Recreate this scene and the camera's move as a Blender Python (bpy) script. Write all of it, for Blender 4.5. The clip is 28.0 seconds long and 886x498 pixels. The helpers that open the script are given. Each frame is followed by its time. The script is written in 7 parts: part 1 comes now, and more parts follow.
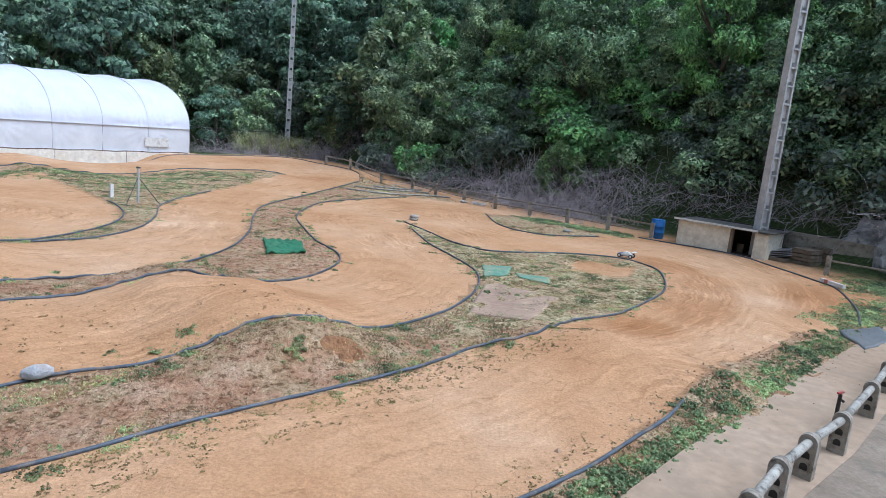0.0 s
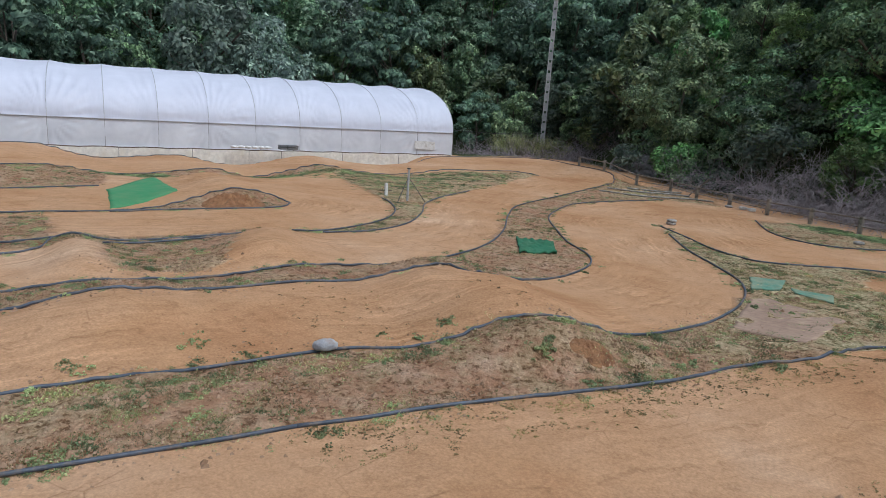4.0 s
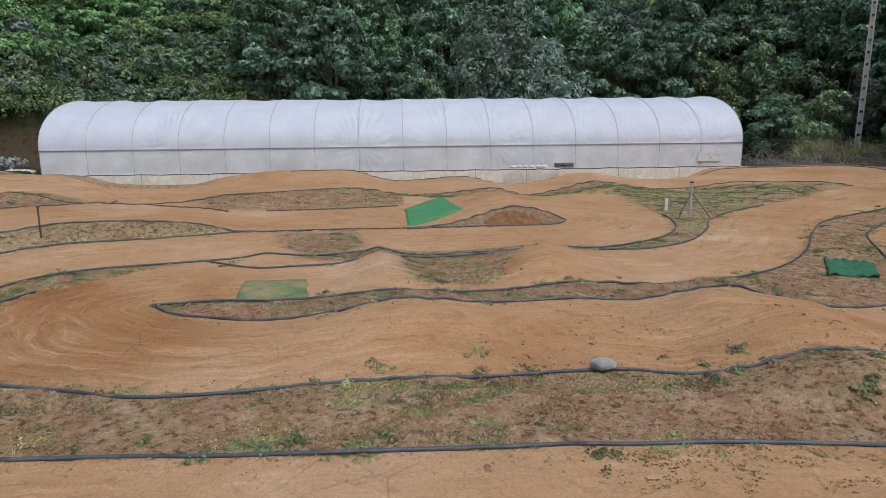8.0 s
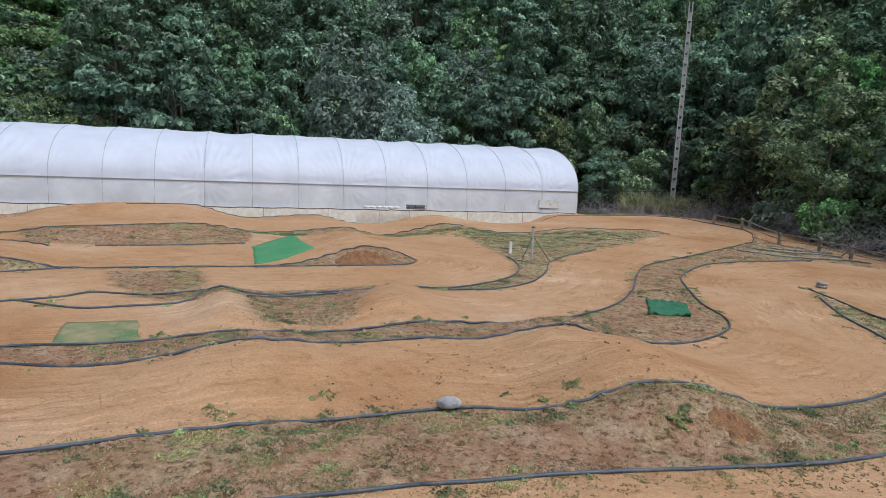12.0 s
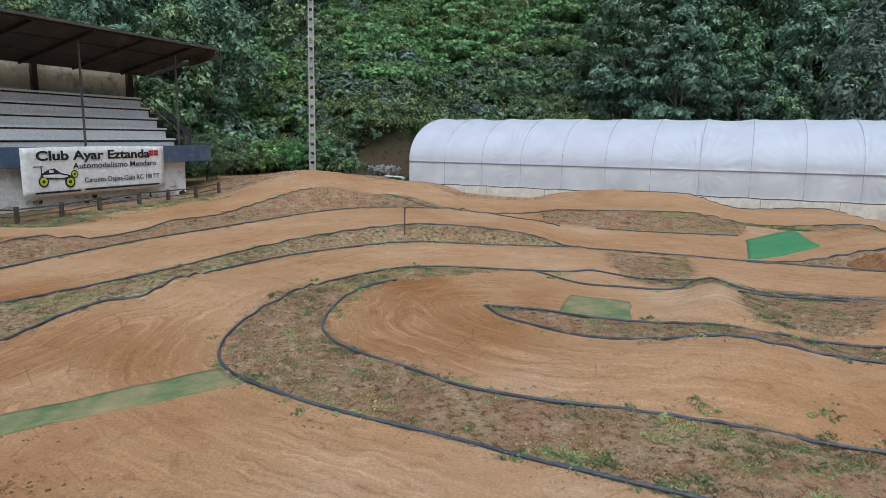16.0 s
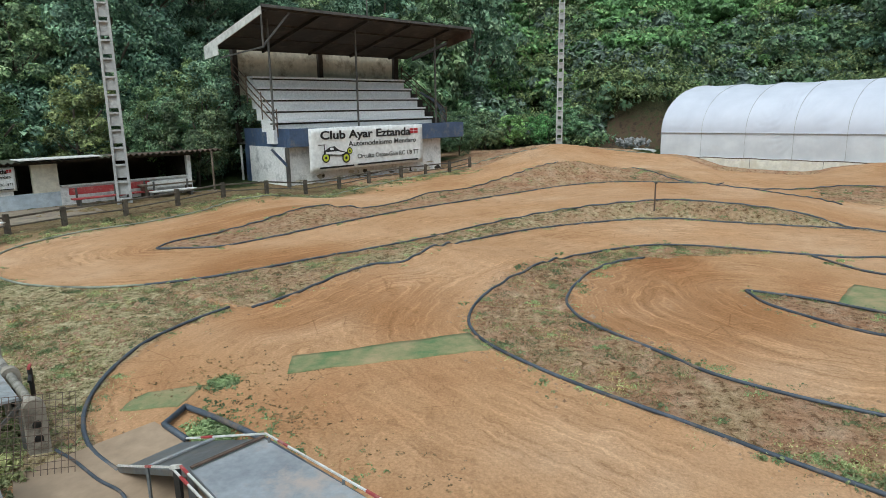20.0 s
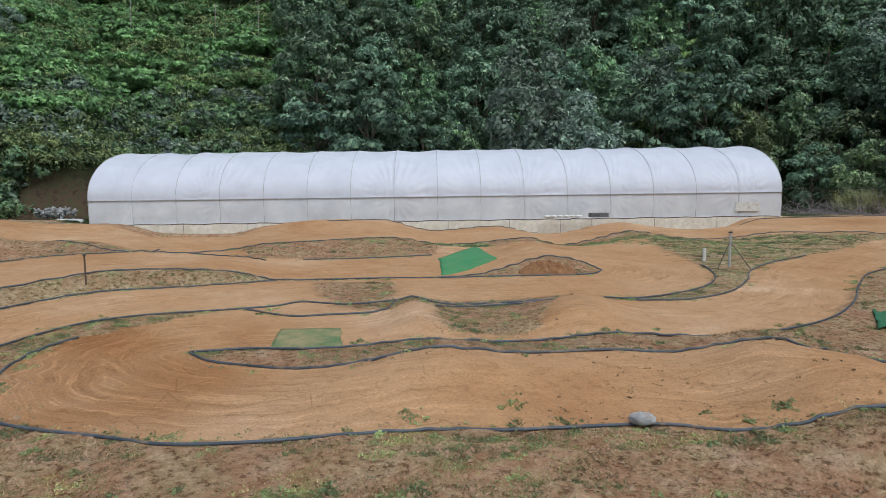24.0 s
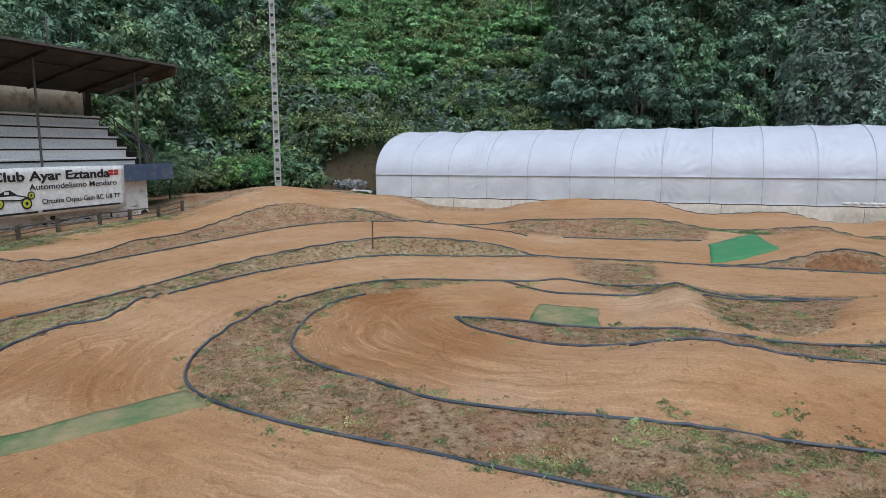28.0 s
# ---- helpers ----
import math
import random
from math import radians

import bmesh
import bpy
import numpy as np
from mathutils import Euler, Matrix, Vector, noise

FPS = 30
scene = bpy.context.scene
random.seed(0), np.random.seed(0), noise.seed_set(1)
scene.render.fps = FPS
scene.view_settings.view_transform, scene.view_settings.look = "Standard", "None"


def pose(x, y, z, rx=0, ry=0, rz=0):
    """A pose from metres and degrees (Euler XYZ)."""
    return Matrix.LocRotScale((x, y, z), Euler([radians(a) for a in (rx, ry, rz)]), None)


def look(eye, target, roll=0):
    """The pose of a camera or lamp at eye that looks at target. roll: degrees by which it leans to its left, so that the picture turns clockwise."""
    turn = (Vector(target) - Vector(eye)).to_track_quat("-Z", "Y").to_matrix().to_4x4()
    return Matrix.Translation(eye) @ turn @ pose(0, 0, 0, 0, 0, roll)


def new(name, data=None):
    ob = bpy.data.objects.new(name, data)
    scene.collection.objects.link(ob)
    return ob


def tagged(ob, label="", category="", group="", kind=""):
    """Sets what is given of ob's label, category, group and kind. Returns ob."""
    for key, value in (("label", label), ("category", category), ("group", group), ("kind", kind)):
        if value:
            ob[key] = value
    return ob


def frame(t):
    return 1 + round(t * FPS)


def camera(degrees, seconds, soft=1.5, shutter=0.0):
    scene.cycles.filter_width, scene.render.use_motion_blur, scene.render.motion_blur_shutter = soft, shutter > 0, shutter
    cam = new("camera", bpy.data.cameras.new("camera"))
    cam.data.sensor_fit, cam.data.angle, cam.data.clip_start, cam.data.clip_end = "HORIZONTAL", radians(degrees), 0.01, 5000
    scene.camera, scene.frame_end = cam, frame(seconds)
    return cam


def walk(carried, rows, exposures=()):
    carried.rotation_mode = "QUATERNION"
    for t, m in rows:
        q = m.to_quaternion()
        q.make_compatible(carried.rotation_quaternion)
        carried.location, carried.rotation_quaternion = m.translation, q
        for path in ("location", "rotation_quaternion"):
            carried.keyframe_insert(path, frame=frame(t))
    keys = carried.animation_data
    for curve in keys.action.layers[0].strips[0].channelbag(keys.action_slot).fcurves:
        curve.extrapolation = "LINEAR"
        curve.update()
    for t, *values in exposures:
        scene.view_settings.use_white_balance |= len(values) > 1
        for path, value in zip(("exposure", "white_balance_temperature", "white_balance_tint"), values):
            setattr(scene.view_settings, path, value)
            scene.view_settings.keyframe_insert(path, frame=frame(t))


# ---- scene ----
cam = camera(68.66, 28.0, 0.7)
EYE, ARM = 3.0, 0.2
# seconds, yaw, pitch, roll of a phone held out in front of somebody who turns on the spot
ROWS = [
    (0.0, 0.81, -10.31, -5.45),
    (0.5, 3.97, -10.26, -5.31),
    (1.0, 7.31, -10.07, -4.82),
    (1.5, 9.05, -10.00, -4.34),
    (2.0, 11.44, -10.68, -4.37),
    (2.5, 12.23, -11.12, -3.64),
    (4.5, 33.83, -12.27, -3.91),
    (5.0, 48.55, -10.94, -3.87),
    (5.5, 55.37, -11.53, -2.51),
    (6.0, 57.33, -11.82, -1.50),
    (6.5, 56.80, -11.55, -0.79),
    (7.0, 54.56, -11.44, -0.61),
    (7.5, 50.28, -11.59, -0.53),
    (8.0, 46.06, -11.39, -0.02),
    (8.5, 40.69, -11.17, -0.40),
    (9.0, 39.20, -11.18, -1.13),
    (9.5, 38.79, -10.52, -1.64),
    (10.0, 36.49, -9.41, -2.04),
    (10.5, 32.56, -7.71, -2.46),
    (11.0, 30.13, -7.72, -2.54),
    (11.5, 30.33, -7.71, -2.42),
    (12.0, 33.43, -7.54, -2.92),
    (12.5, 39.35, -7.80, -3.31),
    (14.5, 56.66, -8.43, -2.39),
    (15.0, 63.81, -9.29, -3.03),
    (15.5, 69.31, -9.41, -2.13),
    (16.0, 74.71, -10.07, -1.25),
    (16.5, 82.36, -13.21, -0.76),
    (17.0, 91.91, -12.69, 0.01),
    (17.5, 97.33, -11.77, 0.02),
    (18.0, 97.99, -11.55, -0.18),
    (18.5, 98.21, -11.85, -0.04),
    (19.0, 97.90, -12.09, -0.01),
    (19.5, 98.19, -12.49, 0.42),
    (20.0, 95.81, -12.41, 0.88),
    (20.5, 91.28, -11.95, 0.71),
    (22.5, 71.09, -8.15, 0.72),
    (23.0, 61.74, -7.78, 0.62),
    (23.5, 52.97, -6.93, 0.28),
    (24.0, 49.04, -7.03, 0.16),
    (24.5, 48.71, -7.13, -0.53),
    (25.0, 49.65, -7.20, -0.59),
    (25.5, 50.82, -7.43, -0.72),
    (26.0, 53.06, -7.90, -0.96),
    (26.5, 57.50, -8.41, -0.91),
    (27.0, 61.36, -8.31, -0.82),
    (27.5, 66.51, -8.09, -0.21),
    (28.0, 71.75, -8.94, -0.12),
]
walk(cam, [(t, pose(-ARM * math.sin(radians(yaw)), ARM * math.cos(radians(yaw)), EYE, 90 + pitch, roll, yaw)) for t, yaw, pitch, roll in ROWS],
     exposures=[(0.0, 0.18, 5350, 7), (2.5, -0.14, 5450, 8), (5.0, -0.57, 6000, 7), (8.0, -0.58, 6100, 7), (12.0, -0.35, 5900, 7), (14.5, -0.5, 5900, 6), (16.0, -0.52, 5850, 4), (17.5, -0.32, 6050, -3), (20.0, -0.27, 6050, -2), (23.0, -0.5, 6100, 2), (25.0, -0.46, 6100, 5), (28.0, -0.5, 5850, 5)])

# ---- sky and sun: a bright overcast day ----
world = bpy.data.worlds.new("world")
scene.world = world
world.use_nodes = True
wn, wl = world.node_tree.nodes, world.node_tree.links
sky = wn.new("ShaderNodeTexSky")
sky.sky_type = "NISHITA"
sky.sun_disc = False
sky.sun_elevation, sky.sun_rotation = radians(59), radians(98)
sky.dust_density, sky.air_density = 3.0, 1.0
grey = wn.new("ShaderNodeRGBToBW")
mixw = wn.new("ShaderNodeMix")
mixw.data_type = "RGBA"
mixw.inputs[0].default_value = 0.75
wl.new(sky.outputs[0], grey.inputs[0])
wl.new(sky.outputs[0], mixw.inputs[6])
wl.new(grey.outputs[0], mixw.inputs[7])
wl.new(mixw.outputs[2], wn["Background"].inputs[0])
wn["Background"].inputs[1].default_value = 0.27
sun = bpy.data.lights.new("sun", "SUN")
sun.energy, sun.angle, sun.color = 1.25, radians(32), (1.0, 0.985, 0.96)
new("sun", sun).matrix_world = look((34, -5, 58), (0, 0, 0))


# ---- materials ----
def mat(name, rough=0.8, metal=0.0):
    m = bpy.data.materials.new(name)
    m.use_nodes = True
    b = m.node_tree.nodes["Principled BSDF"]
    b.inputs["Roughness"].default_value, b.inputs["Metallic"].default_value = rough, metal
    return m, m.node_tree.nodes, m.node_tree.links, b


def ramp_node(n, stops):
    r = n.new("ShaderNodeValToRGB")
    e = r.color_ramp.elements
    while len(e) < len(stops):
        e.new(0.5)
    for k, (p, c) in enumerate(stops):
        e[k].position, e[k].color = p, (*c, 1)
    return r


def noise_node(n, l, scale, detail=4, rough=0.55, coord="Object", stretch=None):
    t = n.new("ShaderNodeTexCoord")
    x = n.new("ShaderNodeTexNoise")
    x.inputs["Scale"].default_value, x.inputs["Detail"].default_value, x.inputs["Roughness"].default_value = scale, detail, rough
    if stretch:
        mp = n.new("ShaderNodeMapping")
        mp.inputs["Scale"].default_value = stretch
        l.new(t.outputs[coord], mp.inputs[0])
        l.new(mp.outputs[0], x.inputs["Vector"])
    else:
        l.new(t.outputs[coord], x.inputs["Vector"])
    return x


def mix_node(n, l, fac, a, b, blend="MIX"):
    m = n.new("ShaderNodeMix")
    m.data_type, m.blend_type = "RGBA", blend
    for sock, v in ((m.inputs[0], fac), (m.inputs[6], a), (m.inputs[7], b)):
        if hasattr(v, "is_linked"):
            l.new(v, sock)
        elif isinstance(v, (int, float)):
            sock.default_value = v
        else:
            sock.default_value = (*v, 1)
    return m.outputs[2]


def bump_node(n, l, b, height, strength=0.3, dist=0.02):
    u = n.new("ShaderNodeBump")
    u.inputs["Strength"].default_value, u.inputs["Distance"].default_value = strength, dist
    l.new(height, u.inputs["Height"])
    l.new(u.outputs[0], b.inputs["Normal"])


def worn(name, c1, c2, scale=3.0, rough=0.8, metal=0.0, bump=0.2, dirt=None, fine=25.0, stretch=None, coord="Object"):
    """Two tones mixed by a broad noise, a fine grain, and a third colour in blotches."""
    m, n, l, b = mat(name, rough, metal)
    big, small = noise_node(n, l, scale, 5, 0.6, coord, stretch), noise_node(n, l, scale * fine / 3, 3, 0.6, coord, stretch)
    r = ramp_node(n, [(0.35, c1), (0.65, c2)])
    l.new(big.outputs[0], r.inputs[0])
    g = ramp_node(n, [(0.3, (0.72, 0.72, 0.72)), (0.7, (1.1, 1.1, 1.1))])
    l.new(small.outputs[0], g.inputs[0])
    col = mix_node(n, l, 0.7, r.outputs[0], g.outputs[0], "MULTIPLY")
    if dirt:
        d = noise_node(n, l, scale * 1.7, 6, 0.7, coord)
        f = ramp_node(n, [(0.52, (0, 0, 0)), (0.68, (1, 1, 1))])
        l.new(d.outputs[0], f.inputs[0])
        col = mix_node(n, l, f.outputs[0], col, dirt)
    l.new(col, b.inputs["Base Color"])
    bump_node(n, l, b, small.outputs[0], bump)
    return m


M_CONC = worn("concrete", (0.30, 0.28, 0.25), (0.42, 0.40, 0.36), 1.5, 0.9, bump=0.4, dirt=(0.16, 0.15, 0.13))
M_WALL = worn("white_wall_paint", (0.62, 0.62, 0.60), (0.78, 0.78, 0.76), 0.8, 0.85, dirt=(0.40, 0.40, 0.38))
M_CREAM = worn("cream_plaster", (0.70, 0.66, 0.55), (0.80, 0.76, 0.66), 0.9, 0.9, dirt=(0.54, 0.50, 0.41))
M_BLUE = worn("blue_paint", (0.06, 0.095, 0.18), (0.085, 0.13, 0.235), 1.2, 0.6, dirt=(0.17, 0.18, 0.20))
M_BENCH = worn("bench_paint", (0.90, 0.90, 0.91), (0.94, 0.94, 0.95), 1.5, 0.7, bump=0.08, dirt=(0.80, 0.80, 0.82))
# dark timber; also colours the shadow strips below the bench seats
M_DARK = worn("dark_timber_and_shade", (0.025, 0.02, 0.017), (0.05, 0.04, 0.03), 2.0, 0.85)
M_STEEL = worn("grey_steel", (0.10, 0.10, 0.10), (0.17, 0.16, 0.15), 3.0, 0.6, 0.4)
M_RUST = worn("rusty_sheet", (0.10, 0.065, 0.05), (0.16, 0.11, 0.085), 1.2, 0.85, dirt=(0.055, 0.045, 0.04))
M_SHEET = worn("weathered_sheet", (0.075, 0.065, 0.055), (0.13, 0.115, 0.095), 1.0, 0.9, dirt=(0.05, 0.06, 0.035))
M_HOSE = worn("hose_plastic", (0.045, 0.058, 0.08), (0.095, 0.115, 0.15), 2.0, 0.55, bump=0.15, dirt=(0.20, 0.15, 0.11))
M_WOOD = worn("grey_wood", (0.13, 0.10, 0.075), (0.22, 0.18, 0.14), 4.0, 0.9, bump=0.4)
M_LATT = worn("pole_concrete", (0.40, 0.405, 0.415), (0.53, 0.535, 0.545), 1.0, 0.9, bump=0.25)
M_RED = worn("red_paint", (0.33, 0.04, 0.045), (0.43, 0.07, 0.07), 3.0, 0.6, dirt=(0.45, 0.25, 0.22))
M_WHITE = worn("white_paint", (0.66, 0.66, 0.65), (0.78, 0.78, 0.77), 3.0, 0.6, dirt=(0.45, 0.42, 0.38))
M_BLACK = worn("black_plastic", (0.012, 0.012, 0.013), (0.03, 0.03, 0.03), 4.0, 0.5)


# ---- building helpers ----
def link_mesh(name, bm, material, smooth=False):
    me = bpy.data.meshes.new(name)
    bm.to_mesh(me)
    bm.free()
    if smooth:
        me.shade_smooth()
    for x in material if isinstance(material, (list, tuple)) else [material]:
        me.materials.append(x)
    return new(name, me)


def part(name, bm, material, parent, label="", smooth=False):
    ob = link_mesh(name, bm, material, smooth)
    ob.parent = parent
    if label:
        ob["label"] = label
    return ob


def thing(name, label, category, m=None, group="", kind=""):
    ob = new(name)
    if m is not None:
        ob.matrix_basis = m
    return tagged(ob, label, category, group, kind)


def box(x0, y0, z0, x1, y1, z1, bevel=0.0, bm=None):
    bm = bm or bmesh.new()
    r = bmesh.ops.create_cube(bm, size=1, matrix=Matrix.Translation(((x0 + x1) / 2, (y0 + y1) / 2, (z0 + z1) / 2)) @ Matrix.Diagonal((x1 - x0, y1 - y0, z1 - z0, 1)))
    if bevel:
        es = list({e for v in r["verts"] for e in v.link_edges})
        bmesh.ops.bevel(bm, geom=es, offset=bevel, segments=2, affect="EDGES")
    return bm


def beam(a, b, w, h=None, bm=None, bevel=0.0):
    """A bar of w x h from a to b."""
    a, b = Vector(a), Vector(b)
    h = h or w
    d = b - a
    m = Matrix.Translation((a + b) / 2) @ d.to_track_quat("Z", "Y").to_matrix().to_4x4() @ Matrix.Diagonal((w, h, d.length, 1))
    bm = bm or bmesh.new()
    r = bmesh.ops.create_cube(bm, size=1, matrix=m)
    if bevel:
        bmesh.ops.bevel(bm, geom=list({e for v in r["verts"] for e in v.link_edges}), offset=bevel, segments=1, affect="EDGES")
    return bm


def rod(a, b, r, r2=None, seg=10, bm=None):
    a, b = Vector(a), Vector(b)
    d = b - a
    bm = bm or bmesh.new()
    bmesh.ops.create_cone(bm, cap_ends=True, segments=seg, radius1=r, radius2=r if r2 is None else r2, depth=d.length,
                          matrix=Matrix.Translation((a + b) / 2) @ d.to_track_quat("Z", "Y").to_matrix().to_4x4())
    return bm


def catmull(pts, step=0.15):
    P = [Vector(p) for p in pts]
    P = [2 * P[0] - P[1], *P, 2 * P[-1] - P[-2]]
    out = []
    for i in range(1, len(P) - 2):
        p0, p1, p2, p3 = P[i - 1:i + 3]
        k = max(2, int((p2 - p1).length / step))
        for j in range(k):
            t = j / k
            out.append(0.5 * (2 * p1 + (p2 - p0) * t + (2 * p0 - 5 * p1 + 4 * p2 - p3) * t * t + (3 * p1 - p0 - 3 * p2 + p3) * t ** 3))
    return out + [P[-2]]


def tube(pts, r, seg=8, bm=None, rings=0.0):
    bm = bm or bmesh.new()
    last = None
    for i, p in enumerate(pts):
        d = (pts[min(i + 1, len(pts) - 1)] - pts[max(i - 1, 0)]).normalized()
        s = d.cross(Vector((0, 0, 1)))
        s = s.normalized() if s.length > 1e-3 else Vector((1, 0, 0))
        t = s.cross(d)
        q = r * (1 + (rings if i % 2 else 0))
        ring = [bm.verts.new(p + q * (math.cos(2 * math.pi * k / seg) * s + math.sin(2 * math.pi * k / seg) * t)) for k in range(seg)]
        if last:
            for k in range(seg):
                bm.faces.new((last[k], last[(k + 1) % seg], ring[(k + 1) % seg], ring[k]))
        else:
            bm.faces.new(ring[::-1])
        last = ring
    bm.faces.new(last)
    return bm


def mesh_of(name, verts, faces, material, smooth=False):
    me = bpy.data.meshes.new(name)
    me.from_pydata([tuple(v) for v in verts], [], [tuple(int(i) for i in f) for f in faces])
    me.materials.append(material)
    if smooth:
        me.shade_smooth()
    return me


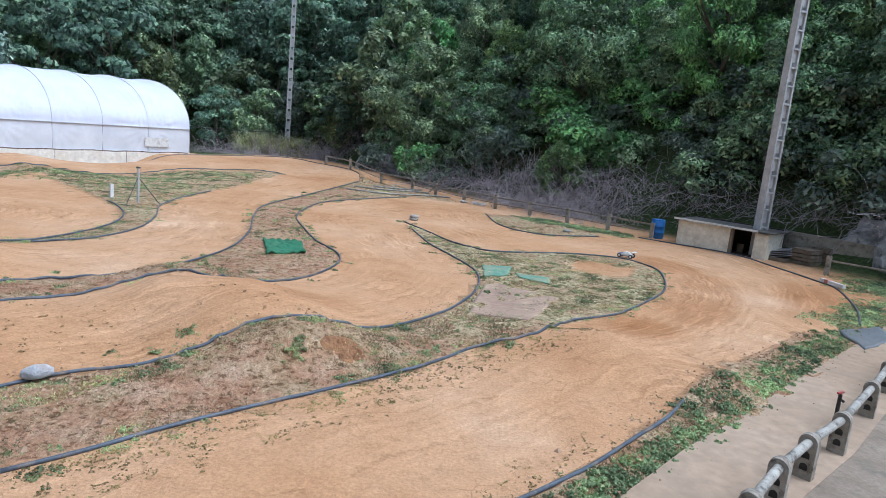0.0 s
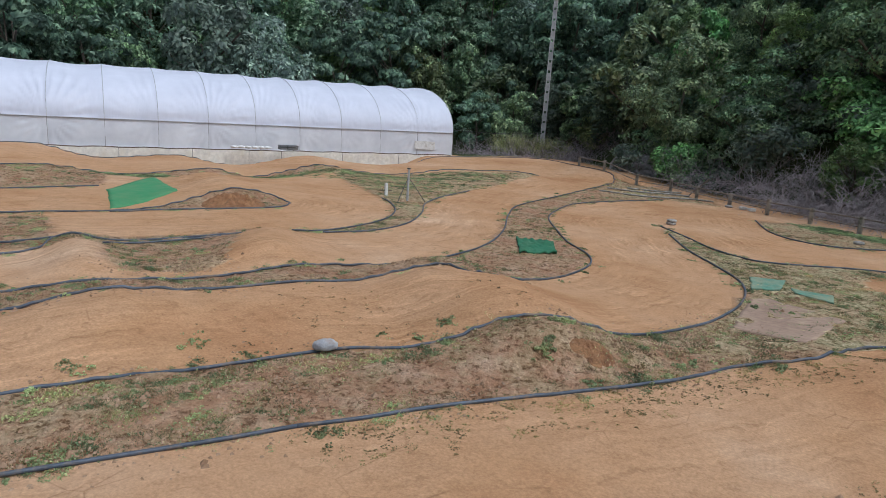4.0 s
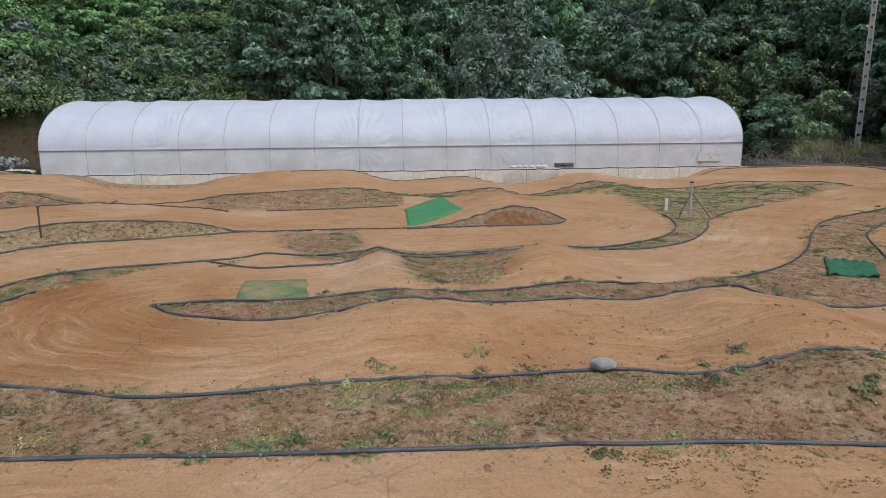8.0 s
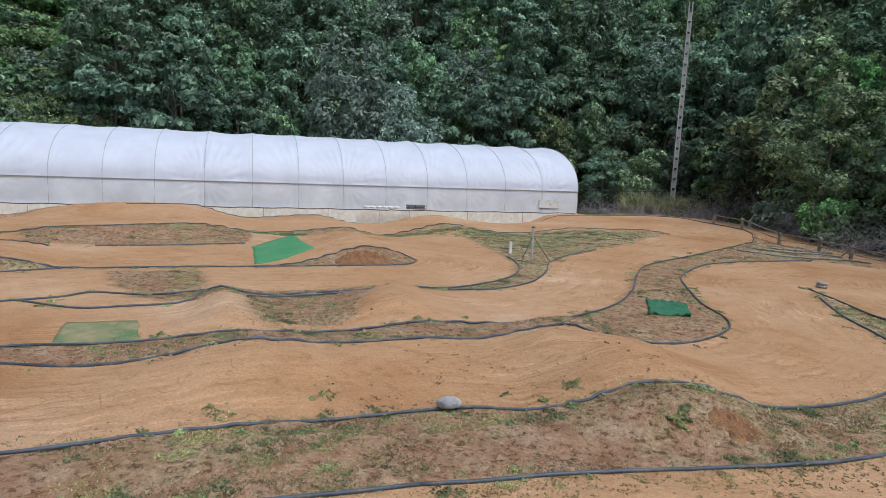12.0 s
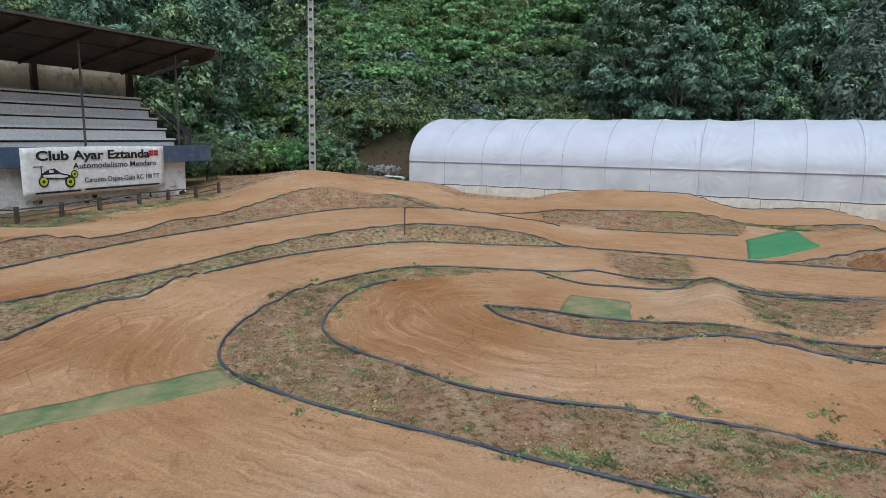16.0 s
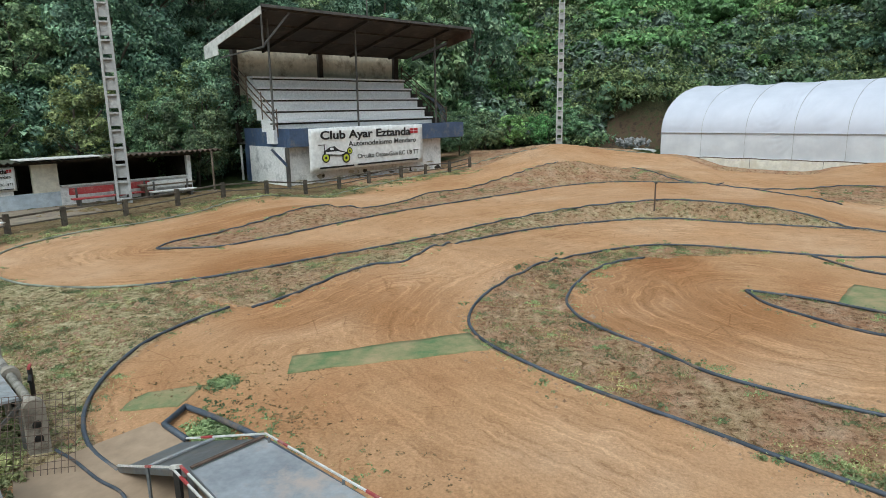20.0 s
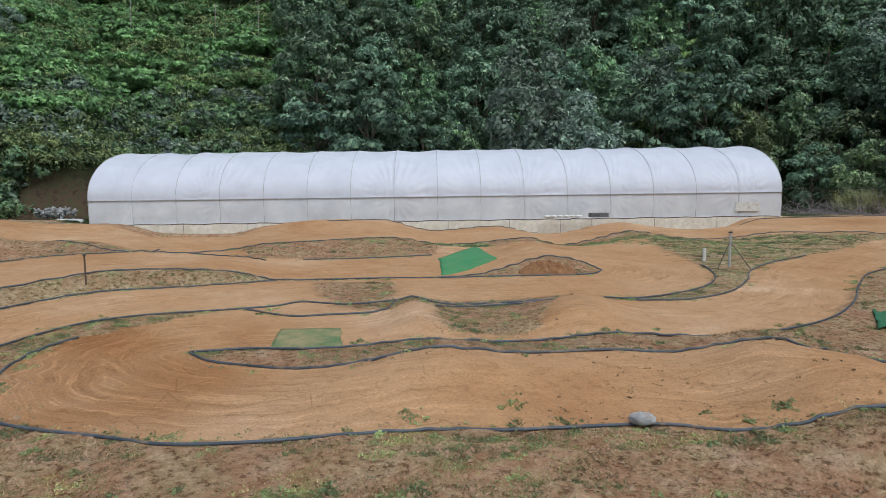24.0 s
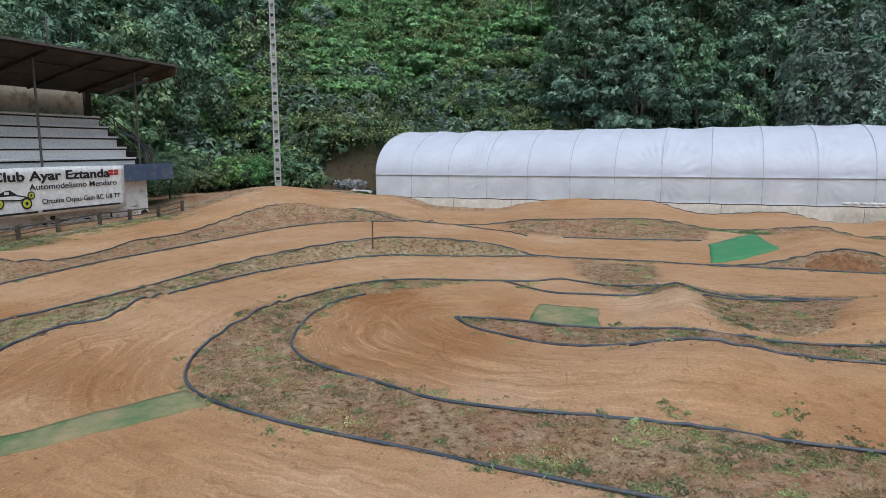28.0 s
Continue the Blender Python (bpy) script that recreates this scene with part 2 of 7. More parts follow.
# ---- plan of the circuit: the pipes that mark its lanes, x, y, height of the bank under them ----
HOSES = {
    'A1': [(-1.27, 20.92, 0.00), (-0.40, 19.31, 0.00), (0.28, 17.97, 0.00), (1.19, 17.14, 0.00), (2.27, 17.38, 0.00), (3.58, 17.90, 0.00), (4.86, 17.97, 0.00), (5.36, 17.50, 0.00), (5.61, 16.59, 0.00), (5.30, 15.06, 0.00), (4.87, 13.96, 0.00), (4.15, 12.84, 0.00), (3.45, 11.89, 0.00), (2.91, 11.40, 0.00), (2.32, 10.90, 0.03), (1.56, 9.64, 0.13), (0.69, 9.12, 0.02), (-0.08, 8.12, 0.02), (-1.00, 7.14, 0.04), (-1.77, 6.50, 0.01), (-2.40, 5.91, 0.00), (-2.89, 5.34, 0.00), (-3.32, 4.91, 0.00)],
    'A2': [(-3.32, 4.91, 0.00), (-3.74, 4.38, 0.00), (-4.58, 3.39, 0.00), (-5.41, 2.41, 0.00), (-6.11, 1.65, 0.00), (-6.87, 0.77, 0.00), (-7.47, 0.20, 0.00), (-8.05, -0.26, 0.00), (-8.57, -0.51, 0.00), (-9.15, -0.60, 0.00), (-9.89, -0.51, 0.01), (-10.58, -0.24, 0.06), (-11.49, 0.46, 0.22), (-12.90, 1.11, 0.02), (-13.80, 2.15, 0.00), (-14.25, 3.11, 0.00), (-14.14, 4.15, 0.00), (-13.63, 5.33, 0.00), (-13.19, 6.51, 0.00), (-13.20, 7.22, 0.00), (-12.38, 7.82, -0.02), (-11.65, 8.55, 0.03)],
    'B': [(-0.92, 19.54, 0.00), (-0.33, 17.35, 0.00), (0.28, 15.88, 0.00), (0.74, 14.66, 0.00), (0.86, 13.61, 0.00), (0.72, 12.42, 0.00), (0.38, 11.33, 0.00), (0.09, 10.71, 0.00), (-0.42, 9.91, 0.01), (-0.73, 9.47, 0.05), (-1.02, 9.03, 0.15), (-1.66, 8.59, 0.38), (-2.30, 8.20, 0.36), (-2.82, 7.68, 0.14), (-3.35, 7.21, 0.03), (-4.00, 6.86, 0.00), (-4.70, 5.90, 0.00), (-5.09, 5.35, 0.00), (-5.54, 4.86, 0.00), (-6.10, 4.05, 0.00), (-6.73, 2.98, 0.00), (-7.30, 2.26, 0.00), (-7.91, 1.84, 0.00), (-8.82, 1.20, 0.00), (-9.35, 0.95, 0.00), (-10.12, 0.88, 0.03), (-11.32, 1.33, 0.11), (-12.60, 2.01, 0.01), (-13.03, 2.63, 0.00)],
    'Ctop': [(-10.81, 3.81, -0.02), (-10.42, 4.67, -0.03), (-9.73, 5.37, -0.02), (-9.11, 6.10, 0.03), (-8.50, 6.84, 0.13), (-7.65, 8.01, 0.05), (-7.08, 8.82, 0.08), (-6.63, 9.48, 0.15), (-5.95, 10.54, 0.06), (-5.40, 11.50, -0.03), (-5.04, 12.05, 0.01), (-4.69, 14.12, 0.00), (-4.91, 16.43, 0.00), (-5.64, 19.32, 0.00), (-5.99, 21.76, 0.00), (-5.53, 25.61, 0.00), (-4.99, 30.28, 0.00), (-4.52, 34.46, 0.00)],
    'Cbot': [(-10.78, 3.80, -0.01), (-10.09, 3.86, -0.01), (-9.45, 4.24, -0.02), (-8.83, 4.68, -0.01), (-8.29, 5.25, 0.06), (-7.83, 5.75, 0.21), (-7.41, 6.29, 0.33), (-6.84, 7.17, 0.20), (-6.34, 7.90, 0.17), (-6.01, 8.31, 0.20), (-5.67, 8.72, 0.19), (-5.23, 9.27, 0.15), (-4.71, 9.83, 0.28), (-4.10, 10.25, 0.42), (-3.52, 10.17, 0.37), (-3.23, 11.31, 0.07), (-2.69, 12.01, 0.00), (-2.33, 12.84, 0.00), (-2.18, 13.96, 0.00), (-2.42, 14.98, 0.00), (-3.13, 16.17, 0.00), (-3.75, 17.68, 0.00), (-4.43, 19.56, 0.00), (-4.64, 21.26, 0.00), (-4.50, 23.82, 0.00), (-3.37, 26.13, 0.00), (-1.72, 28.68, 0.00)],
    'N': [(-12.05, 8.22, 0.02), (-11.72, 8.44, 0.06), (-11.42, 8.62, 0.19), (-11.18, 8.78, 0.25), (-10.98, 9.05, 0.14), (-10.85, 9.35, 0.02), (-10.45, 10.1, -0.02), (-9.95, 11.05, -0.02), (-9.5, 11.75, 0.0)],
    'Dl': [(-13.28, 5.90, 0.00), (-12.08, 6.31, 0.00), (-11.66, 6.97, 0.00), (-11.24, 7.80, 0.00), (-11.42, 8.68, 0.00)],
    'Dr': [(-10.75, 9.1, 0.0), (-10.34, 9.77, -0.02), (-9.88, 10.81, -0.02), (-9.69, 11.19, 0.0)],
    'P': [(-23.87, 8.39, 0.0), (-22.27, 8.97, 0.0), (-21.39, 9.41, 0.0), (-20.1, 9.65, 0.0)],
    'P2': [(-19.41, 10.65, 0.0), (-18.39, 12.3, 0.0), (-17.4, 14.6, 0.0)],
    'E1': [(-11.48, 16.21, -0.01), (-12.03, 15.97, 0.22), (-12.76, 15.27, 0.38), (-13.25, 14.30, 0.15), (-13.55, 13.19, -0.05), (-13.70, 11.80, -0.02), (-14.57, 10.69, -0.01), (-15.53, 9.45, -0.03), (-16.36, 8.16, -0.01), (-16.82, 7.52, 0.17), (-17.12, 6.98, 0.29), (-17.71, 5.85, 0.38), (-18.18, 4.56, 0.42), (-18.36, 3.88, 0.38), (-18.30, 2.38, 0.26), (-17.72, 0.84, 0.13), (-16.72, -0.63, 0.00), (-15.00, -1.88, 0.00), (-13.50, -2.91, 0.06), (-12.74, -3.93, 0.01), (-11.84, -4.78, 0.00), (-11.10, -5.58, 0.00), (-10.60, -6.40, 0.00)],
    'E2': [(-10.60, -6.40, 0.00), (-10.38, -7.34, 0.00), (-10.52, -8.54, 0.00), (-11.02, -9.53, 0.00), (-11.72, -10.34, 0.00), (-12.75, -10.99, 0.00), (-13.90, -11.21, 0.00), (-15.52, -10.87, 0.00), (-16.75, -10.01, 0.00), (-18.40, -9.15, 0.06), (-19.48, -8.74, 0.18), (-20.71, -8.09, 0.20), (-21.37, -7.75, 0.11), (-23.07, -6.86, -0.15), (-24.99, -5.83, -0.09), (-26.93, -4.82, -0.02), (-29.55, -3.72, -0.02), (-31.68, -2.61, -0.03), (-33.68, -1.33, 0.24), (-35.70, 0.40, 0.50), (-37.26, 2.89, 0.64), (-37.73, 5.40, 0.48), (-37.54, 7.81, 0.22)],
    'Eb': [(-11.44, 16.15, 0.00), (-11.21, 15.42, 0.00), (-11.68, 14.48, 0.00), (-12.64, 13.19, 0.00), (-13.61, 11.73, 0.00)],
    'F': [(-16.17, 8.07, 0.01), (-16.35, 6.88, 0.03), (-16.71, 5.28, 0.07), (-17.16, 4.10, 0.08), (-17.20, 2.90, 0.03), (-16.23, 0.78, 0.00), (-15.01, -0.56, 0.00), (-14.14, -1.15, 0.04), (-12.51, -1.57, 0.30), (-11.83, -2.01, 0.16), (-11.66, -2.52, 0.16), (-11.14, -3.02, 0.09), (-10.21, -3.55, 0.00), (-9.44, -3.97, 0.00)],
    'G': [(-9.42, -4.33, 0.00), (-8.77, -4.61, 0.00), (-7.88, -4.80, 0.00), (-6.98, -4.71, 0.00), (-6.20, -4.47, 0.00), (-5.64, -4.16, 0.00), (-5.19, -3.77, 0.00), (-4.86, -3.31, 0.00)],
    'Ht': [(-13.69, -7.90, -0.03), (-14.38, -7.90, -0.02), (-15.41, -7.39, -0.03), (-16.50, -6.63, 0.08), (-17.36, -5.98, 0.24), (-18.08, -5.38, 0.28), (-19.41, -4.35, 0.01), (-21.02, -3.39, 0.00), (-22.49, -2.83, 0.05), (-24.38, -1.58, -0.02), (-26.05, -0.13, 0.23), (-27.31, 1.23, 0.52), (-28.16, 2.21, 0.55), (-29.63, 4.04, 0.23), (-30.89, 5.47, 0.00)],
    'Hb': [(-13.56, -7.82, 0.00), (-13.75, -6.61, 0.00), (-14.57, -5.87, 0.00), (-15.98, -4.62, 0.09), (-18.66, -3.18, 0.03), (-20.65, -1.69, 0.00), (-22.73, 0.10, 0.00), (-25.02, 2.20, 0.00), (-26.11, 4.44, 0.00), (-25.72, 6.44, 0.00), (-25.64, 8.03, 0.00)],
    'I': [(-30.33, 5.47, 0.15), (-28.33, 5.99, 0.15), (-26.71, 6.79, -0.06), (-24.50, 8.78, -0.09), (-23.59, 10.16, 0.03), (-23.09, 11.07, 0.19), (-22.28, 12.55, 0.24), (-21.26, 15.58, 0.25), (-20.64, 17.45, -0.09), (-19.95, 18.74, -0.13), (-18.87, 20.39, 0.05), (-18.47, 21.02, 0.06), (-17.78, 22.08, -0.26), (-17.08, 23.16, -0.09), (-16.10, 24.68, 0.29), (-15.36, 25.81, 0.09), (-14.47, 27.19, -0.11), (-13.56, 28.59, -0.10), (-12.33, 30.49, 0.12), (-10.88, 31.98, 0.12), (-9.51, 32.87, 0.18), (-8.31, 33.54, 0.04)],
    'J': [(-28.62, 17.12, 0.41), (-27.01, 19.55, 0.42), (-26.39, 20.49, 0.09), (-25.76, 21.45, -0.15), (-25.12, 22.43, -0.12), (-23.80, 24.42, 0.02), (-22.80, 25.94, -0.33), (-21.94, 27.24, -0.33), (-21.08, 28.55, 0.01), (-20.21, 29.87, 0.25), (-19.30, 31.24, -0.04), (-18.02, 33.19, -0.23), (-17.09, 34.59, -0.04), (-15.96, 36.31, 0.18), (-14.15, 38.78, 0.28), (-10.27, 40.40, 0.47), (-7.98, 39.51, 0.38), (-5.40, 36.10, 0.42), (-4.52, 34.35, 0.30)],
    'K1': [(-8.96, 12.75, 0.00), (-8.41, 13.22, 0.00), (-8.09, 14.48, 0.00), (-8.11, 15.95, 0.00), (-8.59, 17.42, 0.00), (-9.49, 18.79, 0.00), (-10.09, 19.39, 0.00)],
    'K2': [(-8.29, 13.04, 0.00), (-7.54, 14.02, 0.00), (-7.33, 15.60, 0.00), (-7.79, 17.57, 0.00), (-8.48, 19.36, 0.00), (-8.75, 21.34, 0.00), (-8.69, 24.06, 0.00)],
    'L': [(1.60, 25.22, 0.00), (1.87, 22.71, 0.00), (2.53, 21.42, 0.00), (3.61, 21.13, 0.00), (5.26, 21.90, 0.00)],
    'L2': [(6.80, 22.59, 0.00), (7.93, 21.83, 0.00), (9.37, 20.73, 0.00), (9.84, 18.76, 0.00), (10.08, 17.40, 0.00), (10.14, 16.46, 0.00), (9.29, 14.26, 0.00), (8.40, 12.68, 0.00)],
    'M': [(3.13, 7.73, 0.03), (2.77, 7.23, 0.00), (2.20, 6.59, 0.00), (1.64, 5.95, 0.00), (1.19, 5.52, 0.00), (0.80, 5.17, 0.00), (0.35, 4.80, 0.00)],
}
GL, GU, GN = np.array((-39.5, 8.8)), np.array((0.544, 0.839)), np.array((0.839, -0.544))  # greenhouse corner, along it, away from it


def poly(*names):
    out = []
    for nm in names:
        back = nm.startswith("-")
        p = [q[:2] for q in HOSES[nm.strip("-")]]
        out += p[::-1] if back else p
    return out


# rough ground between the lanes
VERGES = [
    poly("A1", "A2")[:-4] + poly("-B"),
    poly("Ctop", "-Cbot"),
    [(-12.6, 7.4), (-11.6, 8.7), (-9.7, 12.0), (-9.0, 12.9), (-8.4, 13.1), (-9.0, 11.6), (-10.4, 9.4), (-11.3, 7.9)],
    poly("K1") + [(-15.2, 24.3), (-14.1, 26.7), (-12.6, 29.4), (-10.5, 31.6), (-8.3, 33.5), (-8.4, 30.5)] + poly("-K2"),
    poly("E1")[5:] + poly("E2")[:1] + [(-9.5, -4.2)] + poly("-F"),
    poly("Ht", "-Hb"),
    poly("I")[3:17] + [(-15.6, 23.6), (-16.6, 21.2), (-18.2, 18.6), (-20.0, 15.4), (-22.2, 11.2)],
    poly("E1")[:6] + poly("-Eb"),
    poly("E2")[:5] + [(-14, -16), (-4, -10), (-4.4, -4.6)] + poly("-G"),
    [(-23.14, 10.18), (-22.07, 12.43), (-21.12, 15.47), (-20.42, 17.42), (-17.6, 15.0), (-18.6, 12.5), (-19.6, 10.8), (-21.0, 9.6)],
    [(-10.9, 9.2), (-10.4, 10.2), (-9.6, 11.6), (-9.0, 11.0), (-8.4, 10.1), (-7.6, 8.9), (-8.1, 8.1), (-8.6, 7.6), (-9.3, 7.9), (-10.1, 8.6)],
    [(-15.4, 8.75), (-14.1, 10.4), (-11.85, 8.94), (-11.75, 8.5), (-12.77, 7.77), (-13.9, 8.05)],
    poly("L") + [(5.5, 23.5), (4.2, 24.2), (3.0, 25.5)],
    [(-3.4, 27), (-1.7, 29), (0.6, 28.3), (-1.8, 32.6), (-4.4, 34.3), (-4.7, 30)],
    poly("M") + [(0.6, 4.4), (-1.5, 2.6), (-1.0, 1.0), (8.5, 9.5), (8.5, 12.5), (6.6, 11.6), (5.4, 10.2), (4.4, 9.4)],
]


# the walkway beside the circuit and the path behind its fence
WALKWAY = [(-5.6, -3.5), (-3.5, -1.0), (1.88, 5.32), (4.06, 7.58), (7.1, 10.7), (9.4, 13.0), (13.5, 9.5), (2.0, -3.0), (-2.5, -3.5), (-4.5, -4.0)]


def inside(x, y, pg):
    c = np.zeros(x.shape, bool)
    for (x0, y0), (x1, y1) in zip(pg, pg[1:] + pg[:1]):
        if y0 != y1:
            c ^= ((y0 > y) != (y1 > y)) & (x < (x1 - x0) * (y - y0) / (y1 - y0) + x0)
    return c


def seg_dist(x, y, a, b):
    dx, dy = b[0] - a[0], b[1] - a[1]
    s = np.clip(((x - a[0]) * dx + (y - a[1]) * dy) / (dx * dx + dy * dy + 1e-9), 0, 1)
    return np.hypot(x - a[0] - s * dx, y - a[1] - s * dy)


# jumps across the lanes: ends of the crest, height, half width
JUMPS = [(-10.45, 8.35, -9.2, 7.4, 0.22, 0.5), (-16.4, 18.2, -14.4, 16.6, 0.30, 0.9), (-21.6, 9.4, -18.6, 7.6, 0.16, 0.9),
         (-3.9, 10.0, -2.2, 8.7, 0.30, 1.0), (-7.2, 6.2, -5.9, 5.2, 0.16, 1.2), (-8.9, 11.6, -7.5, 9.9, 0.32, 0.85),
         (-37.0, 2.6, -28.4, 2.0, 0.25, 2.2), (-32.5, 10.5, -30.8, 12.6, -0.32, 1.9), (-34.6, 10.7, -32.4, 13.2, -0.6, 1.2), (-35.2, 7.2, -33.9, 9.0, 0.14, 1.0), (-29.4, 14.3, -28.0, 16.0, 0.12, 1.0)]
LIP = ((1.85, 10.25), (4.1, 8.25), 0.22, 1.3, 0.2)  # edge of a tabletop jump: its ends, height, run up, drop
H0, HU, HN = (-40.53, 8.93), (0.643, 0.766), (0.766, -0.643)  # greenhouse's front corner, along it, towards the circuit
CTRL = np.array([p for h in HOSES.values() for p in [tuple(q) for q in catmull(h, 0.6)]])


def slope_in(x, y):
    """How far a spot lies inside the wooded slope that rings the ground (negative: on the flat)."""
    s, n = (x - GL[0]) * GU[0] + (y - GL[1]) * GU[1], (x - GL[0]) * GN[0] + (y - GL[1]) * GN[1]
    wob = 1.2 * np.sin(x * 0.21 + 1.3) * np.cos(y * 0.17) + 0.7 * np.sin(x * 0.53 + y * 0.31)
    far = -0.375 * x + 0.927 * y - 54.5
    return np.maximum(np.maximum(np.maximum(-14.0 - n, -12.6 - s), s - 42.7 + 0.3 * (n - 19)), np.maximum(far, np.minimum(-5.0 - n, (-1.2 - s) * 1.5))) + wob * 0.45


def hill(x, y):
    d = slope_in(x, y)
    rise = np.where(d > 0, 0.95 * d * (1 - np.exp(-d / 2.0)), 0)
    return 60 * np.tanh(rise / 60)


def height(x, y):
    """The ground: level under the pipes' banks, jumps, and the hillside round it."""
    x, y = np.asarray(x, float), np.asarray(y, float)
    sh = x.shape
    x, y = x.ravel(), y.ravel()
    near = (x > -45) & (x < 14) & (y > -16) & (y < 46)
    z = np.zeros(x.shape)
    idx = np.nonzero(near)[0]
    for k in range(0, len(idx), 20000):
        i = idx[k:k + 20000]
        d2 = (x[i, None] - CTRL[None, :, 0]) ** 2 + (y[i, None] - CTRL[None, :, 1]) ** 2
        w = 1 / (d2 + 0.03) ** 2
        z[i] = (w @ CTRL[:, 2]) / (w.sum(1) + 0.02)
    free = np.ones(x.shape)
    for k in range(0, len(idx), 20000):
        i = idx[k:k + 20000]
        free[i] = 1 - np.exp(-((x[i, None] - CTRL[None, :, 0]) ** 2 + (y[i, None] - CTRL[None, :, 1]) ** 2).min(1) / 0.3)
    for x0, y0, x1, y1, h, w in JUMPS:
        z = z + free * h * np.exp(-(seg_dist(x, y, (x0, y0), (x1, y1)) / w) ** 2)
    (x0, y0), (x1, y1), lh, run, drop = LIP
    ln = math.hypot(x1 - x0, y1 - y0)
    along, across = ((x - x0) * (x1 - x0) + (y - y0) * (y1 - y0)) / ln, ((x - x0) * (y0 - y1) + (y - y0) * (x1 - x0)) / ln
    z = z + free * lh * np.exp(-(across / np.where(across < 0, run, drop)) ** 2) * np.clip(along / 0.4 + 0.5, 0, 1) * np.clip((ln - along) / 0.4 + 0.5, 0, 1)
    gs, gn = (x - H0[0]) * HU[0] + (y - H0[1]) * HU[1], (x - H0[0]) * HN[0] + (y - H0[1]) * HN[1]
    low = np.clip((2.9 - gn) / 2.0, 0, 1) * np.clip((gn + 14) / 2, 0, 1) * np.clip((gs + 1.5) / 1.5, 0, 1) * np.clip((37.5 - gs) / 3, 0, 1)
    z = z - 0.75 * low * low * (3 - 2 * low)
    return (z + hill(x, y)).reshape(sh)


def ground_z(x, y):
    return float(height(np.array([x]), np.array([y]))[0])


def spot(az, dist):
    """A place by its bearing (degrees, to the left of +y) and distance from the podium."""
    return -math.sin(math.radians(az)) * dist, math.cos(math.radians(az)) * dist


# ---- ground ----
def ground_material():
    m, n, l, b = mat("ground_clay", 0.95)
    b.inputs["Specular IOR Level"].default_value = 0.15

    def attr(name):
        a = n.new("ShaderNodeAttribute")
        a.attribute_name = name
        return a.outputs["Fac"]

    def calc(op, x, y, z=None):
        k = n.new("ShaderNodeMath")
        k.operation = op
        for sock, v in zip(k.inputs, (x, y, z)):
            if v is None:
                continue
            if isinstance(v, (int, float)):
                sock.default_value = v
            else:
                l.new(v, sock)
        return k.outputs[0]
    # worn clay of the lanes, swept along them by wheels
    big, mid, fine = noise_node(n, l, 0.22, 5, 0.6), noise_node(n, l, 2.2, 6, 0.65), noise_node(n, l, 30, 4, 0.7)
    clods = noise_node(n, l, 9, 5, 0.72)
    co = n.new("ShaderNodeTexCoord")
    sp = n.new("ShaderNodeSeparateXYZ")
    l.new(co.outputs["Object"], sp.inputs[0])
    cb = n.new("ShaderNodeCombineXYZ")
    l.new(calc("MULTIPLY_ADD", mid.outputs[0], 2.2, calc("MULTIPLY", attr("flow"), 6.0)), cb.inputs[0])
    l.new(calc("MULTIPLY", sp.outputs[0], 0.35), cb.inputs[1])
    l.new(calc("MULTIPLY", sp.outputs[1], 0.35), cb.inputs[2])
    sweep = n.new("ShaderNodeTexNoise")
    sweep.inputs["Scale"].default_value, sweep.inputs["Detail"].default_value, sweep.inputs["Roughness"].default_value = 2.0, 6, 0.7
    l.new(cb.outputs[0], sweep.inputs["Vector"])
    clay = ramp_node(n, [(0.30, (0.37, 0.187, 0.09)), (0.44, (0.465, 0.268, 0.142)), (0.56, (0.505, 0.309, 0.179)), (0.70, (0.585, 0.396, 0.262))])
    l.new(big.outputs[0], clay.inputs[0])
    streak = ramp_node(n, [(0.36, (0.66, 0.61, 0.55)), (0.45, (0.93, 0.92, 0.90)), (0.54, (1.0, 1.0, 1.0)), (0.61, (1.22, 1.24, 1.27))])
    l.new(sweep.outputs[0], streak.inputs[0])
    sf = ramp_node(n, [(0.42, (0.12, 0.12, 0.12)), (0.62, (0.9, 0.9, 0.9))])
    l.new(noise_node(n, l, 0.4, 3, 0.6).outputs[0], sf.inputs[0])
    lane = mix_node(n, l, sf.outputs[0], clay.outputs[0], streak.outputs[0], "MULTIPLY")
    damp = ramp_node(n, [(0.38, (0.70, 0.65, 0.60)), (0.56, (1.06, 1.06, 1.06))])
    l.new(mid.outputs[0], damp.inputs[0])
    lane = mix_node(n, l, 0.25, lane, damp.outputs[0], "MULTIPLY")
    crack = n.new("ShaderNodeTexVoronoi")
    crack.feature = "DISTANCE_TO_EDGE"
    crack.inputs["Scale"].default_value = 1.6
    l.new(co.outputs["Object"], crack.inputs["Vector"])
    cf = ramp_node(n, [(0.0, (0.55, 0.50, 0.46)), (0.018, (1, 1, 1))])
    l.new(crack.outputs["Distance"], cf.inputs[0])
    gate = ramp_node(n, [(0.52, (0, 0, 0)), (0.60, (0.6, 0.6, 0.6))])
    l.new(noise_node(n, l, 0.55, 3, 0.6).outputs[0], gate.inputs[0])
    lane = mix_node(n, l, gate.outputs[0], lane, mix_node(n, l, 1.0, lane, cf.outputs[0], "MULTIPLY"))
    # shade of small dents put into the lane colour as darker spots
    dent_shade = ramp_node(n, [(0.59, (1, 1, 1)), (0.64, (0.66, 0.61, 0.56))])
    l.new(noise_node(n, l, 4.5, 3, 0.6).outputs[0], dent_shade.inputs[0])
    lane = mix_node(n, l, 0.35, lane, dent_shade.outputs[0], "MULTIPLY")
    tb = n.new("ShaderNodeCombineXYZ")
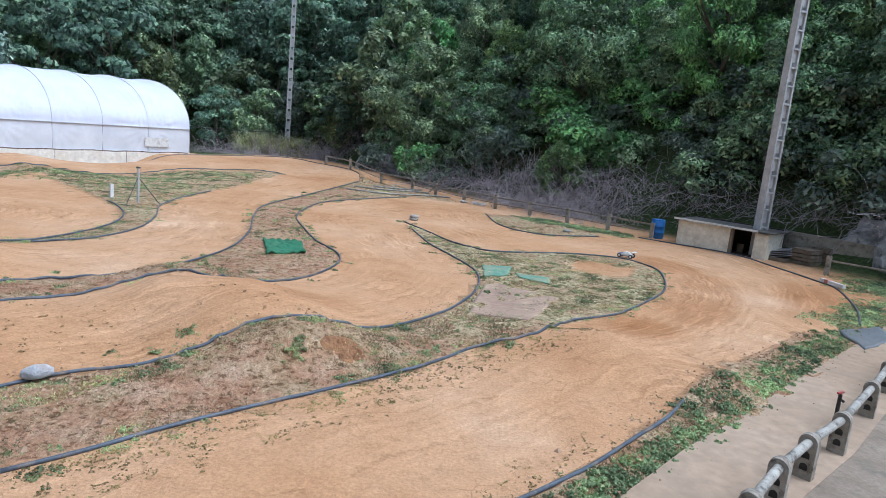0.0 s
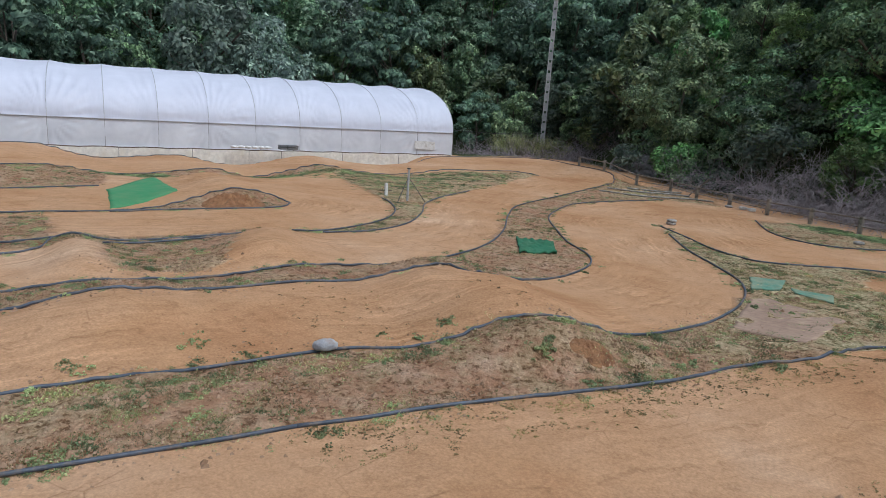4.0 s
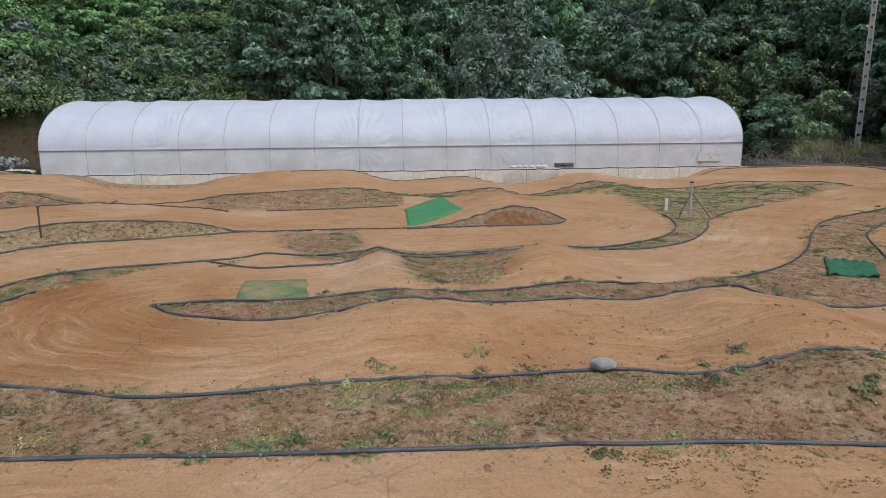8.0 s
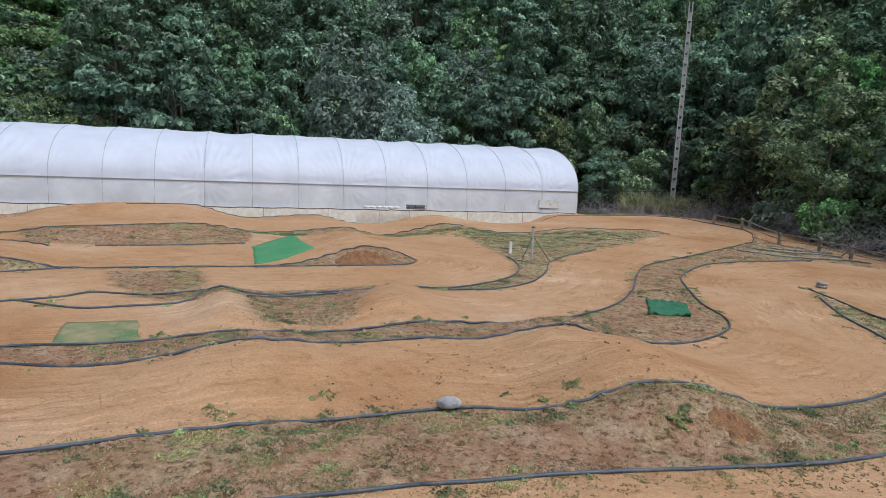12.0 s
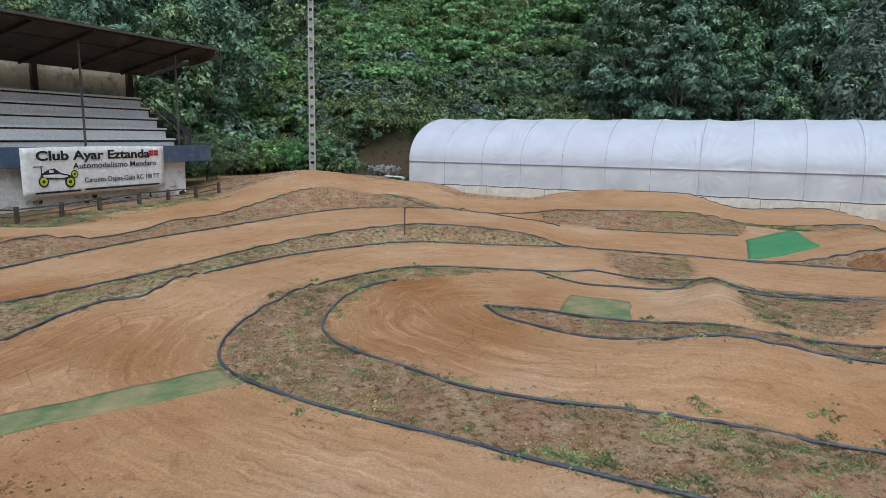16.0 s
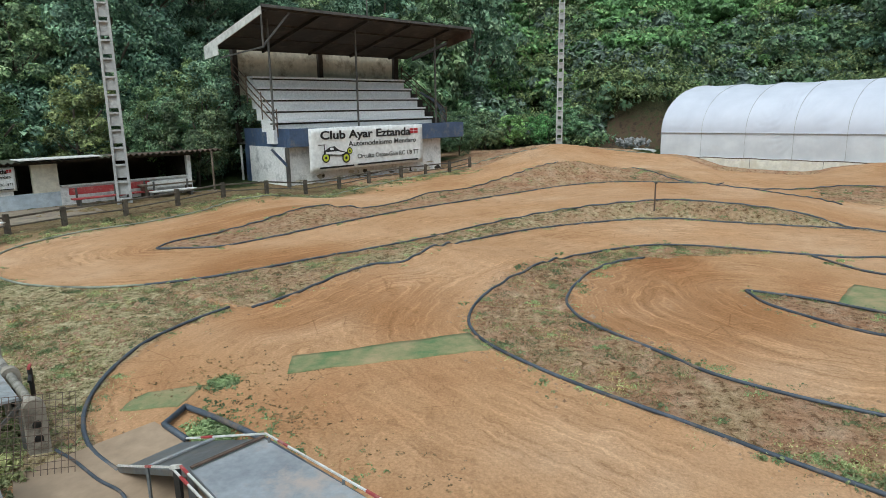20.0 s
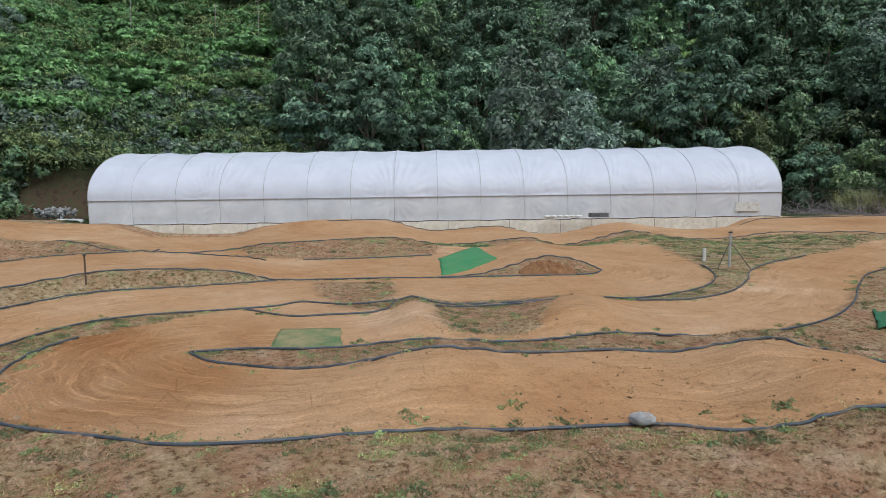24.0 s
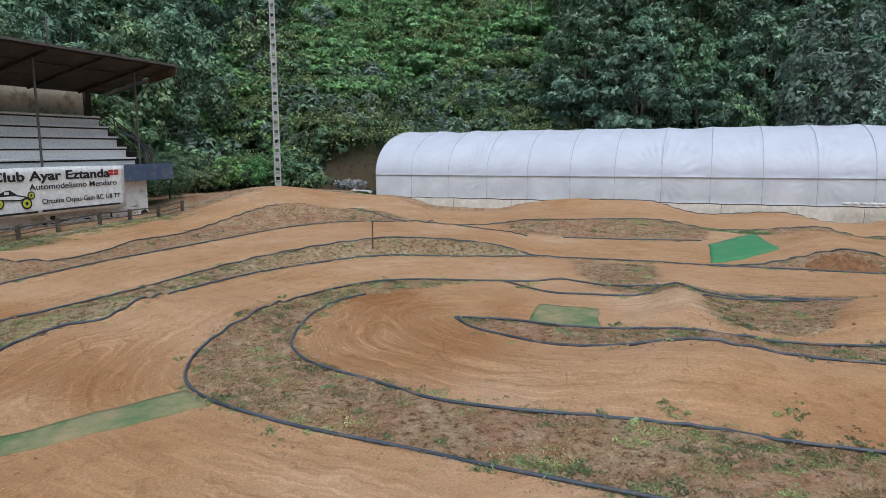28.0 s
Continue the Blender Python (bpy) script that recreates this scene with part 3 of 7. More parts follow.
    l.new(calc("MULTIPLY_ADD", mid.outputs[0], 1.6, calc("MULTIPLY", attr("flow"), 10.0)), tb.inputs[0])
    l.new(calc("MULTIPLY", sp.outputs[0], 0.5), tb.inputs[1])
    l.new(calc("MULTIPLY", sp.outputs[1], 0.5), tb.inputs[2])
    track = n.new("ShaderNodeTexNoise")
    track.inputs["Scale"].default_value, track.inputs["Detail"].default_value, track.inputs["Roughness"].default_value = 1.6, 3, 0.5
    l.new(tb.outputs[0], track.inputs["Vector"])
    tf = ramp_node(n, [(0.42, (0.88, 0.85, 0.82)), (0.56, (1.0, 1.0, 1.0)), (0.62, (1.28, 1.31, 1.34))])
    l.new(track.outputs[0], tf.inputs[0])
    lane = mix_node(n, l, calc("MULTIPLY", attr("damp"), 0.85), lane, mix_node(n, l, 1.0, lane, tf.outputs[0], "MULTIPLY"))
    wet = ramp_node(n, [(0.25, (1, 1, 1)), (0.6, (0.80, 0.71, 0.62))])
    l.new(calc("MULTIPLY", attr("damp"), calc("MULTIPLY_ADD", mid.outputs[0], 0.9, 0.5)), wet.inputs[0])
    lane = mix_node(n, l, 1.0, lane, wet.outputs[0], "MULTIPLY")
    # crumbly verge with dry grass
    soil = ramp_node(n, [(0.30, (0.33, 0.17, 0.095)), (0.5, (0.46, 0.272, 0.168)), (0.72, (0.56, 0.39, 0.275))])
    l.new(mid.outputs[0], soil.inputs[0])
    gn = noise_node(n, l, 0.8, 8, 0.78)
    gf = ramp_node(n, [(0.46, (0, 0, 0)), (0.58, (1, 1, 1))])
    l.new(gn.outputs[0], gf.inputs[0])
    dry = ramp_node(n, [(0.36, (0.24, 0.225, 0.10)), (0.52, (0.47, 0.40, 0.235)), (0.68, (0.62, 0.54, 0.37))])
    l.new(clods.outputs[0], dry.inputs[0])
    rough = mix_node(n, l, calc("MULTIPLY", calc("ADD", gf.outputs[0], attr("straw")), calc("MULTIPLY_ADD", attr("straw"), 0.3, 0.42)), soil.outputs[0], dry.outputs[0])
    # soil grain; hollows of the clod bump carry their shade in the colour
    grain = ramp_node(n, [(0.39, (0.40, 0.33, 0.28)), (0.455, (0.95, 0.95, 0.95)), (0.66, (1.25, 1.25, 1.25))])
    l.new(clods.outputs[0], grain.inputs[0])
    rough = mix_node(n, l, 0.85, rough, grain.outputs[0], "MULTIPLY")
    edge = calc("ADD", attr("verge"), calc("MULTIPLY_ADD", mid.outputs[0], 1.1, -0.55))
    ef = ramp_node(n, [(0.34, (0, 0, 0)), (0.66, (1, 1, 1))])
    l.new(edge, ef.inputs[0])
    col = mix_node(n, l, ef.outputs[0], lane, rough)
    litter = ramp_node(n, [(0.3, (0.03, 0.035, 0.02)), (0.5, (0.055, 0.075, 0.03)), (0.62, (0.075, 0.11, 0.04)), (0.8, (0.13, 0.12, 0.07))])
    l.new(clods.outputs[0], litter.inputs[0])
    col = mix_node(n, l, attr("wood"), col, litter.outputs[0])
    bank = ramp_node(n, [(0.35, (0.05, 0.038, 0.028)), (0.5, (0.12, 0.08, 0.055)), (0.62, (0.07, 0.085, 0.04)), (0.72, (0.20, 0.14, 0.10))])
    l.new(mid.outputs[0], bank.inputs[0])
    col = mix_node(n, l, attr("earth"), col, bank.outputs[0])
    speck = ramp_node(n, [(0.33, (0.82, 0.81, 0.80)), (0.67, (1.14, 1.14, 1.14))])
    l.new(fine.outputs[0], speck.inputs[0])
    col = mix_node(n, l, 1.0, col, speck.outputs[0], "MULTIPLY")
    l.new(col, b.inputs["Base Color"])
    hgt = calc("ADD", calc("MULTIPLY", clods.outputs[0], calc("MULTIPLY_ADD", attr("verge"), 3.4, 0.45)), calc("MULTIPLY", sweep.outputs[0], 0.35))
    bump_node(n, l, b, calc("ADD", hgt, calc("MULTIPLY", fine.outputs[0], calc("MULTIPLY_ADD", attr("verge"), 0.45, 0.12))), 0.8, 0.06)
    return m


def axis(lo, hi, step, reach):
    a = list(np.arange(lo, hi, step))
    s, left, right = step, [lo], [a[-1]]
    while right[-1] < reach:
        s *= 1.25
        right.append(right[-1] + s)
        left.append(left[-1] - s)
    return np.array(left[:0:-1] + a + right[1:])


gx, gy = axis(-46, 14, 0.2, 400), axis(-16, 46, 0.2, 400)
GX, GY = np.meshgrid(gx, gy)
fx, fy = GX.ravel(), GY.ravel()
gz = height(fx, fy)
verge = np.zeros(fx.shape)
for pg in VERGES:
    verge[inside(fx, fy, pg)] = 1
verge[inside(fx, fy, [(3.63, 17.26), (5.2, 16.9), (4.5, 15.2), (3.14, 15.5)])] = 0.1
sN, nN = (fx - GL[0]) * GU[0] + (fy - GL[1]) * GU[1], (fx - GL[0]) * GN[0] + (fy - GL[1]) * GN[1]
verge[(nN < 3.6) | (sN < -4.5) | (nN > 38.5)] = 1
woods = np.clip((slope_in(fx, fy) + 1.2) / 1.5, 0, 1)
gs, gn = (fx - H0[0]) * HU[0] + (fy - H0[1]) * HU[1], (fx - H0[0]) * HN[0] + (fy - H0[1]) * HN[1]
woods = np.maximum(woods, np.clip((1.5 - gn) / 1.5, 0, 1) * ((gs < -0.3) | (gs > 39.5)))
sx, sy = (fx + 25.3) * -0.793 + (fy + 9.0) * 0.609, (fx + 25.3) * -0.609 + (fy + 9.0) * -0.793
back = np.clip((sx + 18) / 1.0, 0, 1) * np.clip((13 - sx) / 1.0, 0, 1)
woods = np.maximum(woods, back * np.clip((sy - np.where(sx < -0.5, 0.2, 0.9)) / 0.8, 0, 1))
woods = np.maximum(woods, back * 0.55 * np.clip((sy + 4.0 - 0.1 * sx) / 0.5, 0, 1) * (sx < 2) * (slope_in(fx, fy) < 0))
damp = np.zeros(fx.shape)
for x, y, r in ((-9.6, 2.4, 2.0), (-10.8, 1.4, 1.8), (-12.3, 2.6, 1.6), (-9.6, -2.6, 1.9), (-12.4, -4.6, 1.8), (7.6, 15.6, 2.2), (8.9, 13.8, 1.6), (6.3, 17.6, 1.4), (-16.8, -7.0, 2.2), (3.6, 11.0, 0.8), (4.6, 10.0, 0.9), (5.6, 12.2, 1.5), (6.4, 14.0, 1.6)):
    damp = np.maximum(damp, np.exp(-((fx - x) ** 2 + (fy - y) ** 2) / r ** 2))
bearing = np.degrees(np.arctan2(-fx, fy))
earth = np.clip((bearing - 73.5) / 1.5, 0, 1) * np.clip((84 - bearing) / 2, 0, 1) * np.clip((4.5 - slope_in(fx, fy)) / 2, 0, 1) * (slope_in(fx, fy) > -1.0)
earth = np.maximum(earth, np.clip((bearing - 84.5) / 1.5, 0, 1) * np.clip((94 - bearing) / 1.5, 0, 1) * np.clip((3.2 - slope_in(fx, fy)) / 1.5, 0, 1) * (slope_in(fx, fy) > -1.2))
rng = np.random.default_rng(4)
inner = (np.abs(fx + 16) < 31) & (np.abs(fy - 15) < 32)
gz = gz + np.where(inner, verge * rng.normal(0, 0.014, fx.shape), 0) - np.where(inside(fx, fy, WALKWAY), 0.09, 0)
V = np.column_stack((fx, fy, gz))
nx = len(gx)
q = (np.arange(len(gy) - 1)[:, None] * nx + np.arange(nx - 1)[None, :]).ravel()
me = bpy.data.meshes.new("ground")
me.vertices.add(len(V))
me.vertices.foreach_set("co", V.astype(np.float32).ravel())
F = np.column_stack((q, q + 1, q + nx + 1, q + nx)).astype(np.int32)
me.loops.add(F.size)
me.polygons.add(len(F))
me.loops.foreach_set("vertex_index", F.ravel())
me.polygons.foreach_set("loop_start", np.arange(0, F.size, 4, dtype=np.int32))
me.update(calc_edges=True)
straw = np.zeros(fx.shape)
for k, amount in ((0, 0.0), (3, 0.5), (4, 0.45), (8, 1.0), (12, 0.5), (13, 0.5), (14, 0.2)):
    straw[inside(fx, fy, VERGES[k])] = amount
infield = inside(fx, fy, VERGES[0])
straw = np.where(infield, np.maximum(0.75 * np.clip((fy - 9) / 1.5, 0, 1), 0.05 * np.clip((-6 - fx) / 2, 0, 1)), straw)
flow = np.full(fx.shape, 9.0)
ii = np.nonzero((fx > -45) & (fx < 14) & (fy > -16) & (fy < 46))[0]
for k in range(0, len(ii), 20000):
    i = ii[k:k + 20000]
    flow[i] = np.sqrt(((fx[i, None] - CTRL[None, :, 0]) ** 2 + (fy[i, None] - CTRL[None, :, 1]) ** 2).min(1))
damp = damp * np.clip((2.0 - flow) / 0.9, 0.2, 1)
for nm, val in (("verge", verge), ("wood", woods), ("flow", flow), ("earth", earth), ("damp", damp), ("straw", straw)):
    me.attributes.new(nm, "FLOAT", "POINT").data.foreach_set("value", val.astype(np.float32))
me.materials.append(ground_material())
me.shade_smooth()
tagged(new("ground", me), "worn orange clay circuit with jumps and crumbly grassy verges", "ground", kind="structure")


# ---- pipes along the lanes ----
M_PALE = worn("bleached_pipe", (0.20, 0.22, 0.18), (0.36, 0.38, 0.31), 1.5, 0.7, bump=0.15, dirt=(0.12, 0.11, 0.09))
HOSE_R = 0.022
for nm, pts in HOSES.items():
    c = catmull(pts, 0.12)
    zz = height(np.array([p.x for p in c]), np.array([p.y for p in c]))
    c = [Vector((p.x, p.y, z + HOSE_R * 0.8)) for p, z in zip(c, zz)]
    pale = nm == "E2"
    ob = link_mesh("drain_pipe", tube(c, HOSE_R, 8), M_PALE if pale else M_HOSE, True)
    tagged(ob, "sun-bleached pale green plastic pipe along the lane" if pale else "dusty dark grey plastic drain pipe lying along the lane", "pipe", "lane marker pipes")


# ---- greenhouse ----


M_BASE = worn("pale_base_paint", (0.82, 0.79, 0.72), (0.88, 0.86, 0.79), 0.6, 0.85, dirt=(0.72, 0.68, 0.58))


M_HOOP = worn("galvanised_tube", (0.36, 0.37, 0.40), (0.50, 0.51, 0.54), 1.5, 0.6, 0.0, bump=0.05)


def greenhouse():
    yaw = math.degrees(math.atan2(HU[1], HU[0]))
    LEN, WID, WALL, TOP, BAYS = 39.07, 12.0, 1.36, 4.12, 16
    root = thing("polytunnel", "long white plastic film polytunnel greenhouse with a rounded roof", "greenhouse", pose(H0[0], H0[1], -0.09, 0, -0.57, yaw))
    m, n, l, b = mat("white_film", 0.6)
    b.inputs["Transmission Weight"].default_value = 0.0
    big = noise_node(n, l, 0.9, 4, 0.55, stretch=(1.0, 1, 0.6))
    fold = noise_node(n, l, 1.6, 5, 0.6, stretch=(3.2, 0.8, 0.8))
    r = ramp_node(n, [(0.3, (0.54, 0.56, 0.655)), (0.7, (0.62, 0.64, 0.74))])
    l.new(big.outputs[0], r.inputs[0])
    l.new(r.outputs[0], b.inputs["Base Color"])
    bump_node(n, l, b, fold.outputs[0], 0.22, 0.05)
    film = m
    m2, n, l, b = mat("clear_film", 0.3)
    r = ramp_node(n, [(0.35, (0.58, 0.605, 0.665)), (0.7, (0.74, 0.765, 0.82))])
    x = noise_node(n, l, 0.8, 5, 0.6)
    l.new(x.outputs[0], r.inputs[0])
    l.new(r.outputs[0], b.inputs["Base Color"])
    film2 = m2

    def prof(a):
        return (WID / 2 - WID / 2 * math.copysign(abs(math.cos(a)) ** 0.95, math.cos(a)), WALL + (TOP - WALL) * math.sin(a) ** 0.95)
    nb = LEN / BAYS
    gr = random.Random(3)
    for k in range(BAYS):
        bm = bmesh.new()
        nu, nv = 30, 44
        right, amp, lift = gr.random() < 0.45, gr.choice((0.012, 0.02, 0.03, 0.042)), gr.uniform(-0.05, 0.06)
        fold_n, far_n = gr.choice((22, 28, 34)), gr.uniform(0.9, 1.7)
        grid = []
        for i in range(nu):
            u = i / (nu - 1)
            sag = (0.05 + lift) * math.sin(math.pi * u)
            row = []
            for j in range(nv):
                a = math.pi * (j / (nv - 1)) ** 1.25
                py, pz = prof(a)
                cx, cz = (nb * (1 - u) if right else nb * u), max(0.0, pz - WALL)
                rr = math.hypot(cx, cz) + 1e-3
                w = amp * (1 - 2 * abs(math.sin(math.atan2(cz, cx) * fold_n / 2 + 1.2 * noise.noise((k, rr, 1)) + 0.8 * noise.noise((k, 3 * cx, 2 * cz))))) * math.exp(-((rr - far_n) / 0.8) ** 2) if py < 3 else 0
                w += 0.012 * noise.noise((k * 3 + u * 3, j * 0.35, 0))
                out = Vector((0, -math.cos(a), math.sin(a)))
                q = Vector((nb * (k + u), py, pz)) + out * (w - sag * math.sin(a))
                row.append(bm.verts.new(q))
            grid.append(row)
        for i in range(nu - 1):
            for j in range(nv - 1):
                bm.faces.new((grid[i][j], grid[i + 1][j], grid[i + 1][j + 1], grid[i][j + 1]))
        part("roof_panel", bm, film, root, "wrinkled white plastic film", True)
        bm = bmesh.new()
        grid = []
        for i in range(24):
            row = []
            for j in range(14):
                u, v = i / 23, j / 13
                cx, cz = (nb * (1 - u) if right else nb * u), WALL * (1 - v)
                rr = math.hypot(cx, cz) + 1e-3
                w = amp * 0.6 * math.sin(math.atan2(cz, cx) * 19 + 3 * noise.noise((k, rr * 2, 7))) * math.exp(-((rr - 0.8) / 0.6) ** 2) + 0.01 * noise.noise((k + u * 2, v * 2, 5))
                row.append(bm.verts.new((nb * (k + u), 0.03 - w - 0.03 * math.sin(math.pi * v), 0.0 + WALL * v)))
            grid.append(row)
        for i in range(23):
            for j in range(13):
                bm.faces.new((grid[i][j], grid[i + 1][j], grid[i + 1][j + 1], grid[i][j + 1]))
        part("side_panel", bm, film2, root, "cloudy translucent plastic film", True)
    for k in range(BAYS + 1):
        part("hoop", tube([Vector((nb * k, *prof(math.pi * j / 24))) + Vector((0, 0, 0.015)) for j in range(25)], 0.018, 6), M_HOOP, root)
        part("post", rod((nb * k, 0.02, 0), (nb * k, 0.02, WALL), 0.02), M_HOOP, root)
    part("rail", rod((0, -0.02, WALL), (LEN, -0.02, WALL), 0.02), M_HOOP, root)
    part("base_wall", box(0, -0.08, -1.1, LEN, 0.1, 0.0), M_BASE, root, "low pale concrete base wall")
    part("rear_panel", box(0, WID - 0.03, 0, LEN, WID, WALL), film2, root)
    for x in (0, LEN):
        bm = bmesh.new()
        vs = [bm.verts.new((x, *prof(math.pi * j / 24))) for j in range(25)]
        vs += [bm.verts.new((x, WID, 0)), bm.verts.new((x, 0, 0))]
        bm.faces.new(vs)
        part("end_panel", bm, film2, root)
    return root


greenhouse()


# pipe along the foot of the greenhouse and its clutter
def gh(s, n, z=0.0):
    return Vector((H0[0] + s * HU[0] + n * HN[0], H0[1] + s * HU[1] + n * HN[1], z - 0.09 + 0.01 * s))


for s0, s1 in ((0.6, 12.5), (15.5, 27.0), (27.0, 38.8)):
    c = [gh(s0 + (s1 - s0) * k / 20, 0.35, 0.02 + 0.02 * math.sin(k * 1.7 + s0)) for k in range(21)]
    tagged(link_mesh("edge_pipe", tube(c, 0.028, 8), M_RUST, True), "dark plastic pipe resting along the greenhouse base wall", "pipe", "edge pipes")
    for k in (2, 8, 14, 19):
        tagged(link_mesh("peg", rod(c[k] - Vector((0, 0, 0.9)), c[k], 0.011, seg=6), M_STEEL), "short rusty steel peg holding the edge pipe", "peg", "pipe pegs")

# ---- grandstand ----
SX, SY, SO = (-0.793, 0.609), (-0.609, -0.793), (-25.3, -9.0)
STAND = Matrix(((SX[0], SY[0], 0, SO[0]), (SX[1], SY[1], 0, SO[1]), (0, 0, 1, 0), (0, 0, 0, 1)))


def sheet(corners, thick, bm=None):
    """A flat panel through its corners, given thickness upwards."""
    bm = bm or bmesh.new()
    f = bm.faces.new([bm.verts.new(p) for p in corners])
    nrm = Vector(corners[1]) - Vector(corners[0])
    nrm = nrm.cross(Vector(corners[2]) - Vector(corners[0])).normalized() * thick
    r = bmesh.ops.extrude_face_region(bm, geom=[f])
    bmesh.ops.translate(bm, vec=nrm, verts=[v for v in r["geom"] if isinstance(v, bmesh.types.BMVert)])
    bmesh.ops.recalc_face_normals(bm, faces=bm.faces)
    return bm


def corrugated(x0, x1, y0, z0, y1, z1, pitch=0.18, amp=0.03, thick=0.012):
    """A corrugated roof from its front edge (y0, z0) to its rear edge (y1, z1)."""
    bm = bmesh.new()
    n = int((x1 - x0) / pitch * 4)
    rows = []
    for (y, z) in ((y0, z0), (y1, z1)):
        rows.append([bm.verts.new((x0 + (x1 - x0) * k / n, y, z + amp * math.sin(k * math.pi / 2))) for k in range(n + 1)])
    fs = [bm.faces.new((rows[0][k], rows[0][k + 1], rows[1][k + 1], rows[1][k])) for k in range(n)]
    r = bmesh.ops.extrude_face_region(bm, geom=fs)
    bmesh.ops.translate(bm, vec=(0, 0, thick), verts=[v for v in r["geom"] if isinstance(v, bmesh.types.BMVert)])
    return bm


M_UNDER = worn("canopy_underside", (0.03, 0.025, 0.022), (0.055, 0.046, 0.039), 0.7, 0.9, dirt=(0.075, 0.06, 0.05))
M_STAIN = worn("stained_plaster", (0.50, 0.47, 0.38), (0.64, 0.60, 0.50), 0.6, 0.9, dirt=(0.22, 0.19, 0.14))
M_FLAKE = worn("flaking_white", (0.82, 0.82, 0.83), (0.90, 0.90, 0.91), 1.3, 0.85, dirt=(0.45, 0.46, 0.48))


def grandstand():
    root = thing("grandstand", "old white grandstand with stepped benches and rusty canopy", "grandstand", STAND)

    def P(name, bm, material, label="", parent=None):
        return part(name, bm, material, parent or root, label)
    P("front_wall", box(0.1, 0, -0.4, 9.1, 0.25, 1.5, 0.01), M_FLAKE, "flaking white painted wall")
    fr = random.Random(9)
    for k in range(26):
        x, z0, w, h = fr.uniform(0.3, 8.9), fr.uniform(0.02, 0.42) * fr.random() + 0.02, fr.uniform(0.06, 0.4), fr.uniform(0.03, 0.14)
        ring = [(x + w * math.cos(a) * fr.uniform(0.5, 1.1), -0.004, z0 + h * math.sin(a) * fr.uniform(0.5, 1.1)) for a in [2 * math.pi * q / 9 for q in range(9)]]
        P("bare_patch", sheet(ring, 0.003), M_STAIN if k % 3 else M_DARK, "dark bare patch where paint has flaked")
    P("side_wall", box(0.1, 0.25, -0.4, 0.3, 2.6, 1.5), M_FLAKE)
    P("side_wall", box(8.9, 0.25, -0.4, 9.1, 4.2, 1.5), M_FLAKE)
    P("parapet", box(0.15, -0.38, 1.5, 10.4, -0.12, 2.22, 0.015), M_BLUE, "dark blue painted parapet beam")
    P("parapet_end", box(0.15, -0.12, 1.5, 0.35, 3.0, 2.22), M_BLUE)
    P("parapet_end", box(10.2, -0.12, 1.5, 10.4, 1.6, 2.22), M_BLUE)
    P("deck", box(0.35, -0.12, 1.52, 10.2, 4.4, 1.64), M_CONC)
    P("pillar", box(0.12, 2.75, -0.4, 0.34, 3.0, 1.5), M_BLUE)
    P("pillar", box(0.02, -0.3, -0.4, 0.14, -0.18, 1.5), M_STEEL)
    P("brace", beam((0.08, -0.24, 0.75), (-0.62, -0.24, 1.48), 0.08), M_BLUE)
    P("downpipe", rod((0.1, 3.3, -0.2), (0.1, 3.3, 1.5), 0.05), M_WHITE)
    for k in range(5):
        x0, x1, y0, z = 0.0 + 0.14 * k, 9.0 + 0.06 * k, 0.42 + 0.55 * k, 2.06 + 0.46 * k
        P("riser", box(x0, y0 + 0.07, z - 0.44, x1, y0 + 0.62, z + 0.37), M_BENCH)
        # dark strip set in place of the shadow line below each seat
        P("seat_shadow_strip", box(x0, y0 + 0.055, z + 0.315, x1, y0 + 0.3, z + 0.378), M_DARK)
        P("seat", box(x0 - 0.04, y0, z + 0.38, x1 + 0.04, y0 + 0.5, z + 0.46, 0.015), M_BENCH, "white painted bench slab")
    for x0, x1 in ((0.45, 4.55), (4.75, 9.3)):
        P("back_panel", box(x0, 3.6, 3.6, x1, 3.8, 5.5, 0.01), M_STAIN, "stained cream plaster panel")
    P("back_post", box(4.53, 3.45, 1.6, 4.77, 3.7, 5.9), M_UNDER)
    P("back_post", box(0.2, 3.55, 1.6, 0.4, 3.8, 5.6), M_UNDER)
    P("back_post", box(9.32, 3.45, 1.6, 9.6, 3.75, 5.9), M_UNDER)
    for x in (-0.28, 3.95, 8.8):
        P("column", rod((x, 0.0, 2.2), (x, 0.0, 6.4), 0.045), M_STEEL, "slim dark steel column")
    P("canopy", corrugated(-1.1, 10.3, -1.0, 6.62, 3.4, 5.55, 0.25), M_SHEET, "rusty corrugated canopy")
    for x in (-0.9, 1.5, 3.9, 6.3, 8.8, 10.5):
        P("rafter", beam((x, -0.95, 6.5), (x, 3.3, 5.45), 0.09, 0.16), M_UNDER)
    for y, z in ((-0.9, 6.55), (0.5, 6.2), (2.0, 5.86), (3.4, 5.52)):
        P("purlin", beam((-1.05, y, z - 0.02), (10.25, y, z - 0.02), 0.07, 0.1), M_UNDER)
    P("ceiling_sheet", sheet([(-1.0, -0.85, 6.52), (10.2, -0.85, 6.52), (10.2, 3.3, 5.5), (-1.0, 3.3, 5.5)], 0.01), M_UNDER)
    P("fascia", box(-1.12, -1.06, 6.56, 10.32, -1.0, 6.66), M_STEEL)
    # gable end boarding with a gap in it
    P("gable_board", sheet([(-1.1, -1.0, 6.6), (-1.1, 3.4, 5.5), (-1.1, 3.4, 5.2), (-1.1, 1.9, 5.58), (-1.1, -1.0, 6.32)], 0.04), M_WALL, "peeling white gable boarding")
    P("gable_board", sheet([(-1.1, 2.3, 5.5), (-1.1, 3.4, 5.22), (-1.1, 3.4, 5.0), (-1.1, 2.3, 5.12)], 0.04), M_WALL)
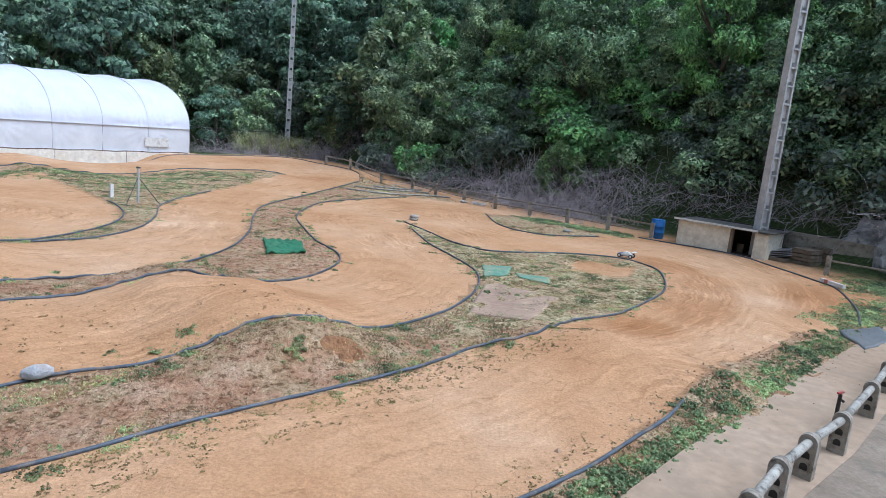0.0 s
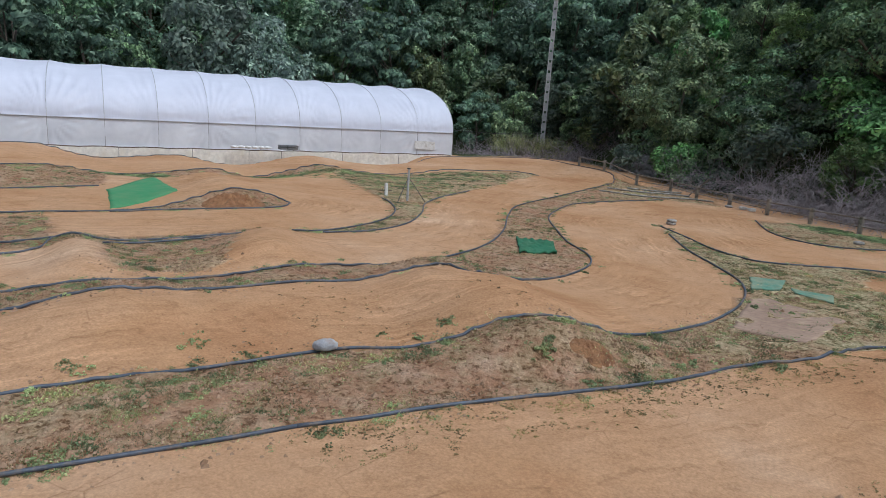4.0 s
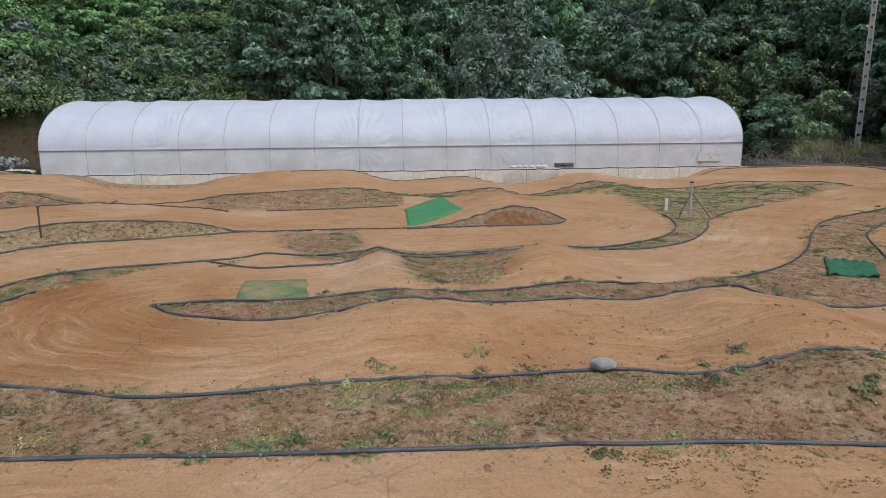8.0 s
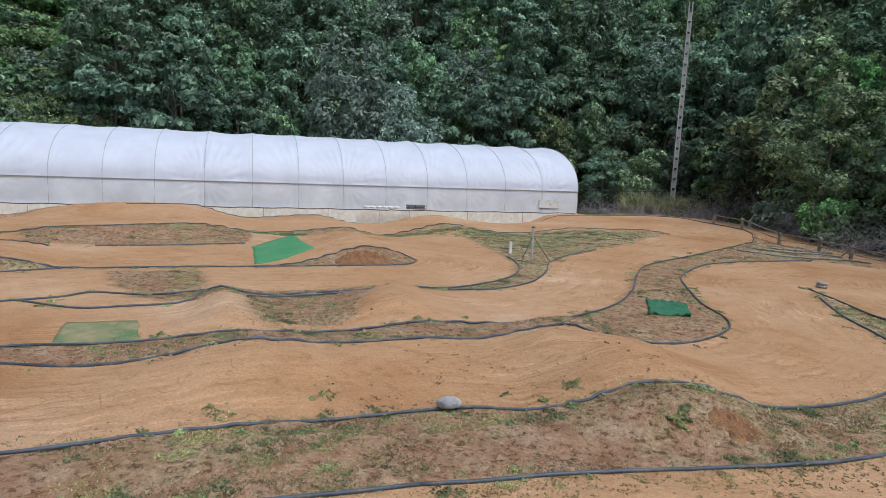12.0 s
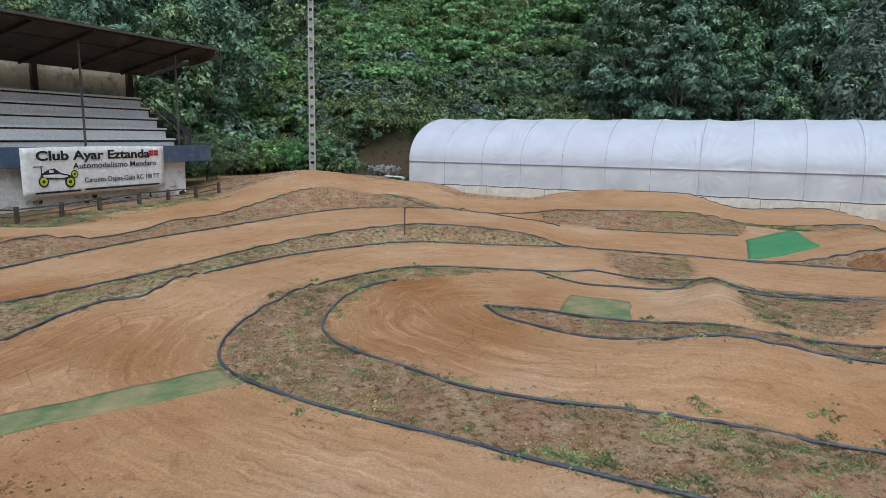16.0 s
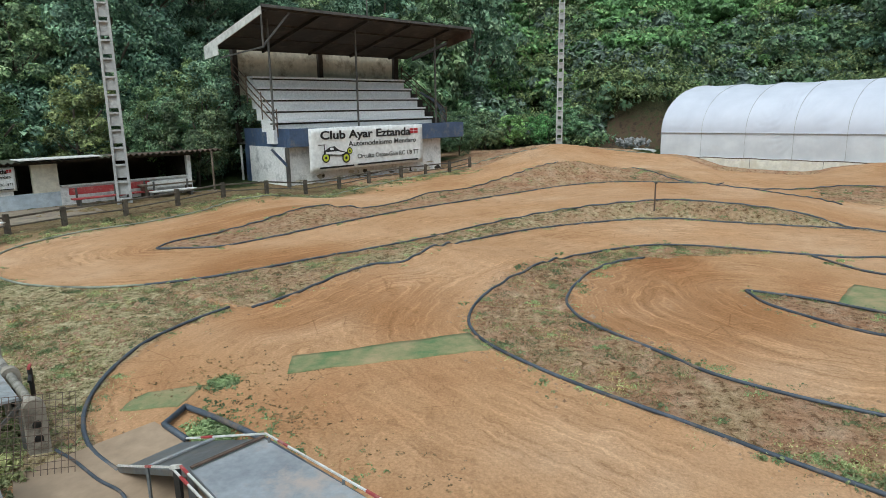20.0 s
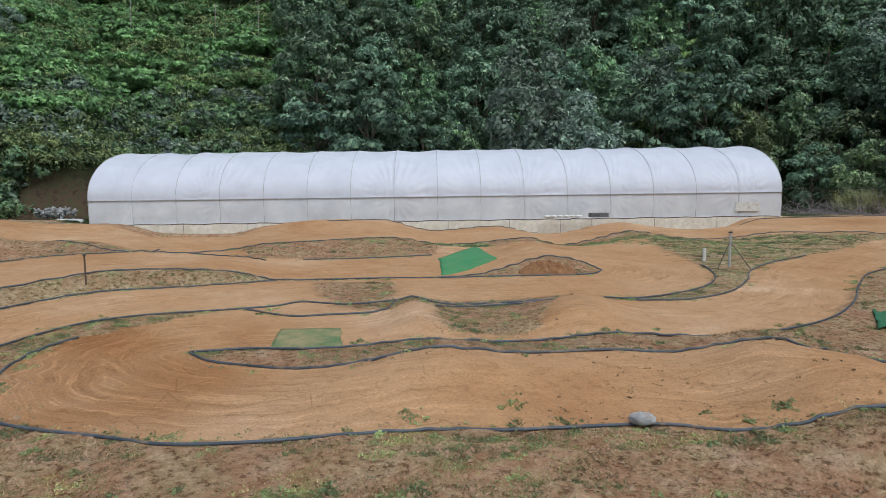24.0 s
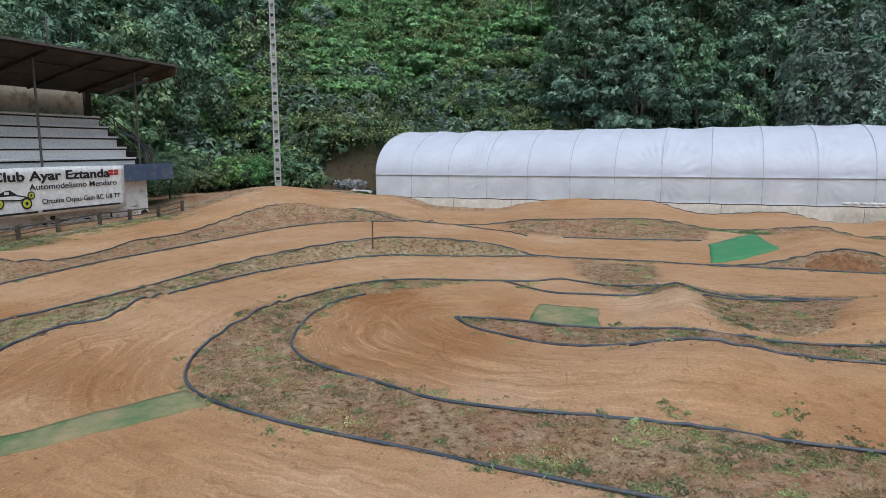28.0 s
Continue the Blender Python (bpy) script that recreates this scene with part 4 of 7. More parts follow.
    P("gable_rail", beam((-1.1, -1.0, 5.2), (-1.1, 2.2, 5.0), 0.05), M_STEEL)
    P("gable_post", beam((-1.1, -0.95, 5.2), (-1.1, -0.95, 6.55), 0.05), M_STEEL)
    P("strut", beam((-1.05, -0.9, 5.25), (0.15, -0.9, 6.5), 0.06), M_STEEL)
    P("gable_board", sheet([(10.32, -1.0, 6.6), (10.32, 0.6, 6.2), (10.32, 0.6, 5.85), (10.32, -1.0, 6.2)], 0.04), M_RUST)
    P("roof_spike", rod((3.9, -0.9, 6.6), (3.9, -0.9, 7.6), 0.03), M_STEEL)
    # stair rails at both ends
    for x, sgn in ((0.0, 0), (9.75, 1)):
        for off in (0.0, 0.35, 0.7):
            P("stair_rail", rod((x, 0.2, 2.3 + off * 0.8), (x, 3.4, 4.4 + off * 0.8), 0.025), M_RUST)
        for k in range(4):
            P("baluster", rod((x, 0.2 + k * 1.05, 1.9 + k * 0.68), (x, 0.2 + k * 1.05, 3.0 + k * 0.68), 0.025), M_RUST)
        for k in range(8 * sgn):
            P("stair", box(x - 0.45, 0.3 + k * 0.4, 1.64, x + 0.45, 0.7 + k * 0.4, 1.85 + k * 0.3), M_DARK)
    for k in range(4):
        P("hose_bundle", tube(catmull([(9.5 + 0.1 * k, 0.25, 1.9), (9.6 + 0.1 * k, 0.6, 3.0), (9.3 + 0.05 * k, 1.6, 3.7)], 0.2), 0.03, 6), M_HOSE)
    return root


grandstand()


# ---- banner with its print ----
M_PRINT = worn("black_print", (0.012, 0.012, 0.014), (0.025, 0.025, 0.03), 3.0, 0.7, bump=0.0)
M_PRINTL = worn("lime_print", (0.55, 0.60, 0.04), (0.62, 0.68, 0.06), 3.0, 0.7, bump=0.0)
M_PRINTR = worn("red_print", (0.45, 0.02, 0.03), (0.5, 0.03, 0.04), 3.0, 0.7, bump=0.0)
M_BANNER = worn("banner_cloth", (0.88, 0.89, 0.91), (0.92, 0.93, 0.94), 0.6, 0.7, bump=0.05)


def lettering(text, x, z, size, stretch, material, parent, y, space=1.0, name="lettering"):
    cu = bpy.data.curves.new("lettering", "FONT")
    cu.body, cu.size, cu.extrude, cu.space_character = text, size, 0.002, space
    cu.offset = 0.03 * size if size > 0.4 else 0.012 * size
    tmp = bpy.data.objects.new("lettering", cu)
    me = bpy.data.meshes.new_from_object(tmp)
    bpy.data.objects.remove(tmp)
    me.materials.clear()
    me.materials.append(material)
    w = max(v.co.x for v in me.vertices) - min(v.co.x for v in me.vertices)
    me.transform(Matrix.Translation((x, y, z)) @ Matrix.Rotation(radians(90), 4, "X") @ Matrix.Diagonal((stretch / w, 1, 1, 1)))
    ob = new(name, me)
    ob.parent = parent
    return ob


def banner(m, x0, x1, z0, z1, group="club banners"):
    root = thing("banner", "white printed club banner with black lettering", "banner", m, group)
    W, Hh = x1 - x0, z1 - z0
    bm = bmesh.new()
    grid = [[bm.verts.new((x0 + W * i / 24, -0.02 * math.sin(i * 0.9) * (j / 8) - 0.42, z0 + Hh * j / 8 + 0.03 * math.sin(math.pi * i / 24))) for j in range(9)] for i in range(25)]
    fs = [bm.faces.new((grid[i][j], grid[i + 1][j], grid[i + 1][j + 1], grid[i][j + 1])) for i in range(24) for j in range(8)]
    r = bmesh.ops.extrude_face_region(bm, geom=fs)
    bmesh.ops.translate(bm, vec=(0, 0.01, 0), verts=[v for v in r["geom"] if isinstance(v, bmesh.types.BMVert)])
    bmesh.ops.recalc_face_normals(bm, faces=bm.faces)
    part("cloth", bm, M_BANNER, root, "", True)
    y = -0.448
    lettering("Club Ayar Eztanda", x0 + W * 0.085, z0 + Hh * 0.745, 0.47, W * 0.79, M_PRINT, root, y)
    lettering("Automodelismo Mendaro", x0 + W * 0.31, z0 + Hh * 0.55, 0.30, W * 0.62, M_PRINT, root, y)
    lettering("Circuito Ospas-Gain RC 1/8 TT", x0 + W * 0.38, z0 + Hh * 0.24, 0.27, W * 0.57, M_PRINT, root, y)
    part("print_bar", box(x0 + W * 0.07, y, z0 + Hh * 0.06, x0 + W * 0.35, y + 0.004, z0 + Hh * 0.10), M_PRINT, root, "line of small unreadable print")
    part("print_bar", box(x0 + W * 0.38, y, z0 + Hh * 0.07, x0 + W * 0.95, y + 0.004, z0 + Hh * 0.11), M_PRINT, root, "line of small unreadable print")
    # drawn buggy: body, wing and lime wheels
    cx, cz = x0 + W * 0.2, z0 + Hh * 0.38
    part("print_shape", sheet([(cx - 0.62, y, cz - 0.02), (cx + 0.55, y, cz - 0.08), (cx + 0.62, y, cz + 0.06), (cx + 0.2, y, cz + 0.16), (cx - 0.05, y, cz + 0.34), (cx - 0.3, y, cz + 0.3), (cx - 0.6, y, cz + 0.14)], 0.004), M_PRINT, root)
    part("print_shape", sheet([(cx - 0.5, y - 0.004, cz + 0.03), (cx + 0.3, y - 0.004, cz - 0.03), (cx + 0.5, y - 0.004, cz + 0.04), (cx + 0.12, y - 0.004, cz + 0.12), (cx - 0.5, y - 0.004, cz + 0.12)], 0.003), M_BANNER, root)
    part("print_shape", box(cx - 0.27, y - 0.008, cz + 0.19, cx - 0.1, y - 0.004, cz + 0.28), M_BANNER, root)
    part("print_shape", box(cx - 0.85, y, cz + 0.40, cx - 0.5, y + 0.004, cz + 0.43), M_PRINT, root)
    part("print_shape", box(cx - 0.58, y, cz + 0.12, cx - 0.54, y + 0.004, cz + 0.40), M_PRINT, root)
    for dx, dz, rr in ((-0.5, -0.12, 0.2), (0.55, -0.18, 0.21), (0.75, 0.1, 0.15)):
        part("print_wheel", rod((cx + dx, y - 0.003, cz + dz), (cx + dx, y + 0.003, cz + dz), rr, seg=20), M_PRINT, root)
        part("print_wheel", rod((cx + dx, y - 0.006, cz + dz), (cx + dx, y + 0.003, cz + dz), rr * 0.72, seg=20), M_PRINTL, root)
        part("print_wheel", rod((cx + dx, y - 0.008, cz + dz), (cx + dx, y + 0.003, cz + dz), rr * 0.3, seg=16), M_PRINT, root)
    fx0 = x0 + W * 0.87
    for i in range(2):
        for j in range(2):
            part("print_flag", box(fx0 + i * 0.27, y, z0 + Hh * 0.78 + j * 0.12, fx0 + i * 0.27 + 0.24, y + 0.004, z0 + Hh * 0.78 + j * 0.12 + 0.1), M_PRINTR, root)
    return root


banner(STAND, 1.0, 7.42, 0.45, 2.2)


# ---- dugout hut beside the stand ----
M_MOSS = worn("mossy_sheet", (0.05, 0.055, 0.04), (0.10, 0.095, 0.07), 1.4, 0.95, dirt=(0.045, 0.075, 0.03))


def hut():
    root = thing("dugout", "low white dugout hut with dark openings and corrugated roof", "hut", STAND)

    def P(name, bm, material, label=""):
        return part(name, bm, material, root, label)
    m_pale = worn("pale_blue_wall", (0.46, 0.53, 0.62), (0.60, 0.66, 0.72), 0.9, 0.9, dirt=(0.28, 0.34, 0.44))
    P("front_wall", box(-7.75, 1.0, -0.4, -3.3, 1.15, 0.62, 0.008), M_FLAKE)
    P("front_wall", box(-16, 1.0, -0.4, -7.75, 1.14, 0.50, 0.008), m_pale, "pale blue painted lower wall")
    P("pier", box(-8.5, 1.0, 0.50, -7.75, 1.14, 1.42), M_CREAM)
    P("pier", box(-3.45, 1.0, 0.62, -3.3, 1.15, 1.38), M_FLAKE)
    P("pier", box(-9.9, 1.0, 0.50, -9.05, 1.14, 1.42), M_FLAKE)
    P("pier", box(-16, 1.0, 0.50, -12.5, 1.14, 1.42), M_FLAKE)
    P("sill", box(-7.7, 0.96, 0.62, -3.5, 1.2, 0.67), M_WHITE)
    P("back_wall", box(-16, 3.0, -0.4, -3.3, 3.15, 1.36), M_DARK)
    P("end_wall", box(-3.45, 1.15, -0.4, -3.3, 3.0, 1.45), M_DARK)
    P("floor_slab", box(-16, 1.15, -0.4, -3.45, 3.0, 0.02), M_CONC)
    P("wall_plate", box(-16, 0.95, 1.40, -3.2, 1.1, 1.46), M_DARK)
    P("roof", corrugated(-16, -2.2, 0.72, 1.50, 3.5, 1.42, 0.2, 0.035), M_MOSS, "mossy corrugated roof")
    P("roof_edge", corrugated(-6.2, -2.2, 0.68, 1.535, 1.0, 1.53, 0.2, 0.035), M_RUST, "rusty lap of corrugated sheet")
    P("roof_sheet", box(-8.9, 0.5, 1.56, -6.5, 1.5, 1.585), M_WHITE, "white metal sheet on the roof")
    P("post", rod((-2.6, 0.7, -0.2), (-2.6, 0.7, 1.5), 0.04), M_WOOD)
    P("shelf", box(-8.75, 2.2, 0.6, -8.6, 2.6, 1.2), M_STEEL)
    return root


hut()
banner(STAND @ Matrix.Translation((-10.75, 1.36, 0.5)) @ Matrix.Diagonal((0.28, 1, 0.42, 1)), 0, 6.42, 0.35, 2.1)


def bench(name, label, m, top, length=1.9):
    root = thing(name, label, "bench", m, "benches by the dugout")
    part("seat", box(0, -0.17, 0.36, length, 0.17, 0.40, 0.008), top, root)
    part("backrest", box(0, 0.19, 0.50, length, 0.23, 0.72, 0.008), top, root)
    for x in (0.2, length - 0.2):
        part("leg", box(x - 0.03, -0.14, 0, x + 0.03, 0.2, 0.36), M_STEEL, root)
        part("back_support", box(x - 0.03, 0.16, 0.36, x + 0.03, 0.19, 0.72), M_STEEL, root)
    return root


bench("bench", "faded red wooden bench in front of the dugout", STAND @ Matrix.Translation((-7.6, 0.45, -0.12)), M_RED, 1.6)
bench("bench", "dark red wooden bench in front of the dugout", STAND @ Matrix.Translation((-5.95, 0.6, -0.12)), M_RED, 1.0)
bench("bench", "white wooden bench in front of the dugout", STAND @ Matrix.Translation((-5.2, 0.2, -0.12)), M_WHITE, 1.6)
tb = thing("table", "worn wooden table in front of the dugout", "table", STAND @ Matrix.Translation((-5.4, 0.62, -0.1)))
part("tabletop", box(0, -0.25, 0.55, 1.9, 0.25, 0.6, 0.006), M_WOOD, tb)
for x in (0.15, 1.75):
    part("leg", box(x - 0.04, -0.2, 0, x + 0.04, 0.2, 0.55), M_WOOD, tb)


# ---- poles ----
def lattice_pole(x, y, z, top, w0=0.42, w1=0.24, yaw=0.0, lean=(0, 0), pitch=0.55, hole=0.12):
    root = thing("floodlight_pole", "tall pale concrete ladder pole with square recesses", "pole", pose(x, y, z, lean[0], lean[1], yaw), "concrete poles")
    for sx in (-1, 1):
        bm = bmesh.new()
        a = [bm.verts.new((sx * (w0 / 2 - i * 0.08), j * 0.13, 0)) for i, j in ((0, -1), (1, -1), (1, 1), (0, 1))]
        b = [bm.verts.new((sx * (w1 / 2 - i * 0.07), j * 0.10, top)) for i, j in ((0, -1), (1, -1), (1, 1), (0, 1))]
        for k in range(4):
            bm.faces.new((a[k], a[(k + 1) % 4], b[(k + 1) % 4], b[k]))
        bm.faces.new(b)
        bmesh.ops.recalc_face_normals(bm, faces=bm.faces)
        part("flange", bm, M_LATT, root)
    for k in range(int(top / pitch)):
        z0 = k * pitch
        w = w0 + (w1 - w0) * z0 / top
        part("web_panel", box(-w / 2 + 0.05, -0.05, z0, w / 2 - 0.05, 0.05, z0 + pitch - hole, 0.006), M_LATT, root)
        part("rung", box(-w / 2 + 0.05, -0.12, z0 + pitch - hole - 0.055, w / 2 - 0.05, 0.12, z0 + pitch - hole + 0.004, 0.006), M_LATT, root)
    return root


lattice_pole(-20.1, -12.55, -0.2, 9.2, 0.46, 0.36, yaw=-60)
lattice_pole(10.15, 20.95, 0, 10.5, 0.40, 0.34, yaw=26)
lattice_pole(-41.0, 2.95, ground_z(-41, 2.95) - 0.3, 14, 0.40, 0.30, yaw=85, pitch=0.56, hole=0.2)
lattice_pole(-11.6, 46.7, 0, 14.5, 0.34, 0.28, yaw=14, pitch=0.7, hole=0.18)
for z0, sag in ((1.55, 0.1),):
    a, b = gh(39, 0.3, z0), Vector((-11.6, 46.7, 1.9))
    c = [a.lerp(b, k / 12) - Vector((0, 0, sag * math.sin(math.pi * k / 12))) for k in range(13)]
    tagged(link_mesh("cable", tube(c, 0.018, 5), M_BLACK), "dark cable strung from greenhouse to pole", "cable")


bm = beam((-12.6, -11.75, 0.42), (-14.2, -12.05, 0.47), 0.28, 0.03, bevel=0.006)
tagged(link_mesh("white_board", bm, M_WHITE), "long white board lying on the fence rail", "board")

# ---- fences ----
M_FPOST = worn("weathered_concrete", (0.26, 0.23, 0.19), (0.38, 0.34, 0.29), 3.0, 0.95, bump=0.4, dirt=(0.12, 0.10, 0.08))
M_FRAIL = worn("weathered_rail", (0.20, 0.16, 0.13), (0.33, 0.28, 0.23), 3.0, 0.9, bump=0.4, dirt=(0.10, 0.08, 0.065))


M_FDARK = worn("damp_dark_timber", (0.075, 0.06, 0.05), (0.15, 0.125, 0.10), 3.0, 0.9, bump=0.4, dirt=(0.05, 0.055, 0.04))


def fence(name, label, posts, high, rails=(0.85, 0.4), thick=0.05, wood=None):
    root = thing(name, label, "fence", group="perimeter fences")
    pts = [Vector((x, y, ground_z(x, y))) for x, y in posts]
    for k, p in enumerate(pts):
        h = high * (1 + 0.06 * math.sin(k * 2.3))
        d = (pts[min(k + 1, len(pts) - 1)] - pts[max(k - 1, 0)]).to_2d()
        bm = box(-0.065, -0.055, -0.2, 0.065, 0.055, h, 0.012)
        bm.transform(Matrix.Translation(p) @ Matrix.Rotation(math.atan2(d.y, d.x), 4, "Z"))
        part("post", bm, wood or M_FPOST, root)
    for a, b, k in zip(pts, pts[1:], range(99)):
        for i, r in enumerate(rails):
            dz = 0.02 * math.sin(k * 1.7 + i)
            part("rail", beam(a + Vector((0, 0, high * r + dz)), b + Vector((0, 0, high * r - dz)), thick * (1.5 if i else 1.0), thick * (0.6 if i else 1.0), bevel=0.008), wood or M_FRAIL, root)
    return root


fence("fence", "low weathered concrete post and rail fence", [(-7.3, 38.9), (-5.4, 36.0), (-3.4, 33.6), (-1.7, 32.2), (-0.5, 30.4), (0.8, 28.9), (2.1, 27.4), (3.4, 26.1), (4.7, 24.9), (6.0, 23.8), (7.3, 22.8)], 0.58)


def st(x, y):
    v = STAND @ Vector((x, y, 0))
    return v.x, v.y


fence("fence", "low weathered wooden post and rail fence", [st(x, y) for x, y in ((-15, -4.2), (-13.4, -3.9), (-11.8, -3.6), (-10.3, -3.3), (-8.9, -3.0), (-7.2, -2.8), (-5.55, -2.6), (-3.9, -2.4), (-2.15, -2.2), (-0.45, -2.1), (1.2, -2.0), (2.8, -1.9), (4.8, -1.7), (6.4, -1.6), (8.1, -1.5), (9.8, -1.3))], 0.50, wood=M_FDARK)
fence("fence", "low weathered concrete post and rail fence beside rocks", [(11.1, 18.6), (12.6, 17.2), (14.2, 15.8)], 0.55, (0.75,))


def near_fence(posts, high=0.46):
    """Cast concrete posts with an arched head; a pale pipe runs through it."""
    root = thing("pipe_fence", "lichen-stained concrete post fence with a pale pipe rail", "fence", group="perimeter fences")
    pts = [Vector((x, y, 0)) for x, y in posts]
    for k, p in enumerate(pts):
        d = (pts[min(k + 1, len(pts) - 1)] - pts[max(k - 1, 0)])
        m = Matrix.Translation(p) @ Matrix.Rotation(math.atan2(d.y, d.x), 4, "Z")
        bm = bmesh.new()
        # arched plate with a hole for the pipe, extruded along the fence
        outer = [(-0.085, -0.15), (0.085, -0.15)] + [(0.085 * math.cos(a), high - 0.06 + 0.085 * math.sin(a)) for a in [math.pi * i / 10 for i in range(11)]]
        f = bm.faces.new([bm.verts.new((-0.05, y, z)) for y, z in outer])
        r = bmesh.ops.extrude_face_region(bm, geom=[f])
        bmesh.ops.translate(bm, vec=(0.10, 0, 0), verts=[v for v in r["geom"] if isinstance(v, bmesh.types.BMVert)])
        bmesh.ops.recalc_face_normals(bm, faces=bm.faces)
        bm.transform(m)
        po = part("post", bm, M_FPOST, root)
        part("collar", _torus(m @ Matrix.Translation((0, 0, high - 0.06)), 0.068, 0.022), M_FPOST, po)
        for zz in (0.34, 0.60):
            bm = rod((-0.052, 0, high * zz), (0.052, 0, high * zz), 0.036, seg=12)
            box(-0.052, -0.036, high * zz - 0.035, 0.052, 0.036, high * zz, bm=bm)
            bm.transform(m)
            part("socket", bm, M_BLACK, po, "dark arched opening")
    for a, b in zip(pts, pts[1:]):
        part("pipe", rod(a + Vector((0, 0, high - 0.06)), b + Vector((0, 0, high - 0.06)), 0.042, seg=14), M_PIPE, root, "pale weathered pipe rail", True)
    return root


def _torus(m, R, r, seg=18, sub=8):
    """A ring whose axis is the local x axis."""
    bm = bmesh.new()
    rows = []
    for i in range(seg):
        a = 2 * math.pi * i / seg
        rows.append([bm.verts.new((r * math.sin(2 * math.pi * j / sub), (R + r * math.cos(2 * math.pi * j / sub)) * math.cos(a), (R + r * math.cos(2 * math.pi * j / sub)) * math.sin(a))) for j in range(sub)])
    for i in range(seg):
        for j in range(sub):
            bm.faces.new((rows[i][j], rows[(i + 1) % seg][j], rows[(i + 1) % seg][(j + 1) % sub], rows[i][(j + 1) % sub]))
    bm.transform(m)
    return bm


M_PIPE = worn("pale_pipe", (0.26, 0.24, 0.21), (0.46, 0.44, 0.40), 5.0, 0.85, bump=0.35, dirt=(0.10, 0.09, 0.08))
near_fence([(1.6, 3.6), (2.1, 4.25), (2.6, 4.87), (3.14, 5.5), (3.72, 6.08), (4.42, 6.72), (5.46, 7.85), (6.3, 8.8), (7.2, 9.8)])
near_fence([(-5.1, -4.2), (-5.75, -4.95), (-6.4, -5.7)], 0.52)


# ---- walkway and slabs ----
def slab(name, label, pts, z0, z1, material):
    bm = bmesh.new()
    f = bm.faces.new([bm.verts.new((x, y, z0)) for x, y in pts])
    r = bmesh.ops.extrude_face_region(bm, geom=[f])
    bmesh.ops.translate(bm, vec=(0, 0, z1 - z0), verts=[v for v in r["geom"] if isinstance(v, bmesh.types.BMVert)])
    bmesh.ops.recalc_face_normals(bm, faces=bm.faces)
    return tagged(link_mesh(name, bm, material), label, "pavement", kind="structure")


M_WALK = worn("dusty_concrete", (0.33, 0.235, 0.16), (0.41, 0.305, 0.22), 0.35, 0.92, bump=0.12, dirt=(0.28, 0.21, 0.15), fine=60)
M_PATH = worn("stony_path", (0.20, 0.155, 0.115), (0.30, 0.245, 0.19), 1.2, 0.95, bump=0.6, dirt=(0.12, 0.11, 0.095), fine=60)
slab("apron", "worn grey concrete apron in front of the dugout", [st(-16, 1.0), st(-16, -3.0), st(-8.5, -1.9), st(-2.8, -1.2), st(-2.4, 1.0)], -0.4, 0.035, M_PATH)
slab("pavement", "dusty concrete walkway beside the circuit", [(-5.72, -3.47), (-5.34, -2.92), (-3.6, -0.9), (-1.4, 1.75), (1.78, 5.42), (2.69, 6.44), (3.96, 7.68), (5.05, 8.85), (7.01, 10.79), (9.4, 13.2), (10.2, 12.4), (5.9, 8.1), (4.6, 6.7), (3.1, 5.3), (1.5, 3.4), (-4.4, -3.9), (-4.7, -4.15)], -0.3, 0.03, M_WALK)
slab("pavement", "stony worn path behind the pipe fence", [(1.5, 3.4), (3.1, 5.3), (4.6, 6.7), (5.9, 8.1), (10.2, 12.4), (13.5, 9.5), (2.0, -3.0), (-2.5, -3.5), (-4.0, -3.6)], -0.3, 0.022, M_PATH)


# ---- steel ramp and its barrier beside the walkway ----
M_PLATE = worn("galvanised_plate", (0.30, 0.32, 0.355), (0.43, 0.45, 0.49), 1.6, 0.45, 0.25, bump=0.08, dirt=(0.50, 0.42, 0.38))
M_DPLATE = worn("dark_plate", (0.14, 0.15, 0.165), (0.20, 0.215, 0.23), 2.0, 0.5, 0.3, bump=0.08, dirt=(0.20, 0.18, 0.16))


def striped_bar(a, b, parent, w=0.013, first=0):
    """A barrier tube in white with red bands."""
    a, b = Vector(a), Vector(b)
    n = max(2, int((b - a).length / 0.16))
    bar = None
    for k in range(n):
        p, q = a.lerp(b, k / n), a.lerp(b, (k + 1) / n)
        if bar is None:
            bar = part("barrier_bar", beam(a, b, w), M_WHITE, parent, "chipped red and white barrier bar")
        if (k + first) % 6 == 1:
            part("red_band", beam(p, p.lerp(q, 0.75), w + 0.004), M_RED, bar)
    return bar


